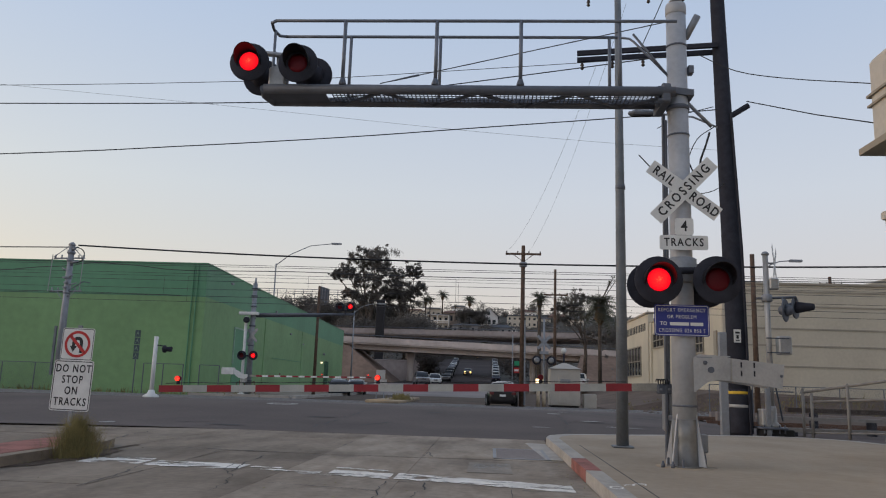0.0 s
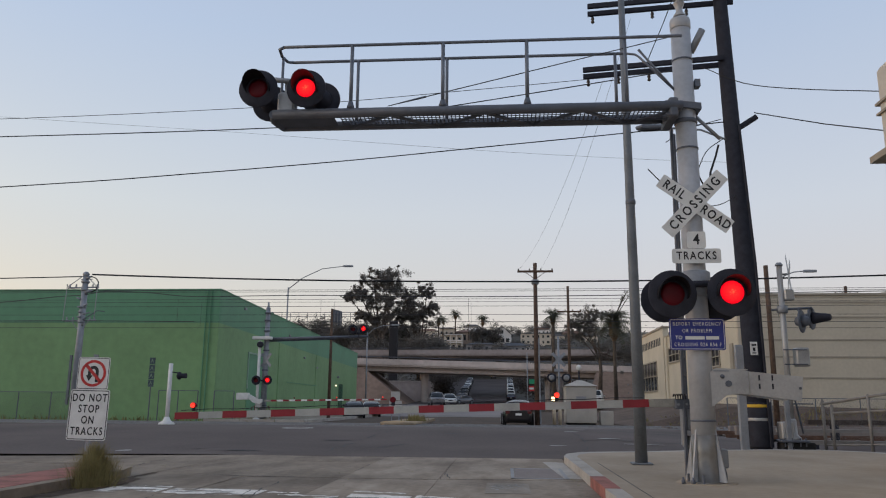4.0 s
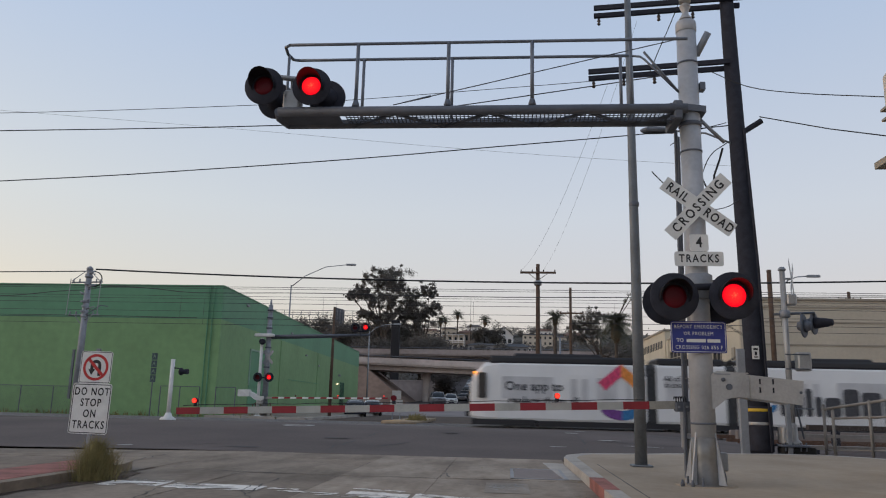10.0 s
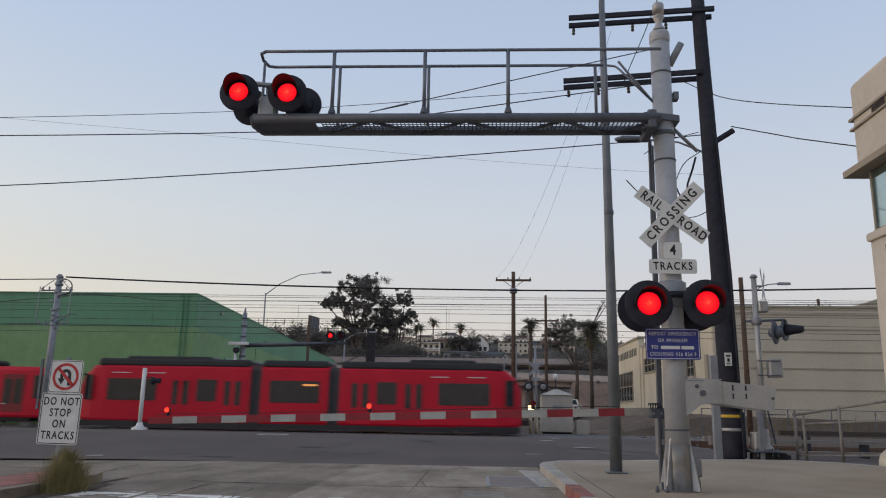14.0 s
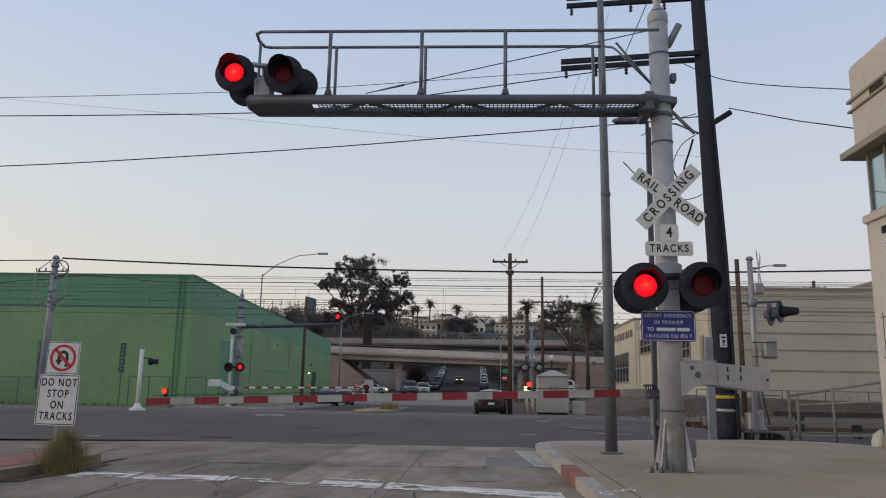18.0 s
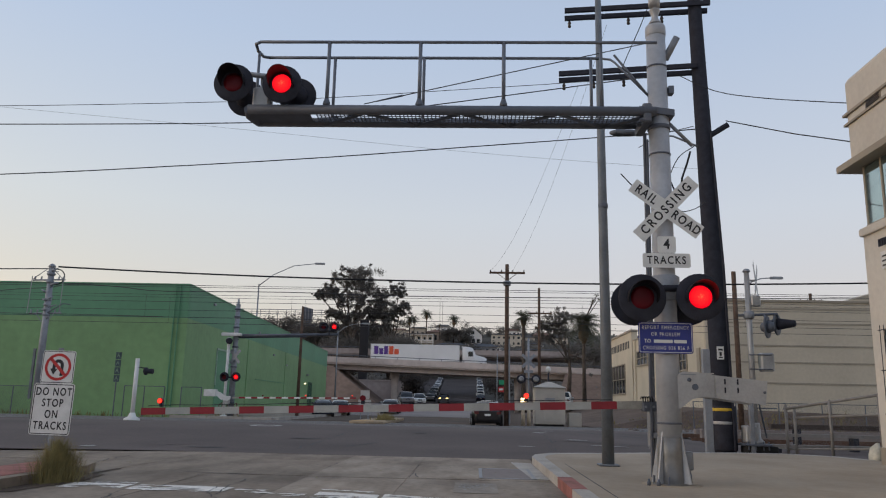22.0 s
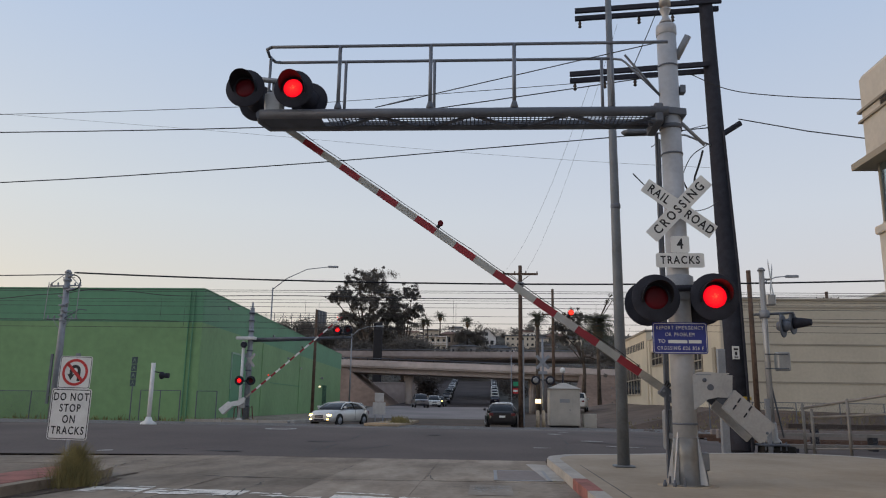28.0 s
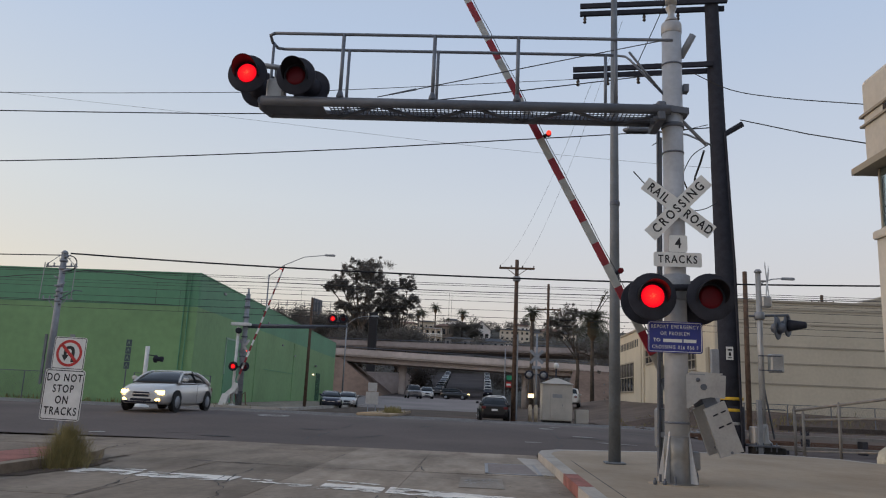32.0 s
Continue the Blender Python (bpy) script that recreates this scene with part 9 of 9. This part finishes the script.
pts = [(x, y, 1.7 + 8.7 * (y - 152) / 133 + 1.6, r) for x, y, z, r in pts]
pts += [(rnd.uniform(-13.6, -11.0), rnd.uniform(152, 158), rnd.uniform(1.2, 6.5), 1.0) for k in range(22)] + [(rnd.uniform(-30, -24.5), rnd.uniform(150, 158), rnd.uniform(0.5, 4.5), 1.4) for k in range(24)]
wl = S()
wl.box(-27, 159.4, -0.4, -14.6, 159.9, 5.6).box(-27, 159.25, 5.6, -14.5, 160.05, 5.85)
for x in (-24.4, -21.3, -18.2):
    wl.box(x, 159.34, -0.4, x + 0.35, 159.4, 5.6)
whole("retaining_wall", wl, VIADUCT_DARK, "pale grey concrete retaining wall under the freeway", "wall", kind="structure")
sc = part("street_hedges", leaf_cloud(rnd, pts, 160, 0.3), FOLIAGE_SHADED, None, "hedges and trees lining the hill street, coloured dark for shade")
tagged(sc, category="shrubs", kind="stuff")
pts = [(rnd.uniform(21, 36), rnd.uniform(110, 128), rnd.uniform(1.6, 4.4), rnd.uniform(1.0, 1.7)) for k in range(22)]
pts += [(rnd.uniform(14.0, 40), rnd.uniform(153, 161), rnd.uniform(5.5, 9.2), rnd.uniform(1.0, 1.7)) for k in range(34)]
pts += [(rnd.uniform(25.0, 42), rnd.uniform(156, 163), rnd.uniform(9, 14.5), rnd.uniform(1.2, 2.0)) for k in range(34)]
sc = part("bank_shrubs", leaf_cloud(rnd, pts, 130, 0.3), FOLIAGE, None, "dark shrubs on the bank beside the freeway")
tagged(sc, category="shrubs", kind="stuff")
bk = S()
bk.hull([(12.5, 124, 0.2), (40, 100, 0.3), (40, 137.6, 6.7), (16.2, 137.6, 7.0), (14.8, 137.6, 0.2), (60, 100, 0.3), (60, 137.6, 6.2)], [(0, 1, 2, 3), (0, 3, 4), (1, 5, 6, 2)])
whole("right_bank", bk, MATS["bank soil"], "brown earth bank right of the street", "bank", kind="structure")


# ---- what moves ----
def motions():
    H1, T1, H2, T2, H3, T3 = 0.596, 2.0, 0.5967, 1.14, 0.5964, 0.686
    for ob, m, beat, clock in BLINKS:
        h, t0 = ((H1, T1), (H2, T2), (H3, T3))[clock]
        out = m @ pose(0, 0, 0.03)
        back = m @ pose(0, 0, -0.03)
        first = math.floor((0 - t0) / h)
        rows = []
        k = first
        while t0 + k * h < 32.2:
            a, b = t0 + k * h, t0 + (k + 1) * h
            on = (k % 2 == 0) == (beat == 0)
            # a lamp glows on for a moment after its mate has lit
            if clock:
                span = (round(a * FPS) / FPS, round(b * FPS - 1) / FPS)
            elif on:
                span = (a, b + 0.09)
            else:
                span = (a + 0.14, b - 0.05)
            for t in span:
                if 0.0 < t < 32.0:
                    rows.append((t, out if on else back))
                elif not rows and t <= 0:
                    start = (0.0, out if on else back)
            k += 1
        rows = [(0.0, rows[0][1] if rows[0][0] < 0.1 else start[1])] + [r for r in rows if r[0] > 0.04] + [(32.0, rows[-1][1])]
        walk(ob, rows)
    swing = ((0, -2.0), (23.7, -2.0), (24.0, -1.1), (24.2, 1.5), (24.5, 4.9), (25.0, 10.4), (25.5, 15.0), (27.5, 31.7), (28, 34.9), (29, 42.8), (30.2, 50.5), (31, 56.0), (32, 62.4))
    walk(near_arm, [(t, pose(GPX, GPY, GPZ, 0, a, 0)) for t, a in swing])
    walk(weight, [(t, pose(CPX, CPY, CPZ, 0, a + 2.0, 0)) for t, a in swing])
    far_swing = ((0, 1.0), (24.1, 1.0), (24.5, 6.5), (25, 13.8), (25.5, 18.2), (27.5, 38), (28, 41), (29, 49), (30.3, 58), (31, 64), (32, 72))
    walk(far_arm, [(t, pose(FPX, FPY, FPZ, 0, -a, 0)) for t, a in far_swing])
    # the train runs from right to left
    nose = ((0, 170.3), (8.8, 19.0), (9.0, 15.5), (10.0, -1.9), (10.5, -10.3), (11.2, -21.8), (12.0, -35.5), (13.0, -53.2), (14.0, -71.9), (14.5, -81.2), (16.5, -119), (32, -412))
    for car, back in ((white_car, 0.0), (red_car, L1 + GAP), (tail_car, L1 + L2 + 2 * GAP)):
        walk(car, [(t, pose(x + back, FACE, 0.0)) for t, x in nose])
    # silver sedan: out of the side street, down to the gate, then over the tracks
    drive = ((0, -62, 119.5, 1.0, 0), (16.0, -38, 119.5, 1.0, 0), (18.0, -16.2, 118.5, 1.0, -4), (19.0, -12.6, 115, 1.0, -42), (20.0, -10.5, 104, 0.92, -80), (20.6, -9.7, 95, 0.72, -86), (21.4, -8.9, 86.5, 0.35, -88), (22.4, -8.7, 78.5, 0.02, -89), (24.0, -8.95, 69, -0.1, -90), (25.0, -7.8, 57, -0.1, -92), (25.5, -7.95, 54, -0.1, -96), (27.5, -9.0, 49.8, -0.1, -105), (28, -9.35, 48.5, -0.1, -110), (29, -10.5, 45.5, -0.03, -107), (30, -11.45, 41, 0.0, -98), (31, -11.65, 34.7, 0.145, -91), (32, -11.65, 28.4, 0.305, -90))
    walk(silver_car, [(t, pose(x, y, z, 0, 0, a)) for t, x, y, z, a in drive])
    roll = ((0, -4.0, 284, 10.35, -90), (13.0, -4.0, 284, 10.35, -90), (16.0, -4.2, 222, 6.3, -90), (19, -4.3, 165, 2.55, -90), (21.5, -5.4, 140, 1.45, -90), (23, -5.2, 131, 1.2, -92), (25, -6.2, 127, 1.1, -95), (28, -7.8, 124, 1.07, -95), (30, -7.4, 122, 1.05, -80), (31.2, -6.0, 120, 1.03, -40), (32, -4.0, 119, 1.0, -8))
    down = ((0, -5.0, 178, 3.42, -90), (1, -4.8, 160, 2.25, -90), (2, -4.8, 146, 1.55, -90), (3.2, -5.2, 133, 1.25, -96), (4.4, -9.0, 124, 1.05, -150), (5.6, -19.0, 121.5, 1.0, -178), (8.0, -44, 121.5, 1.0, -180), (10.0, -62, 121.5, 1.0, -180), (32, -64, 121.5, 1.0, -180))
    walk(hill_car, [(t, pose(x, y, z, 0, 0, a)) for t, x, y, z, a in down])
    walk(waiting_car, [(t, pose(x, y, z, 0, 0, a)) for t, x, y, z, a in roll])
    for ob, t0, x0 in ((deck_car, 2.0, -17.9), (deck_car2, 7.5, -13.6), (deck_car3, 29.0, -2.3)):
        stops = [(t, max(-290, min(185, x0 + 24.0 * (t - t0)))) for t in (0, max(0.5, t0 - 6), t0, t0 + 2.5, 32)]
        walk(ob, [(t, pose(x, 145.3, 15.51 - (x + 300) * 0.026, 0, 1.5, 0)) for t, x in stops])
    def on_ramp(x):
        return pose(x, 142, 8.37 - (x + 25.5) * 0.026)
    walk(truck, [(t, on_ramp(x)) for t, x in ((0, -260), (19.5, -32.0), (21, -16.0), (22, -2.8), (23, 11.0), (24, 25.2), (25, 40), (32, 150))])


motions()
